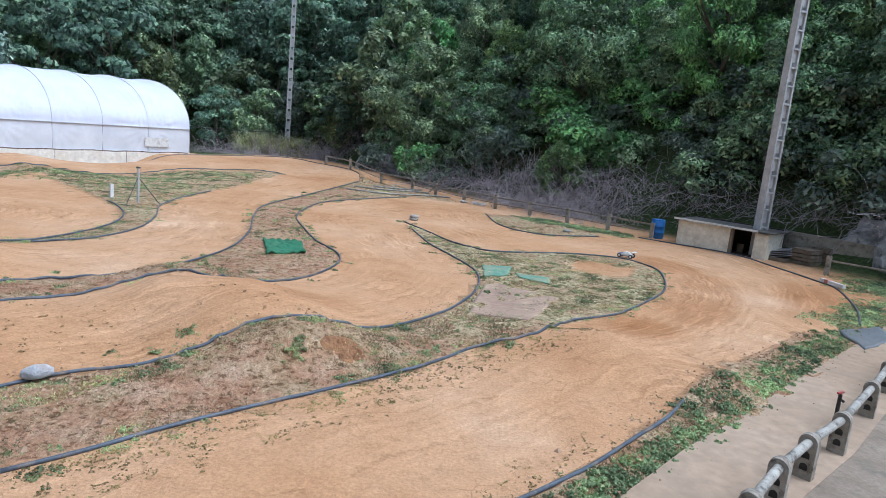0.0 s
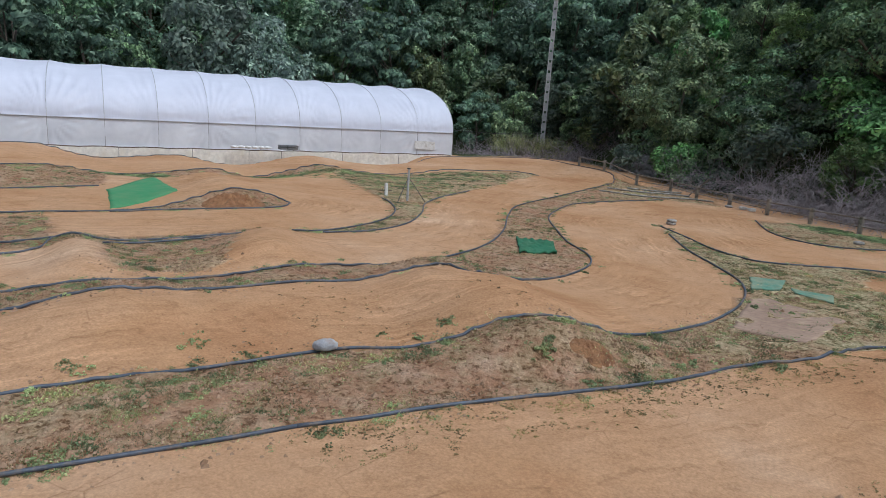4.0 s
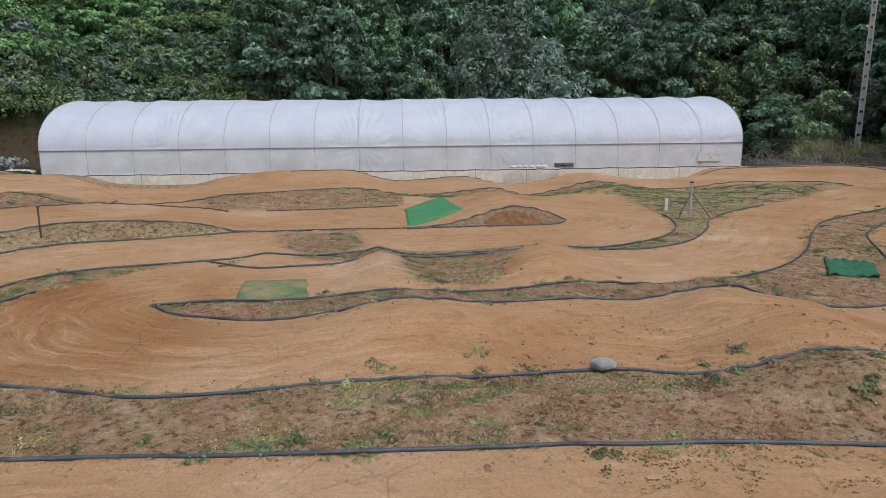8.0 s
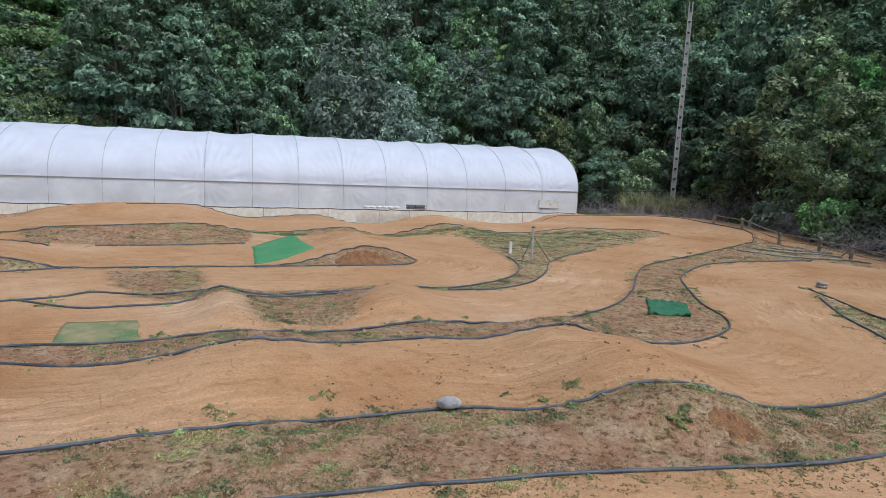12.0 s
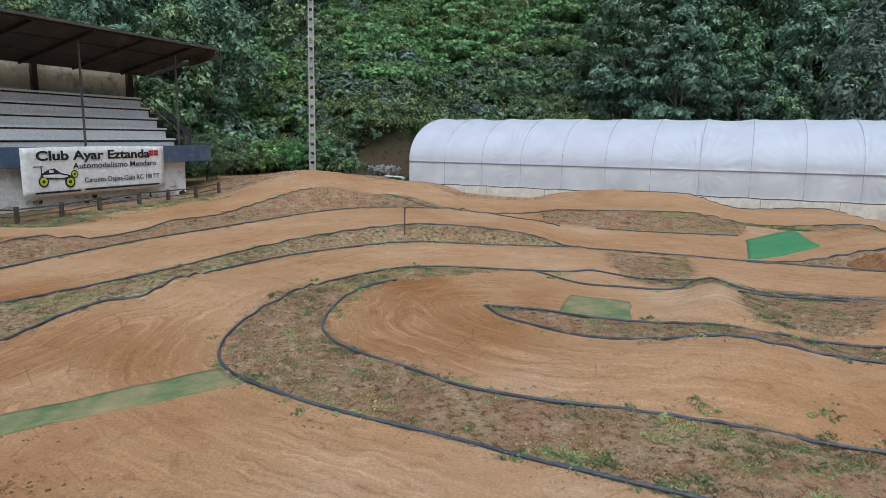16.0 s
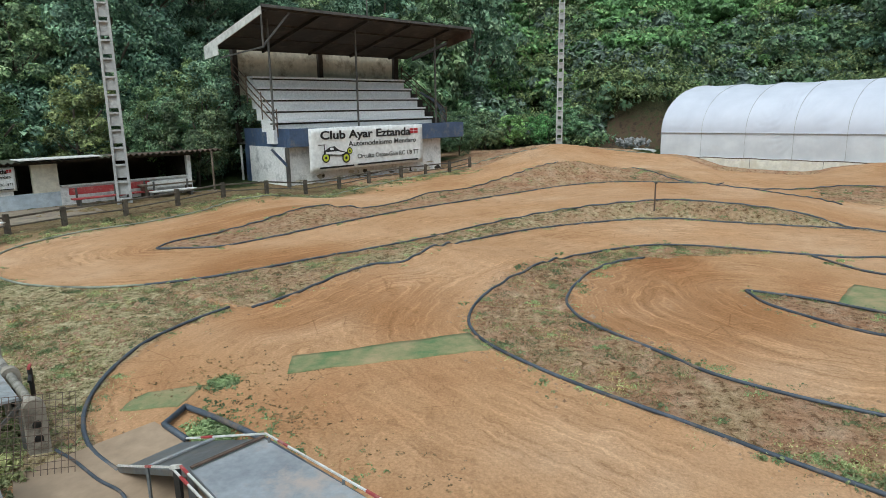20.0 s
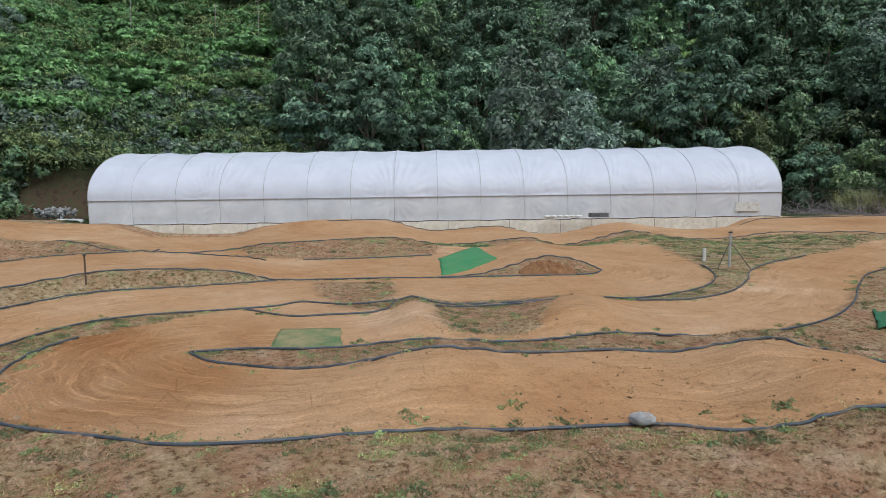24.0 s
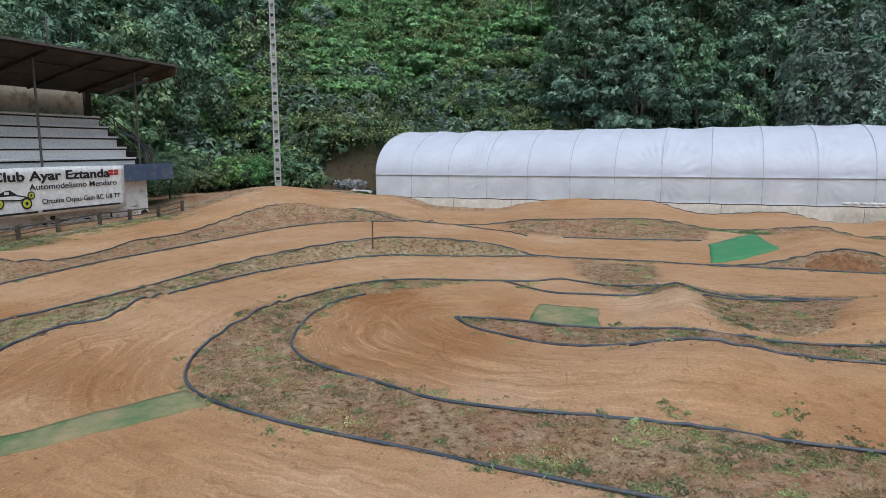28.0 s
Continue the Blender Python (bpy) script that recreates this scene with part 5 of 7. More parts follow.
def ramp():
    root = thing("car_ramp", "grey steel loading ramp with red and white barriers", "ramp")
    z, t = 0.48, 0.53
    A, B, C, D = (-4.67, -1.92, z), (-4.19, -2.28, z), (-3.1, -1.1, z), (-3.7, -0.6, z)
    E, F = (-4.85, -3.30, 0.04), (-5.34, -2.98, 0.04)
    part("deck_plate", sheet([B, A, D, C], 0.02), M_PLATE, root, "scuffed galvanised deck plate")
    part("ramp_plate", sheet([E, F, A, B], 0.02), M_DPLATE, root, "dark steel ramp plate")
    part("plate_joint", beam(Vector(E).lerp(Vector(B), 0.42) + Vector((0, 0, 0.022)), Vector(F).lerp(Vector(A), 0.42) + Vector((0, 0, 0.022)), 0.03, 0.012), M_PLATE, root)
    part("plate_joint", beam(Vector(B) + Vector((0, 0, 0.022)), Vector(A) + Vector((0, 0, 0.022)), 0.03, 0.012), M_RUST, root, "rusty seam between the plates")
    for p in (A, B, C, D):
        part("leg", beam((p[0], p[1], 0), (p[0], p[1], z - 0.01), 0.05), M_DPLATE, root)
    part("side_flange", beam(E, Vector(B) - Vector((0, 0, 0.03)), 0.012, 0.05), M_DPLATE, root)
    part("deck_flange", beam(Vector(B) - Vector((0, 0, 0.04)), Vector(C) - Vector((0, 0, 0.04)), 0.012, 0.07), M_DPLATE, root)
    striped_bar((-4.93, -2.71, 0.31), (-4.66, -1.90, t), root)
    striped_bar((-4.66, -1.90, t), (-3.66, -0.54, t), root)
    striped_bar((-4.83, -3.29, 0.09), (-4.14, -2.40, t), root, 0.014, 3)
    striped_bar((-4.14, -2.40, t), (-3.1, -1.22, t), root)
    striped_bar((-4.06, -2.28, t + 0.06), (-3.02, -1.1, t + 0.06), root, first=1)
    part("barrier_bar", beam((-4.14, -2.40, t), (-4.06, -2.28, t + 0.06), 0.026), M_WHITE, root)
    part("barrier_post", beam((-4.11, -2.34, 0), (-4.11, -2.34, t), 0.04), M_BLACK, root)
    for x, y in ((-3.55, -1.66), (-4.62, -1.86), (-4.1, -1.14)):
        part("barrier_post", beam((x, y, z - 0.12), (x, y, t - 0.01), 0.018), M_DPLATE, root)
    part("barrier_post", beam((-4.42, -2.76, 0.02), (-4.42, -2.76, 0.34), 0.02), M_DPLATE, root)
    return root


ramp()
for pts in ([(-5.37, -2.96, .05), (-5.61, -3.29, .05), (-5.63, -3.32, .05), (-6.02, -3.30, .05)], [(-6.02, -3.30, .05), (-5.74, -2.77, .05), (-5.40, -2.23, .05), (-4.70, -1.30, .05), (-4.0, -0.4, .05), (-3.3, 0.45, .05)]):
    tagged(link_mesh("drain_pipe", tube([Vector(p) for p in pts] if len(pts) == 4 else catmull(pts, 0.12), 0.03, 10), M_HOSE, True), "short grey plastic pipe beside the ramp", "pipe", "lane marker pipes")
tagged(link_mesh("garden_hose", tube(catmull([(-5.11, -4.06, .045), (-4.95, -3.77, .045), (-4.69, -3.38, .045), (-4.49, -3.03, .045), (-4.1, -2.75, .045)], 0.08), 0.014, 8), M_HOSE, True), "thin dark hose lying on the concrete", "hose")


M_TTOP = worn("scratched_grey_metal", (0.34, 0.36, 0.39), (0.55, 0.57, 0.60), 4.0, 0.45, 0.3, bump=0.1, dirt=(0.22, 0.17, 0.14))


def work_table():
    root = thing("work_table", "battered white topped steel table behind the fence", "table")
    A, B, C, D = (-5.98, -5.36), (-5.14, -4.36), (-4.80, -4.62), (-5.62, -5.64)
    part("tabletop", sheet([(*D, 0.5), (*C, 0.5), (*B, 0.5), (*A, 0.5)], 0.025), M_TTOP, root, "scratched grey metal top")
    for p in (A, B, C, D):
        part("leg", beam((*p, 0), (*p, 0.5), 0.04), M_STEEL, root)
    part("brace", beam((*B, 0.45), (*C, 0.1), 0.03), M_STEEL, root)
    part("side_rail", beam((*A, 0.46), (*B, 0.46), 0.03), M_STEEL, root)
    part("side_rail", beam((*C, 0.46), (*D, 0.46), 0.03), M_STEEL, root)
    return root


work_table()
for a, b, r, nm, lb in (((-5.75, -5.2, 0.56), (-5.55, -5.12, 0.56), 0.04, "tape_roll", "dark roll lying on the metal table"), ((-5.5, -5.05, 0.535), (-5.2, -4.95, 0.535), 0.014, "tool_handle", "thin pale metal bar on the table"), ((-5.28, -4.72, 0.54), (-5.02, -4.62, 0.54), 0.02, "tool_handle", "dark rasp lying on the metal table")):
    tagged(link_mesh(nm, rod(a, b, r, r * 0.8), M_BLACK if "dark" in lb else M_PIPE), lb, "tool")
tagged(link_mesh("tool_handle", rod((-5.35, -4.75, 0.545), (-5.15, -4.60, 0.545), 0.02), M_BLACK), "short black tool lying on the table", "tool")


def mesh_panel():
    root = thing("wire_mesh_panel", "rusty welded wire mesh panel leaning on a post", "wire mesh")
    a, b = Vector((-4.80, -3.66, 0.02)), Vector((-4.50, -4.62, 0.02))
    u, w = (b - a), Vector((-0.31, -0.12, 0.60))
    for k in range(20):
        part("wire", rod(a + u * (k / 19), a + u * (k / 19) + w, 0.0028, seg=5), M_RUST, root)
    for k in range(13):
        part("wire", rod(a + w * (k / 12), b + w * (k / 12), 0.0028, seg=5), M_RUST, root)
    return root


mesh_panel()
tagged(link_mesh("dark_panel", sheet([(-3.5, -3.05, 0.3), (-3.15, -3.6, 0.3), (-3.95, -4.4, 0.75), (-4.22, -3.95, 0.75)], 0.03), M_DPLATE), "dark slanted board at the edge of the stand", "panel")
for x, y, k in ((4.86, 7.5, 0.3), (-5.6, -4.6, 0.5)):
    root = thing("standpipe", "small black water tap with a red handle", "tap", pose(x, y, 0, 0, 0, 30))
    part("riser", rod((0, 0, 0), (0, 0, k + 0.1), 0.022), M_BLACK, root)
    part("spout", rod((0, 0, k + 0.04), (0.09, 0, k), 0.018), M_BLACK, root)
    part("handle", box(-0.06, -0.012, k + 0.11, 0.06, 0.012, k + 0.13), M_RED, root)


# ---- mats and nets on the ground ----
def turf(name, c1, c2, dust):
    m, n, l, b = mat(name, 0.9)
    big, fine = noise_node(n, l, 1.6, 6, 0.7), noise_node(n, l, 60, 3, 0.6)
    r = ramp_node(n, [(0.3, c1), (0.7, c2)])
    l.new(fine.outputs[0], r.inputs[0])
    f = ramp_node(n, [(0.35, (0, 0, 0)), (0.7, (1, 1, 1))])
    l.new(big.outputs[0], f.inputs[0])
    k = n.new("ShaderNodeMath")
    k.operation = "MULTIPLY"
    k.inputs[1].default_value = dust
    k.use_clamp = True
    l.new(f.outputs[0], k.inputs[0])
    l.new(mix_node(n, l, k.outputs[0], r.outputs[0], (0.46, 0.32, 0.19)), b.inputs["Base Color"])
    bump_node(n, l, b, fine.outputs[0], 0.4, 0.01)
    return m


M_TURF = turf("green_turf", (0.02, 0.19, 0.07), (0.045, 0.29, 0.12), 0.2)
M_TURFD = turf("dusty_turf", (0.085, 0.15, 0.06), (0.13, 0.205, 0.085), 0.85)
M_NET = turf("green_net", (0.01, 0.10, 0.05), (0.02, 0.17, 0.085), 0.1)
M_TEAL = turf("teal_cover", (0.05, 0.20, 0.15), (0.08, 0.28, 0.21), 0.6)


def drape(name, label, category, corners, material, lift=0.014, ripple=0.0, nu=16, nv=12, seed=0):
    """A thin cover laid over the ground between four corners."""
    bm = bmesh.new()
    a, b, c, d = [Vector((*p, 0)) for p in corners]
    pts = [[a.lerp(b, i / nu).lerp(d.lerp(c, i / nu), j / nv) for j in range(nv + 1)] for i in range(nu + 1)]
    flat = [p for row in pts for p in row]
    jit = [Vector((noise.noise((p.x * 3, p.y * 3, seed)), noise.noise((p.x * 3, p.y * 3, seed + 9)), 0)) * 0.05 for p in flat]
    flat = [p + q for p, q in zip(flat, jit)]
    zz = height(np.array([p.x for p in flat]), np.array([p.y for p in flat]))
    vs = [bm.verts.new((p.x, p.y, z + lift + ripple * abs(noise.noise((p.x * 5, p.y * 5, seed + 3))))) for p, z in zip(flat, zz)]
    fs = []
    for i in range(nu):
        for j in range(nv):
            k = i * (nv + 1) + j
            fs.append(bm.faces.new((vs[k], vs[k + nv + 1], vs[k + nv + 2], vs[k + 1])))
    r = bmesh.ops.extrude_face_region(bm, geom=fs)
    bmesh.ops.translate(bm, vec=(0, 0, -lift - 0.02), verts=[v for v in r["geom"] if isinstance(v, bmesh.types.BMVert)])
    bmesh.ops.recalc_face_normals(bm, faces=bm.faces)
    return tagged(link_mesh(name, bm, material, True), label, category)


drape("turf_mat", "bright green artificial turf mat across the lane", "mat", [(-16.6, 14.2), (-18.3, 17.6), (-14.5, 14.9), (-14.0, 12.1)], M_TURF)
drape("turf_mat", "dusty faded green turf mat on the lane", "mat", [(-11.2, 5.66), (-10.46, 6.52), (-9.36, 5.84), (-10.18, 4.92)], M_TURFD)
drape("turf_strip", "long worn green turf strip across the lane", "mat", [(-8.5, -0.56), (-7.9, -0.27), (-7.0, -2.58), (-7.48, -2.67)], M_TURFD, nu=6, nv=24)
drape("turf_mat", "small dusty green turf mat beside the pipe", "mat", [(-6.43, -3.95), (-6.62, -3.38), (-6.12, -3.42), (-5.96, -3.99)], M_TURFD, 0.008)
drape("garden_net", "crumpled dark green plastic net on the grass", "net", [(-4.3, 15.6), (-3.45, 15.85), (-3.02, 14.5), (-3.75, 14.0)], M_NET, 0.02, 0.14, 22, 18)
drape("ground_cover", "torn teal plastic cover on the infield", "net", [(1.0, 15.1), (1.7, 15.2), (1.5, 14.15), (0.98, 13.95)], M_TEAL, 0.015, 0.04)
drape("ground_cover", "torn teal plastic cover on the infield", "net", [(1.7, 14.45), (2.45, 14.4), (2.4, 13.75), (1.8, 14.1)], M_TEAL, 0.015, 0.05)
M_DUST = worn("dusty_sheet", (0.30, 0.20, 0.145), (0.38, 0.265, 0.195), 1.2, 0.95, bump=0.25, dirt=(0.42, 0.31, 0.21))
drape("ground_sheet", "clay-covered brown ground sheet on the infield", "ground sheet", [(1.0, 13.5), (2.37, 12.55), (1.55, 10.5), (0.55, 10.9)], M_DUST, 0.008, 0.012, 20, 20)
drape("rubber_mat", "dark ribbed rubber mat leading off the walkway", "mat", [(7.55, 12.0), (8.75, 12.6), (8.4, 11.7), (7.35, 10.85)], M_DPLATE, 0.045)

drape("plastic_sheet", "crumpled white plastic sheet near the greenhouse end", "plastic sheet", [spot(79.8, 42.6), spot(79.6, 43.4), spot(77.9, 43.7), spot(78.1, 42.9)], M_WHITE, 0.03, 0.12, 16, 8)

# ---- small things on the circuit ----
M_BAG = worn("grey_white_sack", (0.28, 0.28, 0.30), (0.47, 0.47, 0.49), 5.0, 0.7, bump=0.5, dirt=(0.30, 0.25, 0.22))
bm = bmesh.new()
bmesh.ops.create_icosphere(bm, subdivisions=4, radius=1)
for v in bm.verts:
    v.co = Vector((v.co.x * 0.155, v.co.y * 0.09, max(-0.05, v.co.z * 0.085))) * (1 + 0.10 * noise.noise(v.co * 2.2) + 0.05 * noise.noise(v.co * 6))
bm.transform(pose(-4.13, 6.66, ground_z(-4.13, 6.66) + 0.09, 0, 0, 40))
tagged(link_mesh("sand_sack", bm, M_BAG, True), "stuffed grey-white sack lying over the pipe", "sack")


def tyre(x, y, stack, label):
    root = thing("tyre_stack" if stack > 1 else "tyre", label, "tyre", pose(x, y, ground_z(x, y)), "small tyres")
    for k in range(stack):
        m = Matrix.Translation((0.01 * k, 0.01 * k, 0.045 + 0.085 * k)) @ Matrix.Rotation(radians(90), 4, "Y")
        t = part("tread", _torus(m, 0.11, 0.045, 20, 8), M_TYRE, root, "", True)
    return root


M_TYRE = worn("chalky_tyre", (0.26, 0.24, 0.22), (0.52, 0.50, 0.47), 6.0, 0.9, dirt=(0.06, 0.055, 0.05))
tyre(-1.0, 21.6, 2, "two small pale tyres stacked at the island tip")
tyre(4.25, 22.3, 1, "small white-painted tyre on the grass")
tyre(0.78, 28.6, 1, "small white-painted tyre beside the fence")
for x, y in ((1.3, 28.3), (1.6, 28.1)):
    bm = box(-0.14, -0.09, 0, 0.14, 0.09, 0.12, 0.02)
    bm.transform(pose(x, y, ground_z(x, y), 0, 0, 30))
    tagged(link_mesh("white_block", bm, M_WHITE), "white painted concrete block beside the fence", "block", "white blocks")


def mast(x, y, h, label, guy=True):
    z = ground_z(x, y)
    root = thing("mast", label, "mast", pose(x, y, z), "posts on the circuit")
    part("pole", rod((0, 0, -0.1), (0, 0, h), 0.04 if guy else 0.022, 0.035 if guy else 0.02), M_LATT if guy else M_RUST, root)
    part("cap", box(-0.06, -0.04, h, 0.06, 0.04, h + 0.05, 0.01), M_STEEL, root)
    if guy:
        for a in (0.4, 2.5, 4.6):
            part("stay", rod((0, 0, h * 0.75), (math.cos(a) * 0.6, math.sin(a) * 0.6, 0), 0.012, seg=6), M_STEEL, root)
    return root


mast(-9.2, 19.5, 1.05, "galvanised steel timing mast with thin stays")
mast(-17.75, 3.8, 0.72, "rusty iron post standing on the bank", False)
x, y = -10.36, 20.2
root = thing("marker_post", "short pale wooden marker cross in the grass", "post", pose(x, y, ground_z(x, y), 0, 0, 50), "posts on the circuit")
part("upright", box(-0.05, -0.05, -0.05, 0.05, 0.05, 0.42, 0.01), M_WHITE, root)
part("crosspiece", box(-0.24, -0.02, 0.15, 0.2, 0.02, 0.19, 0.008), M_WOOD, root)
# heap of loose soil in the island tip, and a patch of dug red soil
M_HEAP = worn("dug_soil", (0.22, 0.10, 0.045), (0.36, 0.19, 0.09), 6.0, 0.98, bump=0.9, dirt=(0.14, 0.07, 0.035))
for cx, cy, rx, ry, h, yaw, nm, lb in ((-12.15, 14.55, 0.95, 0.42, 0.24, 52, "soil_mound", "heap of loose reddish brown soil"), (-1.08, 8.0, 0.36, 0.24, 0.05, 10, "soil_patch", "patch of dug red soil on the bank")):
    bm = bmesh.new()
    bmesh.ops.create_grid(bm, x_segments=44, y_segments=30, size=1)
    R = Matrix.Rotation(radians(yaw), 4, "Z")
    for v in bm.verts:
        r = min(1.0, math.hypot(v.co.x, v.co.y))
        p = R @ Vector((v.co.x * rx, v.co.y * ry, 0)) + Vector((cx, cy, 0))
        v.co = Vector((p.x, p.y, ground_z(p.x, p.y) - 0.04 + (h + 0.04) * (1 - r ** 2.2) * (1 + 0.5 * noise.noise(p * 7)) + 0.05 * (1 - r) * noise.noise(p * 22)))
    tagged(link_mesh(nm, bm, M_HEAP, False), lb, "soil heap")


def buggy(m):
    """A 1/8 scale off-road car."""
    root = thing("model_buggy", "white and blue radio-controlled model buggy", "model car", m)
    blue = worn("buggy_blue", (0.03, 0.06, 0.30), (0.05, 0.09, 0.38), 5.0, 0.35)
    bm = bmesh.new()
    prof = [(-0.2, 0.06), (0.21, 0.05), (0.22, 0.08), (0.10, 0.11), (0.03, 0.165), (-0.08, 0.165), (-0.13, 0.11), (-0.2, 0.10)]
    sides = [[bm.verts.new((x, s * (0.055 if z > 0.12 else 0.075), z)) for x, z in prof] for s in (-1, 1)]
    bm.faces.new(sides[0][::-1])
    bm.faces.new(sides[1])
    for k in range(len(prof)):
        bm.faces.new((sides[0][k], sides[0][(k + 1) % 8], sides[1][(k + 1) % 8], sides[1][k]))
    bmesh.ops.recalc_face_normals(bm, faces=bm.faces)
    bmesh.ops.bevel(bm, geom=bm.edges, offset=0.008, segments=2, affect="EDGES")
    part("body", bm, M_WHITE, root)
    part("nose_stripe", box(0.1, -0.05, 0.095, 0.2, 0.05, 0.112), blue, root)
    part("wing", box(-0.26, -0.11, 0.17, -0.17, 0.11, 0.185, 0.004), M_WHITE, root)
    part("wing_mount", box(-0.22, -0.03, 0.1, -0.2, 0.03, 0.17), M_BLACK, root)
    part("chassis", box(-0.2, -0.05, 0.045, 0.2, 0.05, 0.06), M_BLACK, root)
    for x in (-0.16, 0.16):
        part("axle", rod((x, -0.13, 0.058), (x, 0.13, 0.058), 0.008, seg=8), M_STEEL, root)
        for s in (-1, 1):
            t = part("tyre", _torus(Matrix.Translation((x, s * 0.13, 0.058)) @ Matrix.Rotation(radians(90), 4, "Z"), 0.038, 0.022, 18, 8), M_BLACK, root, "", True)
            part("rim", rod((x, s * 0.11, 0.058), (x, s * 0.15, 0.058), 0.032, seg=14), M_WHITE, t)
    return root


buggy(pose(5.2, 18.2, ground_z(5.2, 18.2) + 0.005, 0, 0, 148))

# dark crates and white sacks by the greenhouse
for k, (s, n) in enumerate(((28.2, 0.9), (28.6, 0.95))):
    root = thing("crate", "stacked dark plastic crates by the greenhouse", "crate", pose(*gh(s, n, 0.12), 0, 0, 57), "crates")
    for j in range(2):
        part("crate_body", box(-0.3, -0.2, 0.02 + 0.13 * j, 0.3, 0.2, 0.13 + 0.13 * j, 0.012), M_DPLATE, root)
for k in range(6):
    bm = bmesh.new()
    bmesh.ops.create_icosphere(bm, subdivisions=2, radius=0.22)
    for v in bm.verts:
        v.co = Vector((v.co.x, v.co.y * 0.8, v.co.z * 0.35)) * (1 + 0.3 * noise.noise(v.co * 8 + Vector((k, 0, 0))))
    bm.transform(Matrix.Translation(gh(25.6 + 0.35 * k, 0.7, 0.2)))
    tagged(link_mesh("plastic_sack", bm, M_WHITE, True), "crumpled white plastic sack by the greenhouse", "sack", "plastic sacks")
bm = box(0, 0, 0, 1.4, 0.02, 0.5, 0.004)
bm.transform(Matrix.Translation(gh(36.4, 0.06, 0.3)) @ Matrix.Rotation(math.atan2(HU[1], HU[0]), 4, "Z"))
tagged(link_mesh("white_board", bm, M_WHITE), "white board leaning inside the greenhouse side", "board")

# ---- shed and junk at the far corner ----
def shed():
    root = thing("shed", "low cream rendered shed with an open dark doorway", "shed")
    a, b = Vector((7.95, 22.15, 0)), Vector((10.05, 20.15, 0))
    u = (b - a).normalized()
    w = Vector((-u.y, u.x, 0))
    L = (b - a).length
    M = Matrix(((u.x, w.x, 0, a.x), (u.y, w.y, 0, a.y), (0, 0, 1, 0), (0, 0, 0, 1)))

    def P(name, bm, material, label=""):
        bm.transform(M)
        return part(name, bm, material, root, label)
    P("front_wall", box(0, 0, -0.2, L * 0.60, 0.12, 0.82, 0.008), M_CREAM)
    P("front_wall", box(L * 0.86, 0, -0.2, L, 0.12, 0.80, 0.008), M_CREAM)
    P("side_wall", box(0, 0.12, -0.2, 0.12, 1.5, 0.82), M_CREAM)
    P("side_wall", box(L - 0.12, 0.12, -0.2, L, 1.5, 0.80), M_CREAM)
    P("back_wall", box(0, 1.5, -0.2, L, 1.62, 0.9), M_DARK)
    P("floor_slab", box(0.12, 0.12, -0.2, L - 0.12, 1.5, 0.03), M_DARK)
    P("door_frame", box(L * 0.60, -0.01, 0, L * 0.63, 0.13, 0.8), M_WOOD)
    P("roof", box(-0.1, -0.12, 0.83, L + 0.15, 1.8, 0.87, 0.01), M_STEEL, "thin grey roof sheet")
    P("roof_edge", box(-0.12, -0.15, 0.84, L * 0.9, -0.12, 0.90), M_WHITE)
    P("bucket", rod((L * 0.66, 0.6, 0.03), (L * 0.66, 0.6, 0.3), 0.1, 0.12, 14), M_WOOD)
    return root


shed()
root = thing("barrel", "blue plastic barrel beside the shed", "barrel", pose(7.55, 23.0, 0, 0, 0, 0))
M_BLUEP = worn("blue_plastic", (0.02, 0.13, 0.42), (0.035, 0.18, 0.50), 3.0, 0.45)
bm = bmesh.new()
prof = [(0.0, 0.0), (0.21, 0.0), (0.235, 0.05), (0.235, 0.2), (0.25, 0.22), (0.235, 0.24), (0.235, 0.42), (0.25, 0.44), (0.235, 0.46), (0.23, 0.6), (0.21, 0.64), (0.0, 0.64)]
rings = [[bm.verts.new((r * math.cos(a), r * math.sin(a), z)) for a in [2 * math.pi * k / 20 for k in range(20)]] for r, z in prof[1:-1]]
for r0, r1 in zip(rings, rings[1:]):
    for k in range(20):
        bm.faces.new((r0[k], r0[(k + 1) % 20], r1[(k + 1) % 20], r1[k]))
bm.faces.new(rings[0][::-1])
bm.faces.new(rings[-1])
part("drum", bm, M_BLUEP, root, "", True)
part("lid", rod((0, 0, 0.64), (0, 0, 0.67), 0.22, seg=20), M_BLUEP, root)
tagged(link_mesh("wall", box(0, 0, -0.3, 4.2, 0.25, 0.85, 0.02), M_FPOST), "low grey concrete block wall", "wall", kind="structure").matrix_basis = pose(10.9, 22.0, 0, 0, 0, -50)
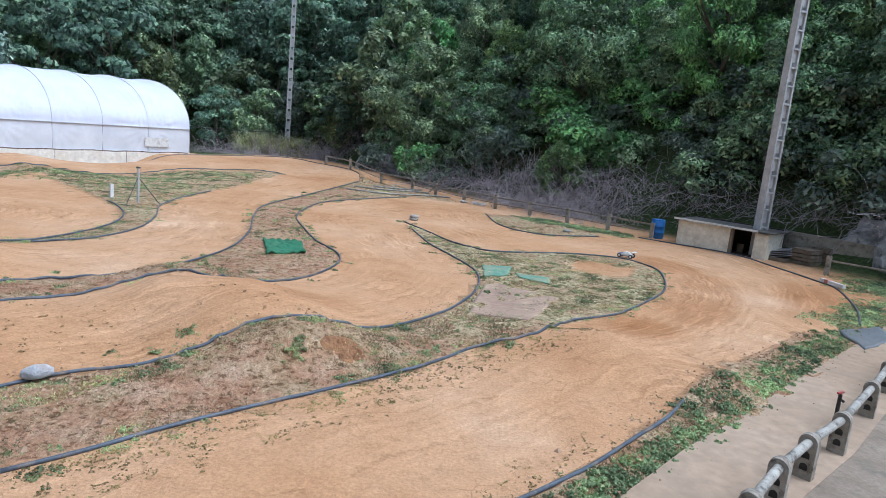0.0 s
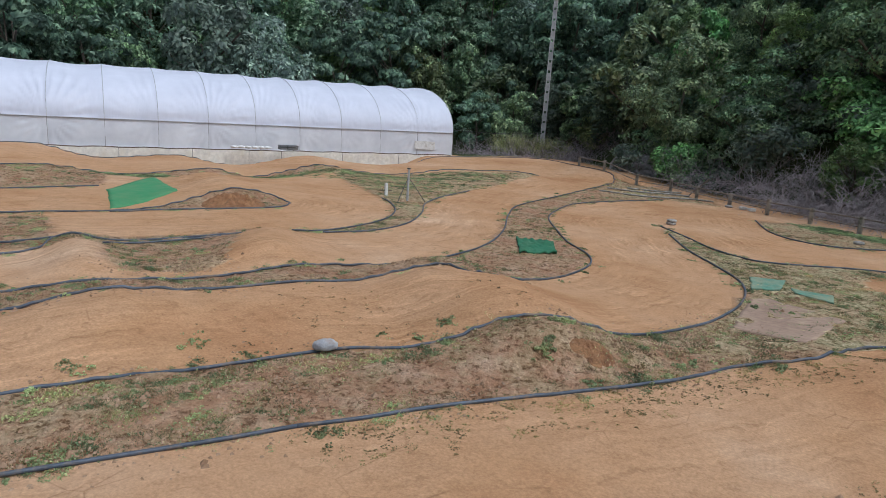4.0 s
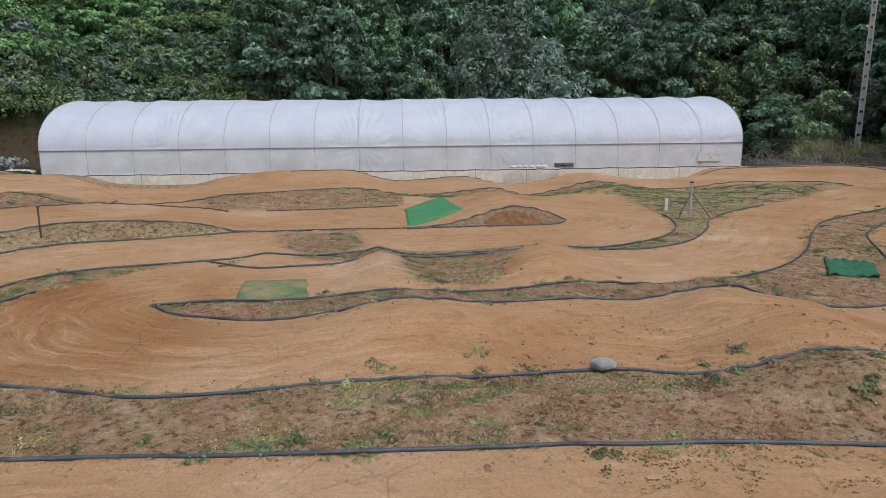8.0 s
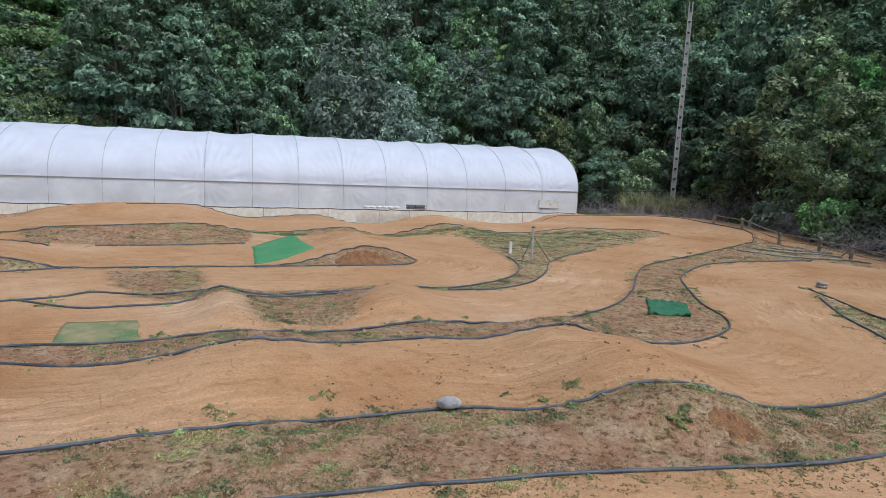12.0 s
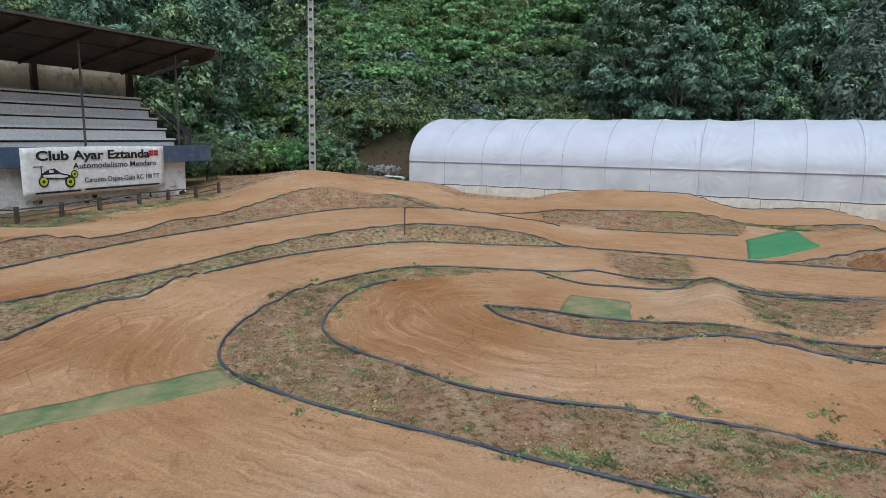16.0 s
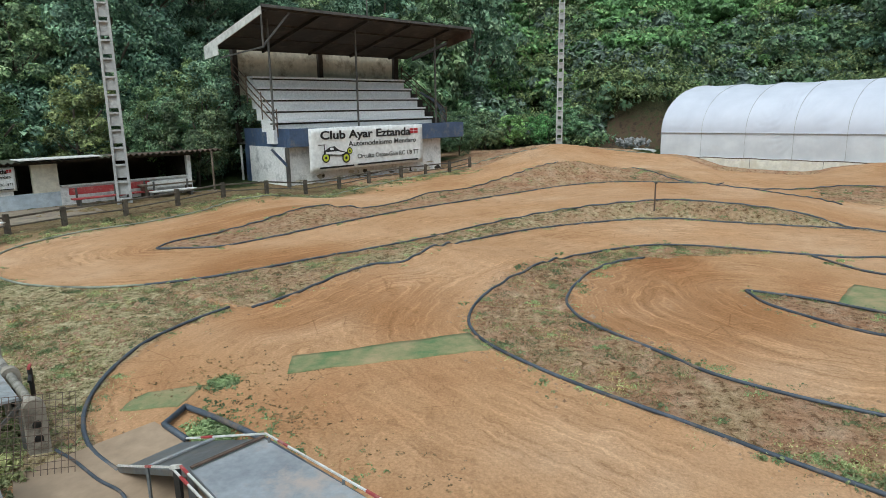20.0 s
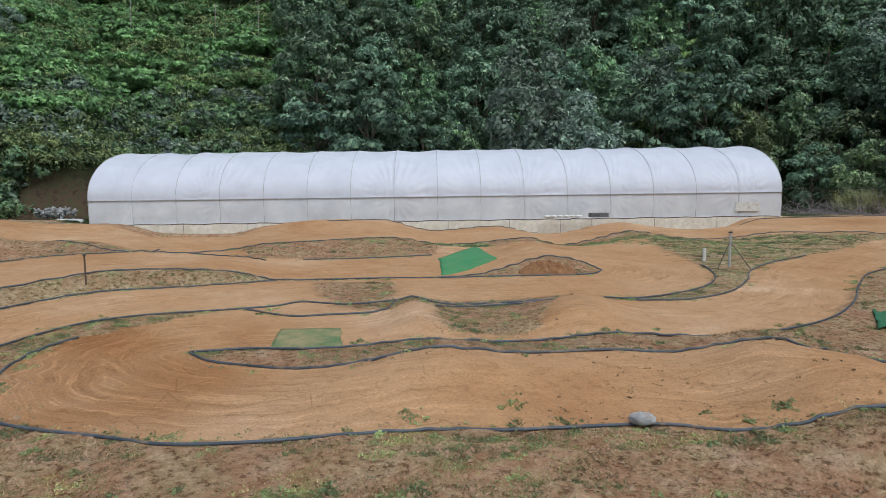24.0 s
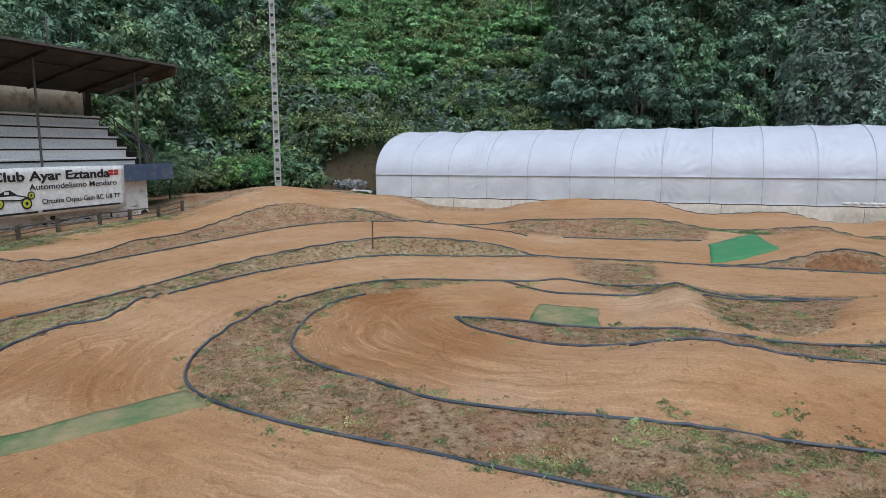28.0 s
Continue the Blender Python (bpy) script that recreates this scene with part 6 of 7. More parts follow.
for k, (x, y, yaw, wd, dp, h, mt, nm, lb) in enumerate(((10.85, 20.6, 40, 1.1, 0.8, 0.34, M_PLATE, "sheet_stack", "stack of grey metal sheets beside the shed"), (11.35, 20.2, 35, 0.7, 0.6, 0.46, M_WOOD, "wooden_crate", "weathered wooden crate beside the shed"), (12.0, 20.5, 45, 0.6, 0.5, 0.52, M_WOOD, "wooden_crate", "weathered wooden crate beside the shed"))):
    root = thing(nm, lb, "crate" if nm != "sheet_stack" else "metal sheets", pose(x, y, 0, 0, 0, yaw))
    if nm == "sheet_stack":
        for j in range(4):
            bm = box(-wd / 2, -dp / 2, 0.06 * j + 0.02, wd / 2, dp / 2, 0.06 * j + 0.035)
            bm.transform(pose(0.03 * j, 0.02 * j, 0, -14, 0, 3 * j) @ Matrix.Translation((0, 0, 0.12)))
            part("metal_sheet", bm, mt if j < 3 else M_PLATE, root)
        part("bearer", box(-wd / 2, -0.3, 0, wd / 2, 0.3, 0.12), M_WOOD, root)
    else:
        for j in range(4):
            for s in (-1, 1):
                part("side_board", box(-wd / 2, s * dp / 2 - 0.012, j * h / 4 + 0.01, wd / 2, s * dp / 2 + 0.012, (j + 1) * h / 4 - 0.01), mt, root)
                part("side_board", box(s * wd / 2 - 0.012, -dp / 2, j * h / 4 + 0.01, s * wd / 2 + 0.012, dp / 2, (j + 1) * h / 4 - 0.01), mt, root)
        for j in range(4):
            part("lid_board", box(-wd / 2 - 0.02, -dp / 2 + j * dp / 4 + 0.008, h, wd / 2 + 0.02, -dp / 2 + (j + 1) * dp / 4 - 0.008, h + 0.025), mt, root)
striped = thing("kerb_bar", "short red and white striped bar by the pipe", "barrier bar")
striped_bar((10.15, 17.2, 0.08), (10.3, 16.4, 0.08), striped, 0.09)

# pale pipes and fallen stakes at the far corner
for pts in ([(-4.4, 31.0, 0), (-3.0, 30.6, 0), (-1.6, 31.0, 0), (-0.8, 30.9, 0)], [(-4.5, 29.4, 0), (-2.6, 29.0, 0), (-0.7, 29.9, 0), (0.2, 29.8, 0)], [(-3.6, 31.8, 0), (-2.0, 31.6, 0), (-1.2, 32.0, 0)]):
    c = catmull([(x, y, ground_z(x, y) + 0.04) for x, y, _ in pts], 0.2)
    tagged(link_mesh("pale_pipe", tube(c, 0.035, 8), M_PIPE, True), "pale sun-bleached pipe lying on the ground", "pipe", "pale pipes")
tagged(link_mesh("stake", rod((-0.9, 31.2, 0), (-0.1, 31.5, 0.85), 0.03, seg=8), M_WOOD), "leaning pale wooden stake at the fence", "stake")

# ---- planting on the hillside ----
def leaf_material(name, a, b_, c, lo=0.65, hi=1.5):
    m, n, l, b = mat(name, 0.6)
    b.inputs["Specular IOR Level"].default_value = 0.3
    oi = n.new("ShaderNodeObjectInfo")
    geo = n.new("ShaderNodeNewGeometry")
    r = ramp_node(n, [(0.0, a), (0.55, b_), (1.0, c)])
    l.new(geo.outputs["Random Per Island"], r.inputs[0])
    hs = n.new("ShaderNodeHueSaturation")
    mr = n.new("ShaderNodeMapRange")
    mr.inputs["To Min"].default_value, mr.inputs["To Max"].default_value = lo, hi
    l.new(oi.outputs["Random"], mr.inputs["Value"])
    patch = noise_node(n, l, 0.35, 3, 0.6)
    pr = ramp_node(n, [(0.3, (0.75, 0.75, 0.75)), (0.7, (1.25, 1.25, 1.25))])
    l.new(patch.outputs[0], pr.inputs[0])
    l.new(mr.outputs[0], hs.inputs["Value"])
    hr = n.new("ShaderNodeMapRange")
    hr.inputs["To Min"].default_value, hr.inputs["To Max"].default_value = 0.465, 0.53
    wv = n.new("ShaderNodeMath")
    wv.operation = "FRACT"
    wk = n.new("ShaderNodeMath")
    wk.operation = "MULTIPLY"
    wk.inputs[1].default_value = 7.31
    l.new(oi.outputs["Random"], wk.inputs[0])
    l.new(wk.outputs[0], wv.inputs[0])
    l.new(wv.outputs[0], hr.inputs["Value"])
    l.new(hr.outputs[0], hs.inputs["Hue"])
    # random clump tone; its cool darks and warm lights also carry shading in colour
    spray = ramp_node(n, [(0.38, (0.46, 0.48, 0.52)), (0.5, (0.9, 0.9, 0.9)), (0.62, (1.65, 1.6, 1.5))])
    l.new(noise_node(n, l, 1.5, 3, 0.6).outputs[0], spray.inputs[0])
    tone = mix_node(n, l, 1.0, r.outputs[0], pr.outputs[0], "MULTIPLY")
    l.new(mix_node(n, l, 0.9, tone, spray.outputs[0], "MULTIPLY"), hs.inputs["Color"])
    l.new(hs.outputs[0], b.inputs["Base Color"])
    tr = n.new("ShaderNodeBsdfTranslucent")
    l.new(hs.outputs[0], tr.inputs["Color"])
    mx = n.new("ShaderNodeMixShader")
    mx.inputs[0].default_value = 0.16
    l.new(b.outputs[0], mx.inputs[1])
    l.new(tr.outputs[0], mx.inputs[2])
    l.new(mx.outputs[0], n["Material Output"].inputs["Surface"])
    return m


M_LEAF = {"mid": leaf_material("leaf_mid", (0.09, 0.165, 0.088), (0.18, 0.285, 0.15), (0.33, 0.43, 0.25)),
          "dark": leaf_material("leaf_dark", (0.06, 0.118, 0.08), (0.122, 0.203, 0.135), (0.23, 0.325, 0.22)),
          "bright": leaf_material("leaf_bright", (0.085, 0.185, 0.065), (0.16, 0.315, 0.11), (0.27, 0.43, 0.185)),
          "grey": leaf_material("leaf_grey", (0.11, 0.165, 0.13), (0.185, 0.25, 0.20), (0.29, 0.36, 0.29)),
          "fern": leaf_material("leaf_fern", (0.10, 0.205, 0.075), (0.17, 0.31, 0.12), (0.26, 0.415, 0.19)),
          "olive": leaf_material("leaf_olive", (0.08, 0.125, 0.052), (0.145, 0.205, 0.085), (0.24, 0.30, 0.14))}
M_BARK = worn("bark", (0.07, 0.055, 0.04), (0.15, 0.125, 0.10), 3.0, 0.95, bump=0.6)


def leaf_cloud(seed, n, rx, rz, leaf, lumps, flat=0.75, droop=0.0):
    """Single pointed leaves on the outside of many lumps that fill an uneven crown."""
    g = np.random.default_rng(seed)
    d = g.normal(size=(lumps, 3))
    d /= np.linalg.norm(d, axis=1)[:, None]
    c = d * (g.uniform(0.25, 1.0, (lumps, 1)) ** 0.4) * np.array((rx, rx, rz)) * g.uniform(0.72, 1.1, (lumps, 1))
    r = g.uniform(0.12, 0.30, lumps) * rx
    k = g.choice(lumps, n, p=r ** 2 / (r ** 2).sum())
    o = g.normal(size=(n, 3)) + d[k] * 0.55
    o[:, 2] = o[:, 2] * 0.85 + 0.5
    o /= np.linalg.norm(o, axis=1)[:, None]
    p = c[k] + o * (r[k] * np.where(g.random(n) < 0.16, g.uniform(1.0, 1.38, n), g.uniform(0.78, 1.06, n)))[:, None] * np.array((1, 1, flat))
    p[:, 2] -= droop * (p[:, 0] ** 2 + p[:, 1] ** 2) / rx
    nrm = o * 0.9 + g.normal(0, 0.36, (n, 3)) + np.array((0, 0, 0.3))
    nrm /= np.linalg.norm(nrm, axis=1)[:, None]
    t = np.cross(nrm, g.normal(size=(n, 3)))
    t /= np.linalg.norm(t, axis=1)[:, None] + 1e-9
    u = np.cross(nrm, t)
    s = leaf * g.uniform(0.5, 1.25, n)[:, None]
    return np.stack((p - t * s * 0.6 - u * s * 0.5, p - t * s * 0.6 + u * s * 0.5, p + t * s), 1).reshape(-1, 3)


def leaves(name, v, material):
    me = bpy.data.meshes.new(name)
    me.vertices.add(len(v))
    me.vertices.foreach_set("co", np.ascontiguousarray(v, dtype=np.float32).ravel())
    me.loops.add(len(v))
    me.polygons.add(len(v) // 3)
    me.loops.foreach_set("vertex_index", np.arange(len(v), dtype=np.int32))
    me.polygons.foreach_set("loop_start", np.arange(0, len(v), 3, dtype=np.int32))
    me.update(calc_edges=True)
    me.materials.append(material)
    return me


def trunk_mesh(seed, h, r, limbs=6):
    g = random.Random(seed)
    top = (g.uniform(-.4, .4), g.uniform(-.4, .4), h * 1.25)
    path = catmull([(0, 0, -0.8), (g.uniform(-.1, .1), g.uniform(-.1, .1), h * 0.4), (g.uniform(-.3, .3), g.uniform(-.3, .3), h * 0.85), top], 0.5)
    bm = bmesh.new()
    n = len(path)
    for k in range(n - 1):
        a, b = r * (1 - 0.8 * k / n), r * (1 - 0.8 * (k + 1) / n)
        bmesh.ops.create_cone(bm, cap_ends=False, segments=7, radius1=a, radius2=b, depth=(path[k + 1] - path[k]).length * 1.05,
                              matrix=Matrix.Translation((path[k] + path[k + 1]) / 2) @ (path[k + 1] - path[k]).to_track_quat("Z", "Y").to_matrix().to_4x4())
    for k in range(limbs):
        a = k * 2.4 + g.uniform(0, 1)
        z = h * g.uniform(0.4, 0.9)
        le = g.uniform(1.2, 2.2)
        tube(catmull([(0, 0, z), (math.cos(a) * le * 0.5, math.sin(a) * le * 0.5, z + 0.6), (math.cos(a) * le, math.sin(a) * le, z + 1.3)], 0.6), r * 0.3, 5, bm)
    me = bpy.data.meshes.new("trunk")
    bm.to_mesh(me)
    bm.free()
    me.materials.append(M_BARK)
    return me


KINDS = {  # leaf colour, crown radius, half height, trunk, leaf size, lumps, flatness
    "broadleaf": ("mid", 2.5, 2.9, 3.6, 0.20, 64, 0.75, "mid green broadleaf tree on the wooded slope"),
    "dark": ("dark", 2.7, 3.2, 3.8, 0.20, 70, 0.7, "dark green dense tree on the wooded slope"),
    "spray": ("dark", 3.0, 3.4, 4.0, 0.22, 74, 0.36, "tree with dark layered sprays of foliage"),
    "bright": ("bright", 2.2, 2.6, 3.0, 0.17, 58, 0.8, "bright green leafy tree on the slope"),
    "willow": ("grey", 2.4, 3.4, 3.8, 0.17, 90, 0.95, "grey-green feathery tree on the slope"),
    "olive": ("olive", 2.2, 2.8, 3.4, 0.19, 64, 0.8, "yellowish green tree on the slope")}
STOCK, NEAR = {}, {}
for kk, (col, rx, rz, h, lf, lumps, flat, lab) in KINDS.items():
    STOCK[kk] = [(leaves("crown", leaf_cloud(100 + 17 * v + len(kk), 5200, rx * (0.9 + 0.1 * v), rz, lf, lumps, flat, 0.05), M_LEAF[col]), trunk_mesh(v + len(kk), h, 0.15), h, lab) for v in range(3)]
    NEAR[kk] = [(leaves("crown", leaf_cloud(700 + 17 * v + len(kk), 12500, rx * (0.9 + 0.1 * v), rz, lf * 0.54, int(lumps * 1.3), flat, 0.05), M_LEAF[col]), STOCK[kk][v][1], h, lab) for v in range(2)]


def plant(kind, x, y, sc, g, stretch=1.0, dz=0.0):
    crown, trunk, h, lab = NEAR[kind][int(g.integers(0, 2))] if math.hypot(x, y) < 41 else STOCK[kind][int(g.integers(0, 3))]
    t = thing("tree", lab, "tree", pose(x, y, ground_z(x, y) + dz, 0, 0, g.uniform(0, 360)) @ Matrix.Diagonal((sc, sc, sc * stretch, 1)), "trees on the slope")
    c = new("crown", crown)
    c.location, c.parent = (0, 0, h), t
    new("trunk", trunk).parent = t


g = np.random.default_rng(11)
# trees that can be told apart: kind, bearing, distance, scale
taken = []
for kind, az, dist, sc, stt in (("bright", -20.8, 30, 1.0, 1.35), ("bright", -9.5, 29.5, 0.55, 1.0), ("bright", -27, 30, 0.7, 1.0), ("spray", 55.5, 52, 1.35, 1.15), ("spray", 59.5, 54, 1.1, 1.0), ("willow", 41.8, 51.5, 1.5, 1.15), ("willow", 37.8, 51, 1.15, 1.1),
                                ("olive", 116.5, 31, 0.85, 1.0), ("olive", 112.5, 33, 0.8, 0.9), ("broadleaf", 110, 35, 0.85, 1.0), ("olive", 24.5, 55, 0.9, 1.3), ("olive", 2.5, 44, 0.7, 1.3), ("willow", -3.0, 34, 0.55, 0.9),
                                ("bright", 78, 56, 0.4, 0.7), ("bright", 83.5, 55, 0.5, 0.8), ("bright", 90, 46, 0.5, 0.9), ("bright", 87.5, 48, 0.5, 0.9), ("broadleaf", 85.3, 48, 0.5, 0.9), ("bright", 80.5, 53, 0.5, 0.8), ("bright", 75.5, 54, 0.6, 0.8), ("broadleaf", 72.5, 57, 0.5, 0.8), ("bright", 69.5, 61, 0.45, 0.7), ("broadleaf", 92.2, 45, 0.5, 0.8), ("spray", 66.5, 64, 0.5, 0.9), ("bright", 88, 57, 0.5, 0.8), ("willow", 91, 55, 0.6, 0.9), ("willow", 82, 62, 0.55, 0.8), ("broadleaf", 74.5, 58, 0.4, 0.7), ("spray", 27.5, 57, 1.2, 1.2), ("spray", 31.5, 56, 1.1, 1.3),
                                ("dark", 19.5, 51, 0.7, 1.0), ("broadleaf", 16.6, 50, 0.75, 1.0), ("willow", 13.6, 50, 0.8, 1.0), ("broadleaf", 11, 48.5, 0.75, 1.0), ("broadleaf", 8.6, 46.5, 0.75, 1.0), ("willow", 6.4, 45, 0.7, 1.0), ("broadleaf", 4.0, 43.5, 0.7, 1.0), ("olive", 9.8, 46, 0.45, 1.0), ("broadleaf", 18, 54, 1.0, 1.1), ("dark", 14.8, 54, 1.0, 1.1)):
    plant(kind, *spot(az, dist), sc, g, stt)
    if sc >= 1:
        taken.append(spot(az, dist - 1.0))
for x, y, kind, sc in ((-2.3, 2.6, "broadleaf", 0.62), (-3.4, 4.2, "broadleaf", 0.7), (-5.6, 5.0, "olive", 0.8), (-8.6, 5.4, "olive", 0.75), (-0.9, 4.6, "dark", 0.8), (-12.5, 5.0, "dark", 0.85), (-15.5, 5.0, "broadleaf", 0.8), (11.8, 3.6, "broadleaf", 0.55), (13.2, 2.4, "broadleaf", 0.45)):
    plant(kind, *st(x, y), sc, g, 1.0, -0.3)
tries = 0
while len(taken) < 270 and tries < 60000:
    tries += 1
    az, dist = g.uniform(-46, 138), g.uniform(26, 92)
    x, y = spot(az, dist)
    d = float(slope_in(np.array(x), np.array(y)))
    if d < 1.6 or d > 26 or (hill(np.array(x), np.array(y)) - 1.0) / dist > 0.27:
        continue
    if 61 < az < 86 and d < 22 - 2 * g.random():
        continue
    if 86 <= az < 92 and d < 9:
        continue
    if (az > 91 and d < 2.6) or (-40 < az < -4 and d < 4.2):
        continue
    if any((x - a) ** 2 + (y - b) ** 2 < 2.9 ** 2 for a, b in taken):
        continue
    taken.append((x, y))
    kind = g.choice(["broadleaf", "dark", "spray", "olive", "willow", "bright"], p=[0.18, 0.62, 0.14, 0.0, 0.02, 0.04] if az > 91 else [0.36, 0.34, 0.12, 0.05, 0.06, 0.07] if dist > 41 else [0.42, 0.12, 0.04, 0.14, 0.10, 0.18])
    plant(str(kind), x, y, g.uniform(0.75, 1.2), g, g.uniform(0.9, 1.25), -0.6)


def scatter(seed, count, test, templates, sc=(0.8, 1.7), sink=0.35, region=(-46, 138, 24, 92)):
    g = np.random.default_rng(seed)
    P = []
    while len(P) < count:
        az, dist = g.uniform(*region[:2], 4000), g.uniform(*region[2:], 4000)
        x, y = -np.sin(np.radians(az)) * dist, np.cos(np.radians(az)) * dist
        d = slope_in(x, y)
        ok = test(az, dist, d) & ((hill(x, y) - 1) / dist < 0.29)
        P += list(zip(x[ok], y[ok]))
    P = np.array(P[:count])
    Z = height(P[:, 0], P[:, 1])
    out = []
    for (x, y), z in zip(P, Z):
        a, s = g.uniform(0, 6.28), g.uniform(*sc)
        v = templates[int(g.integers(0, len(templates)))] * s
        ca, sa = math.cos(a), math.sin(a)
        out.append(np.column_stack((v[:, 0] * ca - v[:, 1] * sa + x, v[:, 0] * sa + v[:, 1] * ca + y, v[:, 2] + z + sink * s)))
    return np.concatenate(out)


FERN = [leaf_cloud(340 + k, 800, 1.9, 0.28, 0.17, 26, 0.5) for k in range(4)]
SMALL = [leaf_cloud(380 + k, 1700, 1.5, 0.75, 0.088, 26, 0.75) for k in range(4)]
CREEP = [leaf_cloud(320 + k, 800, 2.0, 0.28, 0.10, 60, 0.6) for k in range(4)]
BUSH = [leaf_cloud(300 + k, 780, 1.6, 0.62, 0.16, 22, 0.75) for k in range(6)]
for mt, seed, cnt, test in (("mid", 21, 200, lambda a, r, d: (d > 0.3) & (d < 24) & (r >= 40) & ((a < 62) | (a > 92))), ("dark", 22, 200, lambda a, r, d: (d > 0.3) & (d < 24) & (r >= 40) & ((a < 62) | (a > 92))),
                            ("mid", 121, 170, lambda a, r, d: (d > np.where((a < 0) & (a > -31), 2.4, 0.5)) & (r < 40) & (a < 60)), ("dark", 125, 90, lambda a, r, d: (d > 0.5) & (r < 40) & (a > 91)), ("grey", 122, 100, lambda a, r, d: (d > np.where((a < 0) & (a > -31), 2.4, 0.5)) & (r < 40) & (a < 60)), ("bright", 123, 60, lambda a, r, d: (d > np.where((a < 0) & (a > -31), 2.6, 0.8)) & (r < 40) & (a < 60)),
                            ("mid", 23, 190, lambda a, r, d: (d > np.where((a > 74) & (a < 83), 3.5, 0.3)) & (a > 60) & (a < 94) & (d < 9)), ("bright", 27, 60, lambda a, r, d: (d > np.where((a > 74) & (a < 83), 3.5, 0.3)) & (a > 66) & (a < 94) & (d < 11)),
                            ("fern", 24, 620, lambda a, r, d: (d > np.where(a > 75, 7.0, 10.5)) & (a > 60) & (a < 92)), ("olive", 25, 520, lambda a, r, d: (d > np.where((a > 74) & (a < 83), 3.5, 0.3)) & (a > 58) & (a < 94)), ("grey", 26, 150, lambda a, r, d: (d > np.where((a > 74) & (a < 83), 3.0, 0.8)) & (a > 56) & (a < 94) & (d < 10))):
    tagged(new("undergrowth", leaves("undergrowth", scatter(seed, cnt, test, SMALL if seed > 100 else FERN if mt == "fern" else CREEP if seed == 25 else BUSH), M_LEAF[mt])), "dense bramble and ivy undergrowth on the slope", "undergrowth", kind="stuff")

# thin bare stems among the bushes of the open slope
M_TWIG = worn("grey_twigs", (0.21, 0.18, 0.18), (0.42, 0.37, 0.385), 3.0, 0.95, bump=0.1)
for az, dist, h in ((64.5, 66, 6), (67.8, 68, 5), (74, 69, 6), (79.2, 66, 5), (88.5, 60, 6.5), (62.2, 66, 7)):
    x, y = spot(az, dist)
    z = ground_z(x, y)
    tagged(link_mesh("bare_stem", tube(catmull([(x, y, z - 0.3), (x + 0.35, y, z + h * 0.5), (x - 0.1, y + 0.3, z + h)], 0.8), 0.035, 6), M_TWIG), "thin bare grey tree stem on the slope", "tree stem", "bare stems")


# tangle of dead stems at the foot of the slope
def tangle(seed, spots, reach, per, high):
    g = np.random.default_rng(seed)
    V, Fc = [], []
    for (x, y) in spots:
        z = ground_z(x, y)
        for _ in range(per):
            p = np.array((x + g.normal(0, 0.7), y + g.normal(0, 0.7), z - 0.1))
            d = np.array((g.normal(0, 0.7), g.normal(0, 0.7), g.uniform(0.6, 1.2)))
            r = g.uniform(0.005, 0.011)
            prev = None
            for k in range(9):
                ring = []
                for a in (0, 2.1, 4.2):
                    ring.append(len(V))
                    V.append(p + r * np.array((math.cos(a), math.sin(a), 0.5 * math.sin(a))))
                if prev:
                    for i in range(3):
                        Fc.append((prev[i], prev[(i + 1) % 3], ring[(i + 1) % 3], ring[i]))
                prev = ring
                d = d + g.normal(0, 0.34, 3) - np.array((0, 0, 0.2))
                p = p + d / (np.linalg.norm(d) + 1e-6) * reach * high / 8
    return V, Fc


g = np.random.default_rng(77)
spots = []
while len(spots) < 70:
    az, dist = g.uniform(-40, 6), g.uniform(22, 40)
    x, y = spot(az, dist)
    d = float(slope_in(np.array(x), np.array(y)))
    if (1.9 if az < -22 else 0.6 if az < -13 else -1.0) < d < 2.6 and (az < -6 or g.random() < 0.35):
        spots.append((x, y))
for _ in range(26):
    spots.append(spot(g.uniform(6, 20.5), g.uniform(43.5, 47)))
V, Fc = tangle(5, spots, 2.2, 52, 1.0)
tagged(new("dead_brush", mesh_of("dead_brush", V, Fc, M_TWIG)), "tangle of dead grey bramble stems below the trees", "brush", kind="stuff")

# rock showing at the foot of the slope
M_ROCK = worn("grey_limestone", (0.20, 0.20, 0.21), (0.50, 0.50, 0.51), 1.6, 0.9, bump=0.9, dirt=(0.07, 0.07, 0.06))
for az, dist, sx, sz in ((-30.6, 25.6, 0.7, 0.75), (-32.2, 25.0, 0.9, 0.95), (-34.0, 24.3, 1.1, 1.15), (-36.5, 23.6, 1.2, 1.2), (6.4, 39.6, 1.0, 0.8), (4.9, 38.9, 1.3, 0.9), (3.0, 37.9, 1.2, 0.85), (-8.4, 31.6, 0.5, 0.5)):
    x, y = spot(az, dist)
    bm = bmesh.new()
    bmesh.ops.create_icosphere(bm, subdivisions=4, radius=1)
    for v in bm.verts:
        q = v.co * 1.0
        v.co = Vector((q.x * sx, q.y * sx * 0.7, q.z * sz)) * (1 + 0.35 * noise.noise(q * 1.3 + Vector((az, 0, 0))) + 0.22 * abs(noise.noise(q * 3.1 + Vector((az, 2, 0)))) + 0.08 * noise.noise(q * 8))
    bm.transform(pose(x, y, 0.35 if az < -20 else 0.45, 0, 0, az))
    tagged(link_mesh("rock_outcrop", bm, M_ROCK), "rough grey limestone outcrop below the trees", "rock", "rock outcrops")
g = np.random.default_rng(8)
V, Fc = [], []
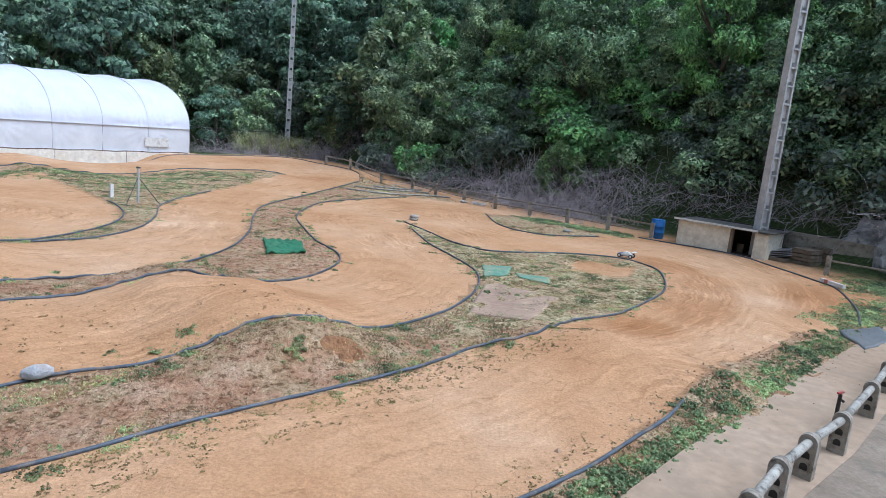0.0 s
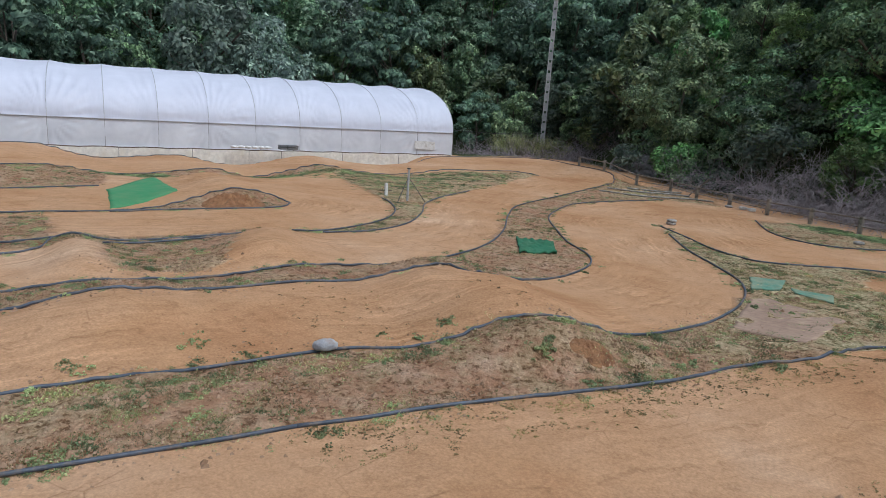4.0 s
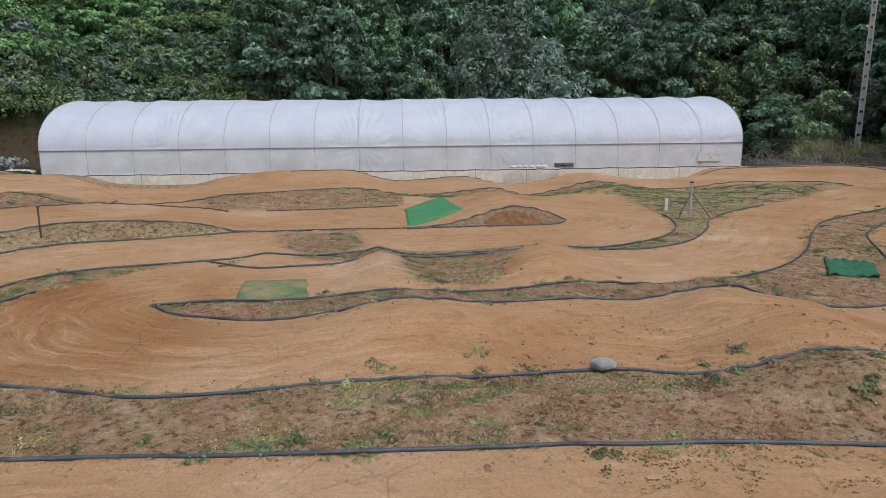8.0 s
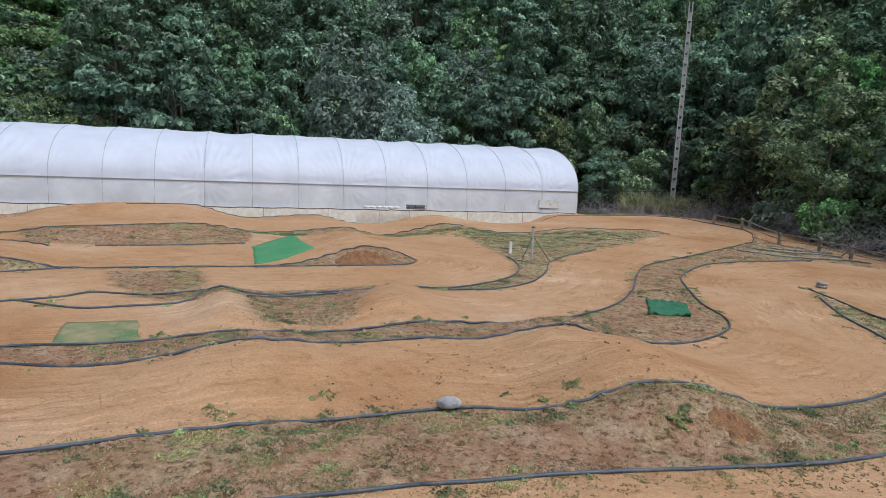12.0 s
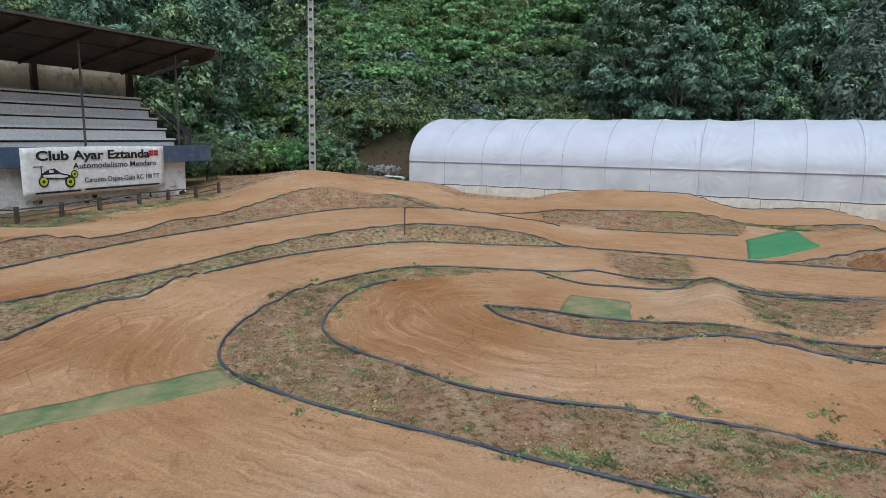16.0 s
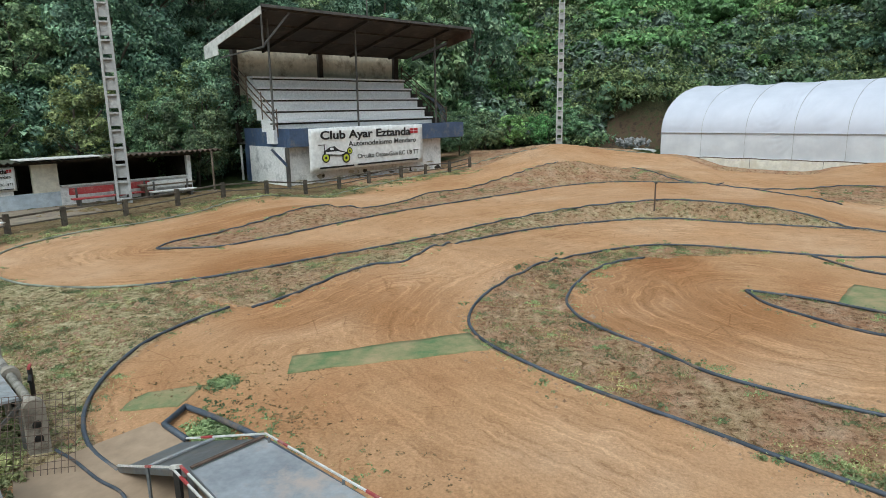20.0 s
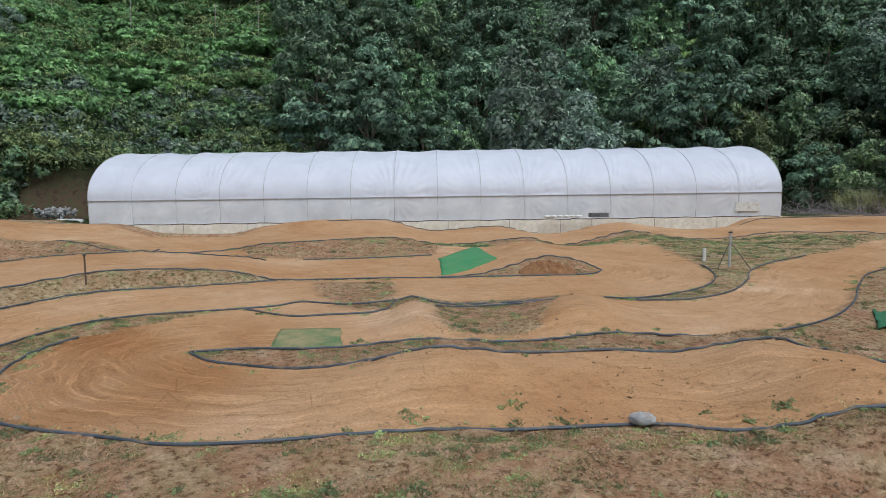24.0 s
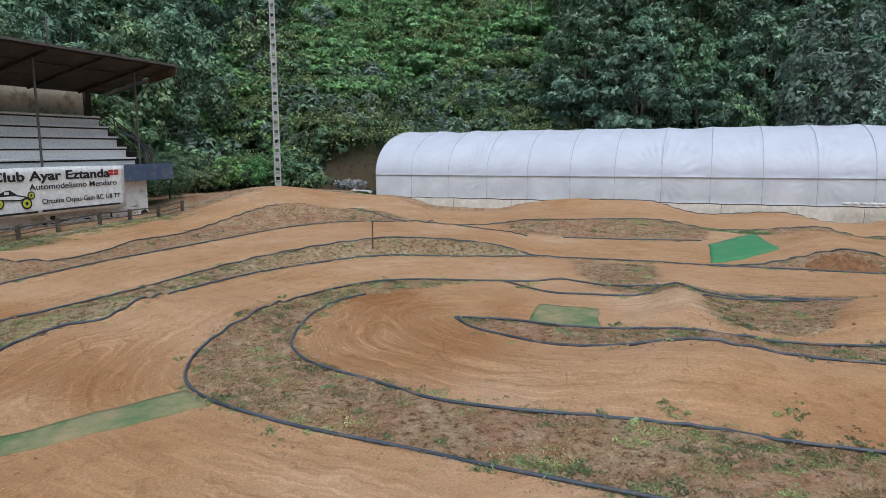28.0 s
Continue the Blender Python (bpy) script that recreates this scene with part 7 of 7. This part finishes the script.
for k in range(90):
    c = np.array(spot(g.uniform(78.4, 81.2), g.uniform(44.0, 45.8)))
    z, r = ground_z(*c) + 0.15 + g.uniform(0, 0.5), g.uniform(0.08, 0.2)
    b0 = len(V)
    V += [np.array((*c, z)) + g.normal(0, 1, 3) * r * 0.3 + r * np.array(o) for o in ((1, 0, 0), (-1, 0, 0), (0, 1, 0), (0, -1, 0), (0, 0, .8), (0, 0, -.8))]
    Fc += [(b0 + a, b0 + b, b0 + c_) for a, b, c_ in ((0, 2, 4), (2, 1, 4), (1, 3, 4), (3, 0, 4), (2, 0, 5), (1, 2, 5), (3, 1, 5), (0, 3, 5))]
tagged(new("stone_pile", mesh_of("stone_pile", V, Fc, M_ROCK)), "pile of loose grey stones at the slope's foot", "stones", kind="stuff")


# ---- grass, weeds and clods on the verges ----
def grass_material(name, a, b_, c):
    m = leaf_material(name, a, b_, c, 1.0, 1.0)
    return m


M_GRASS = {"green": grass_material("grass_green", (0.15, 0.20, 0.085), (0.26, 0.315, 0.145), (0.40, 0.445, 0.23)),
           "dry": grass_material("grass_dry", (0.16, 0.15, 0.06), (0.30, 0.27, 0.13), (0.48, 0.42, 0.24)),
           "dark": grass_material("grass_dark", (0.22, 0.15, 0.07), (0.34, 0.245, 0.12), (0.45, 0.34, 0.18))}


def tuft(seed, n, r, h, w):
    g = np.random.default_rng(seed)
    a = g.uniform(0, 6.28, n)
    q = r * np.sqrt(g.uniform(0, 1, n))
    b = np.stack((q * np.cos(a), q * np.sin(a), np.zeros(n)), 1)
    lean = g.normal(0, 0.55, (n, 2))
    hh = h * g.uniform(0.4, 1.2, n)
    tip = b + np.stack((lean[:, 0] * hh, lean[:, 1] * hh, hh), 1)
    s = g.uniform(0, 6.28, n)
    o = np.stack((np.cos(s), np.sin(s), np.zeros(n)), 1) * w
    return np.stack((b - o, b + o, tip), 1).reshape(-1, 3)


def sow(name, label, pts, templates, mt, seed, sc=(0.6, 1.4)):
    g = np.random.default_rng(seed)
    Z = height(pts[:, 0], pts[:, 1])
    out = []
    for (x, y), z in zip(pts, Z):
        a, s = g.uniform(0, 6.28), g.uniform(*sc)
        v = templates[int(g.integers(0, len(templates)))] * s
        ca, sa = math.cos(a), math.sin(a)
        out.append(np.column_stack((v[:, 0] * ca - v[:, 1] * sa + x, v[:, 0] * sa + v[:, 1] * ca + y, v[:, 2] + z - 0.004)))
    return tagged(new(name, leaves(name, np.concatenate(out), M_GRASS[mt])), label, "grass", kind="stuff")


def in_verges(n, seed, which=None, thin=0.0):
    """Random spots on the verges, thinned into patches."""
    g = np.random.default_rng(seed)
    out = []
    total = 0
    while total < n:
        x, y = g.uniform(-32, 9, 20000), g.uniform(-13, 35, 20000)
        ok = np.zeros(x.shape, bool)
        for k, pg in enumerate(VERGES):
            if which is None or k in which:
                ok |= inside(x, y, pg)
        pat = np.sin(x * 1.7 + 1) * np.sin(y * 1.9) + np.sin(x * 0.6 + y * 0.9) + 0.6 * np.sin(x * 4.1 - y * 3.3)
        dist = np.hypot(x, y)
        ok &= ~inside(x, y, WALKWAY)
        ok &= (pat > thin) & (g.random(20000) < np.clip(12 / dist, 0.15, 1))
        out.append(np.column_stack((x[ok], y[ok])))
        total += int(ok.sum())
    return np.concatenate(out)[:n]


def beside(names, n, seed, lo, hi, side=0):
    """Random spots at lo to hi metres from the named pipes."""
    g = np.random.default_rng(seed)
    c = [(p, (q - p).normalized()) for nm in names for p, q in (lambda L: list(zip(L, L[1:])))(catmull(HOSES[nm], 0.3))]
    out = []
    for _ in range(n):
        p, d = c[int(g.integers(0, len(c)))]
        s = side or (1 if g.random() < 0.5 else -1)
        k = s * (lo + (hi - lo) * g.random() ** 1.6)
        p = p + d * g.uniform(-0.2, 0.2)
        out.append((p.x - d.y * k + g.normal(0, 0.05), p.y + d.x * k + g.normal(0, 0.05)))
    return np.array(out)


TUFT = [np.concatenate((tuft(k, 22, 0.075, 0.022, 0.006), leaf_cloud(540 + k, 22, 0.07, 0.012, 0.016, 6, 0.6) + np.array((0, 0, 0.008)))) for k in range(6)]
STRAW = [tuft(40 + k, 26, 0.10, 0.020, 0.0045) for k in range(6)]
LOW = [leaf_cloud(560 + k, 26, 0.034, 0.010, 0.013, 5, 0.7) + np.array((0, 0, 0.008)) for k in range(5)]
WEED = [leaf_cloud(500 + k, 70, 0.085, 0.035, 0.026, 7, 0.7) + np.array((0, 0, 0.025)) for k in range(5)]


def clumps(centres, per, spread, seed):
    """Several spots round each centre."""
    g = np.random.default_rng(seed)
    k = g.poisson(per, len(centres)) + 1
    c = np.repeat(centres, k, axis=0)
    w = np.repeat(g.uniform(0.4, 1.4, len(centres)), k)[:, None]
    return c + g.normal(0, spread, c.shape) * w



sow("dry_grass", "sparse dry straw-coloured grass on the verges", in_verges(8500, 31, thin=-0.4), STRAW, "dry", 1)
sow("green_grass", "patches of short green grass on the verges", (lambda p: p[(p[:, 1] < 9.5) | (p[:, 0] < -2) | (np.arange(len(p)) % 3 == 0)])(clumps(in_verges(950, 32, thin=-0.1), 6, 0.12, 132)), TUFT, "green", 2, (0.4, 1.2))
sow("green_grass", "short green grass growing along the pipes", clumps(beside([k for k in HOSES if k not in ("M", "L2", "J")], 900, 33, 0.02, 0.26), 4, 0.07, 133), TUFT, "green", 3, (0.4, 1.1))
sow("burr_weeds", "small olive burr weeds dotted beside the pipe", (lambda p: p[(p[:, 1] > 4.2) & (p[:, 1] < 10.0)])(clumps(np.concatenate((beside(["A1"], 1500, 34, 0.04, 0.75, 1), beside(["M"], 90, 39, 0.05, 0.5))), 3, 0.06, 134)), LOW, "dark", 4, (0.3, 0.95))
sow("burr_weeds", "small dark burr weeds dotted over the verges", clumps(in_verges(1000, 35, thin=-0.2), 3, 0.07, 135), LOW, "dark", 5, (0.5, 1.4))
sow("leafy_weeds", "leafy green weeds along the pipes and banks", clumps(np.concatenate((beside(["A1", "A2", "B", "Cbot", "Ctop"], 110, 36, 0.02, 0.3), in_verges(260, 37, thin=0.0))), 3, 0.07, 136), WEED, "green", 6, (0.3, 0.9))
near_net = in_verges(420, 61, which=(0, 2, 3, 10), thin=-0.6)
sow("green_grass", "thicker green grass round the net and far islands", clumps(near_net[(near_net[:, 1] > 10.5) & (near_net[:, 0] > -14)], 2, 0.14, 161), [v * np.array((1.3, 1.3, 0.9)) for v in TUFT], "green", 14, (0.5, 1.2))
sow("dry_grass", "dry grass mats between the far islands", clumps(in_verges(1500, 62, which=(0, 3, 8), thin=-0.8), 2, 0.16, 162), [v * np.array((1.6, 1.6, 1.0)) for v in STRAW], "dry", 18)
# weeds creeping onto the slack lane beside the long bank
SLACK = [(-5.5, 5.92), (-4.75, 6.1), (-3.65, 7.44), (-6.07, 4.74), (-3.06, 8.02)]
lane = np.array([(-5.2, 6.9), (-4.6, 7.4), (-4.4, 8.3), (-3.5, 7.5), (-3.1, 8.6), (-2.6, 9.4), (-5.2, 8.4), (-4.9, 6.4), (-3.0, 7.0), (-2.2, 7.6), (-1.6, 8.9), (-1.0, 9.7)])
sow("burr_weeds", "small dark burr weeds scattered on the slack lane", clumps(lane, 16, 0.42, 137), LOW, "dark", 12, (0.5, 1.2))
edge_w = np.array([(-5.87, -2.5), (-5.6, -2.15), (-5.3, -1.85), (-6.2, -2.95), (-6.1, -3.1), (-5.0, -1.2), (-5.7, -2.3), (-6.05, -2.7)])
sow("leafy_weeds", "low green weeds beside the pipe frame", clumps(edge_w, 16, 0.12, 141), WEED, "green", 15, (0.18, 0.45))
sow("burr_weeds", "dark crumbly weeds on the rough lane edge", clumps(np.array([(-6.5, -3.7), (-6.8, -2.8), (-5.9, -2.1), (-5.2, -1.5), (-6.4, -2.5), (-7.0, -3.2), (-4.7, -0.6)]), 70, 0.28, 142), LOW, "dark", 16, (0.4, 1.0))
sow("leafy_weeds", "bushy green weed on the bank", clumps(np.array([(-1.71, 7.61), (-1.6, 7.75), (-0.5, 7.75), (-2.98, 7.16), (-2.97, 4.96), (-1.64, 8.28)]), 11, 0.09, 143), WEED, "green", 17, (0.4, 1.0))
sow("leafy_weeds", "green weed tufts on the bank of the turn", clumps(np.array([(-7.23, 1.39), (-8.33, 1.37), (-8.85, 1.14), (-11.75, 0.91), (-10.57, 0.68), (-9.36, 0.51), (-12.63, 1.45), (-6.2, 3.2), (-5.4, 3.9), (-4.6, 4.9)]), 8, 0.09, 144), WEED, "green", 20, (0.35, 0.8))
sow("leafy_weeds", "flat green weed patches on the slack lane", clumps(np.array(SLACK), 8, 0.12, 138), WEED, "green", 13, (0.3, 0.7))
g = np.random.default_rng(38)
t = g.uniform(0, 1, 1300)
w = g.uniform(0, 1, 1300)
edge = np.column_stack((0.9 + 7.4 * t, 4.5 + 7.6 * t)) + np.column_stack((-0.75 * np.ones(1300), 0.64 * np.ones(1300))) * (0.07 + w ** 1.5 * np.where(t < 0.3, 0.28, 0.60))[:, None]
sow("leafy_weeds", "thick green weeds between pipe and walkway", clumps(edge[:300], 1, 0.06, 145), WEED, "green", 7, (0.35, 1.1))
sow("green_grass", "tall green grass between pipe and walkway", edge[620:1000], TUFT, "green", 8)
t = g.uniform(0, 1, 500)
sow("leafy_weeds", "green weeds behind the left pipe fence", np.column_stack((-4.6 - 2.2 * t, -4.3 - 2.3 * t)) + g.normal(0, 0.22, (500, 2)), WEED, "green", 9, (0.7, 1.6))
fl = np.array([st(-16 + 25 * k / 700, -4.6 + 2.7 * k / 700) for k in range(700)]) + g.normal(0, 0.45, (700, 2))
sow("green_grass", "rough grass along the low fence", fl, [v * np.array((1.8, 1.8, 1.8)) for v in TUFT], "green", 19)
lawn = []
for x0, y0, x1, y1, wd, n in ((-16.6, 21.2, -13.4, 26.6, 0.5, 420), (-13.0, 28.0, -9.0, 31.0, 0.7, 220), (-12.0, 22.0, -9.5, 26.0, 0.9, 160), (-20.3, 17.2, -18.6, 18.2, 0.5, 700), (-12.5, 24.0, -9.6, 29.0, 0.8, 120), (-14.5, 22.5, -11.2, 27.5, 0.6, 120), (3.2, 25.2, 6.4, 22.8, 0.5, 700), (8.0, 12.5, 10.8, 15.0, 0.6, 500), (11, 16.5, 13, 18, 0.9, 600), (-5.75, -3.0, -5.3, -2.6, 0.12, 130), (-6.75, -3.15, -6.65, -3.3, 0.06, 45)):
    t = g.uniform(0, 1, n)
    lawn.append(np.column_stack((x0 + (x1 - x0) * t, y0 + (y1 - y0) * t)) + g.normal(0, wd * 0.6, (n, 2)))
sow("green_grass", "lush green grass patches between the lanes", np.concatenate(lawn), [v * np.array((1.7, 1.7, 1.2)) for v in TUFT], "green", 10)
sow("tall_grass", "tall pale reeds beside the greenhouse", np.array([spot(a, b) for a, b in zip(g.uniform(12.5, 17.5, 200), g.uniform(45, 47, 200))]), [tuft(60 + k, 46, 0.5, 1.1, 0.02) for k in range(4)], "green", 11)

# crumbs of soil and stones
pts = in_verges(9000, 41, thin=-0.5)
zz = height(pts[:, 0], pts[:, 1])
g = np.random.default_rng(42)
near = pts[np.hypot(pts[:, 0], pts[:, 1]) < 12]
for _ in range(6):
    more = near + g.normal(0, 0.25, near.shape)
    pts = np.concatenate((pts, more))
zz = height(pts[:, 0], pts[:, 1])
r = g.uniform(0.006, 0.028, len(pts)) * np.where(g.random(len(pts)) < 0.06, 1.9, 1.0)
base = np.array(((1, 0, 0), (-1, 0, 0), (0, 1, 0), (0, -1, 0), (0, 0, .8), (0, 0, -.8)))
V = (np.column_stack((pts, zz))[:, None, :] + (base[None] * g.uniform(0.6, 1.3, (len(pts), 6, 1))) * r[:, None, None]).reshape(-1, 3)
tri = np.array(((0, 2, 4), (2, 1, 4), (1, 3, 4), (3, 0, 4), (2, 0, 5), (1, 2, 5), (3, 1, 5), (0, 3, 5)))
Fc = (tri[None] + (np.arange(len(pts)) * 6)[:, None, None]).reshape(-1, 3)
M_CLOD = worn("soil_crumbs", (0.26, 0.15, 0.085), (0.44, 0.30, 0.20), 4.0, 0.98, bump=0.2)
tagged(new("soil_crumbs", mesh_of("soil_crumbs", V, Fc, M_CLOD)), "loose crumbs of clay and small stones", "stones", kind="stuff")
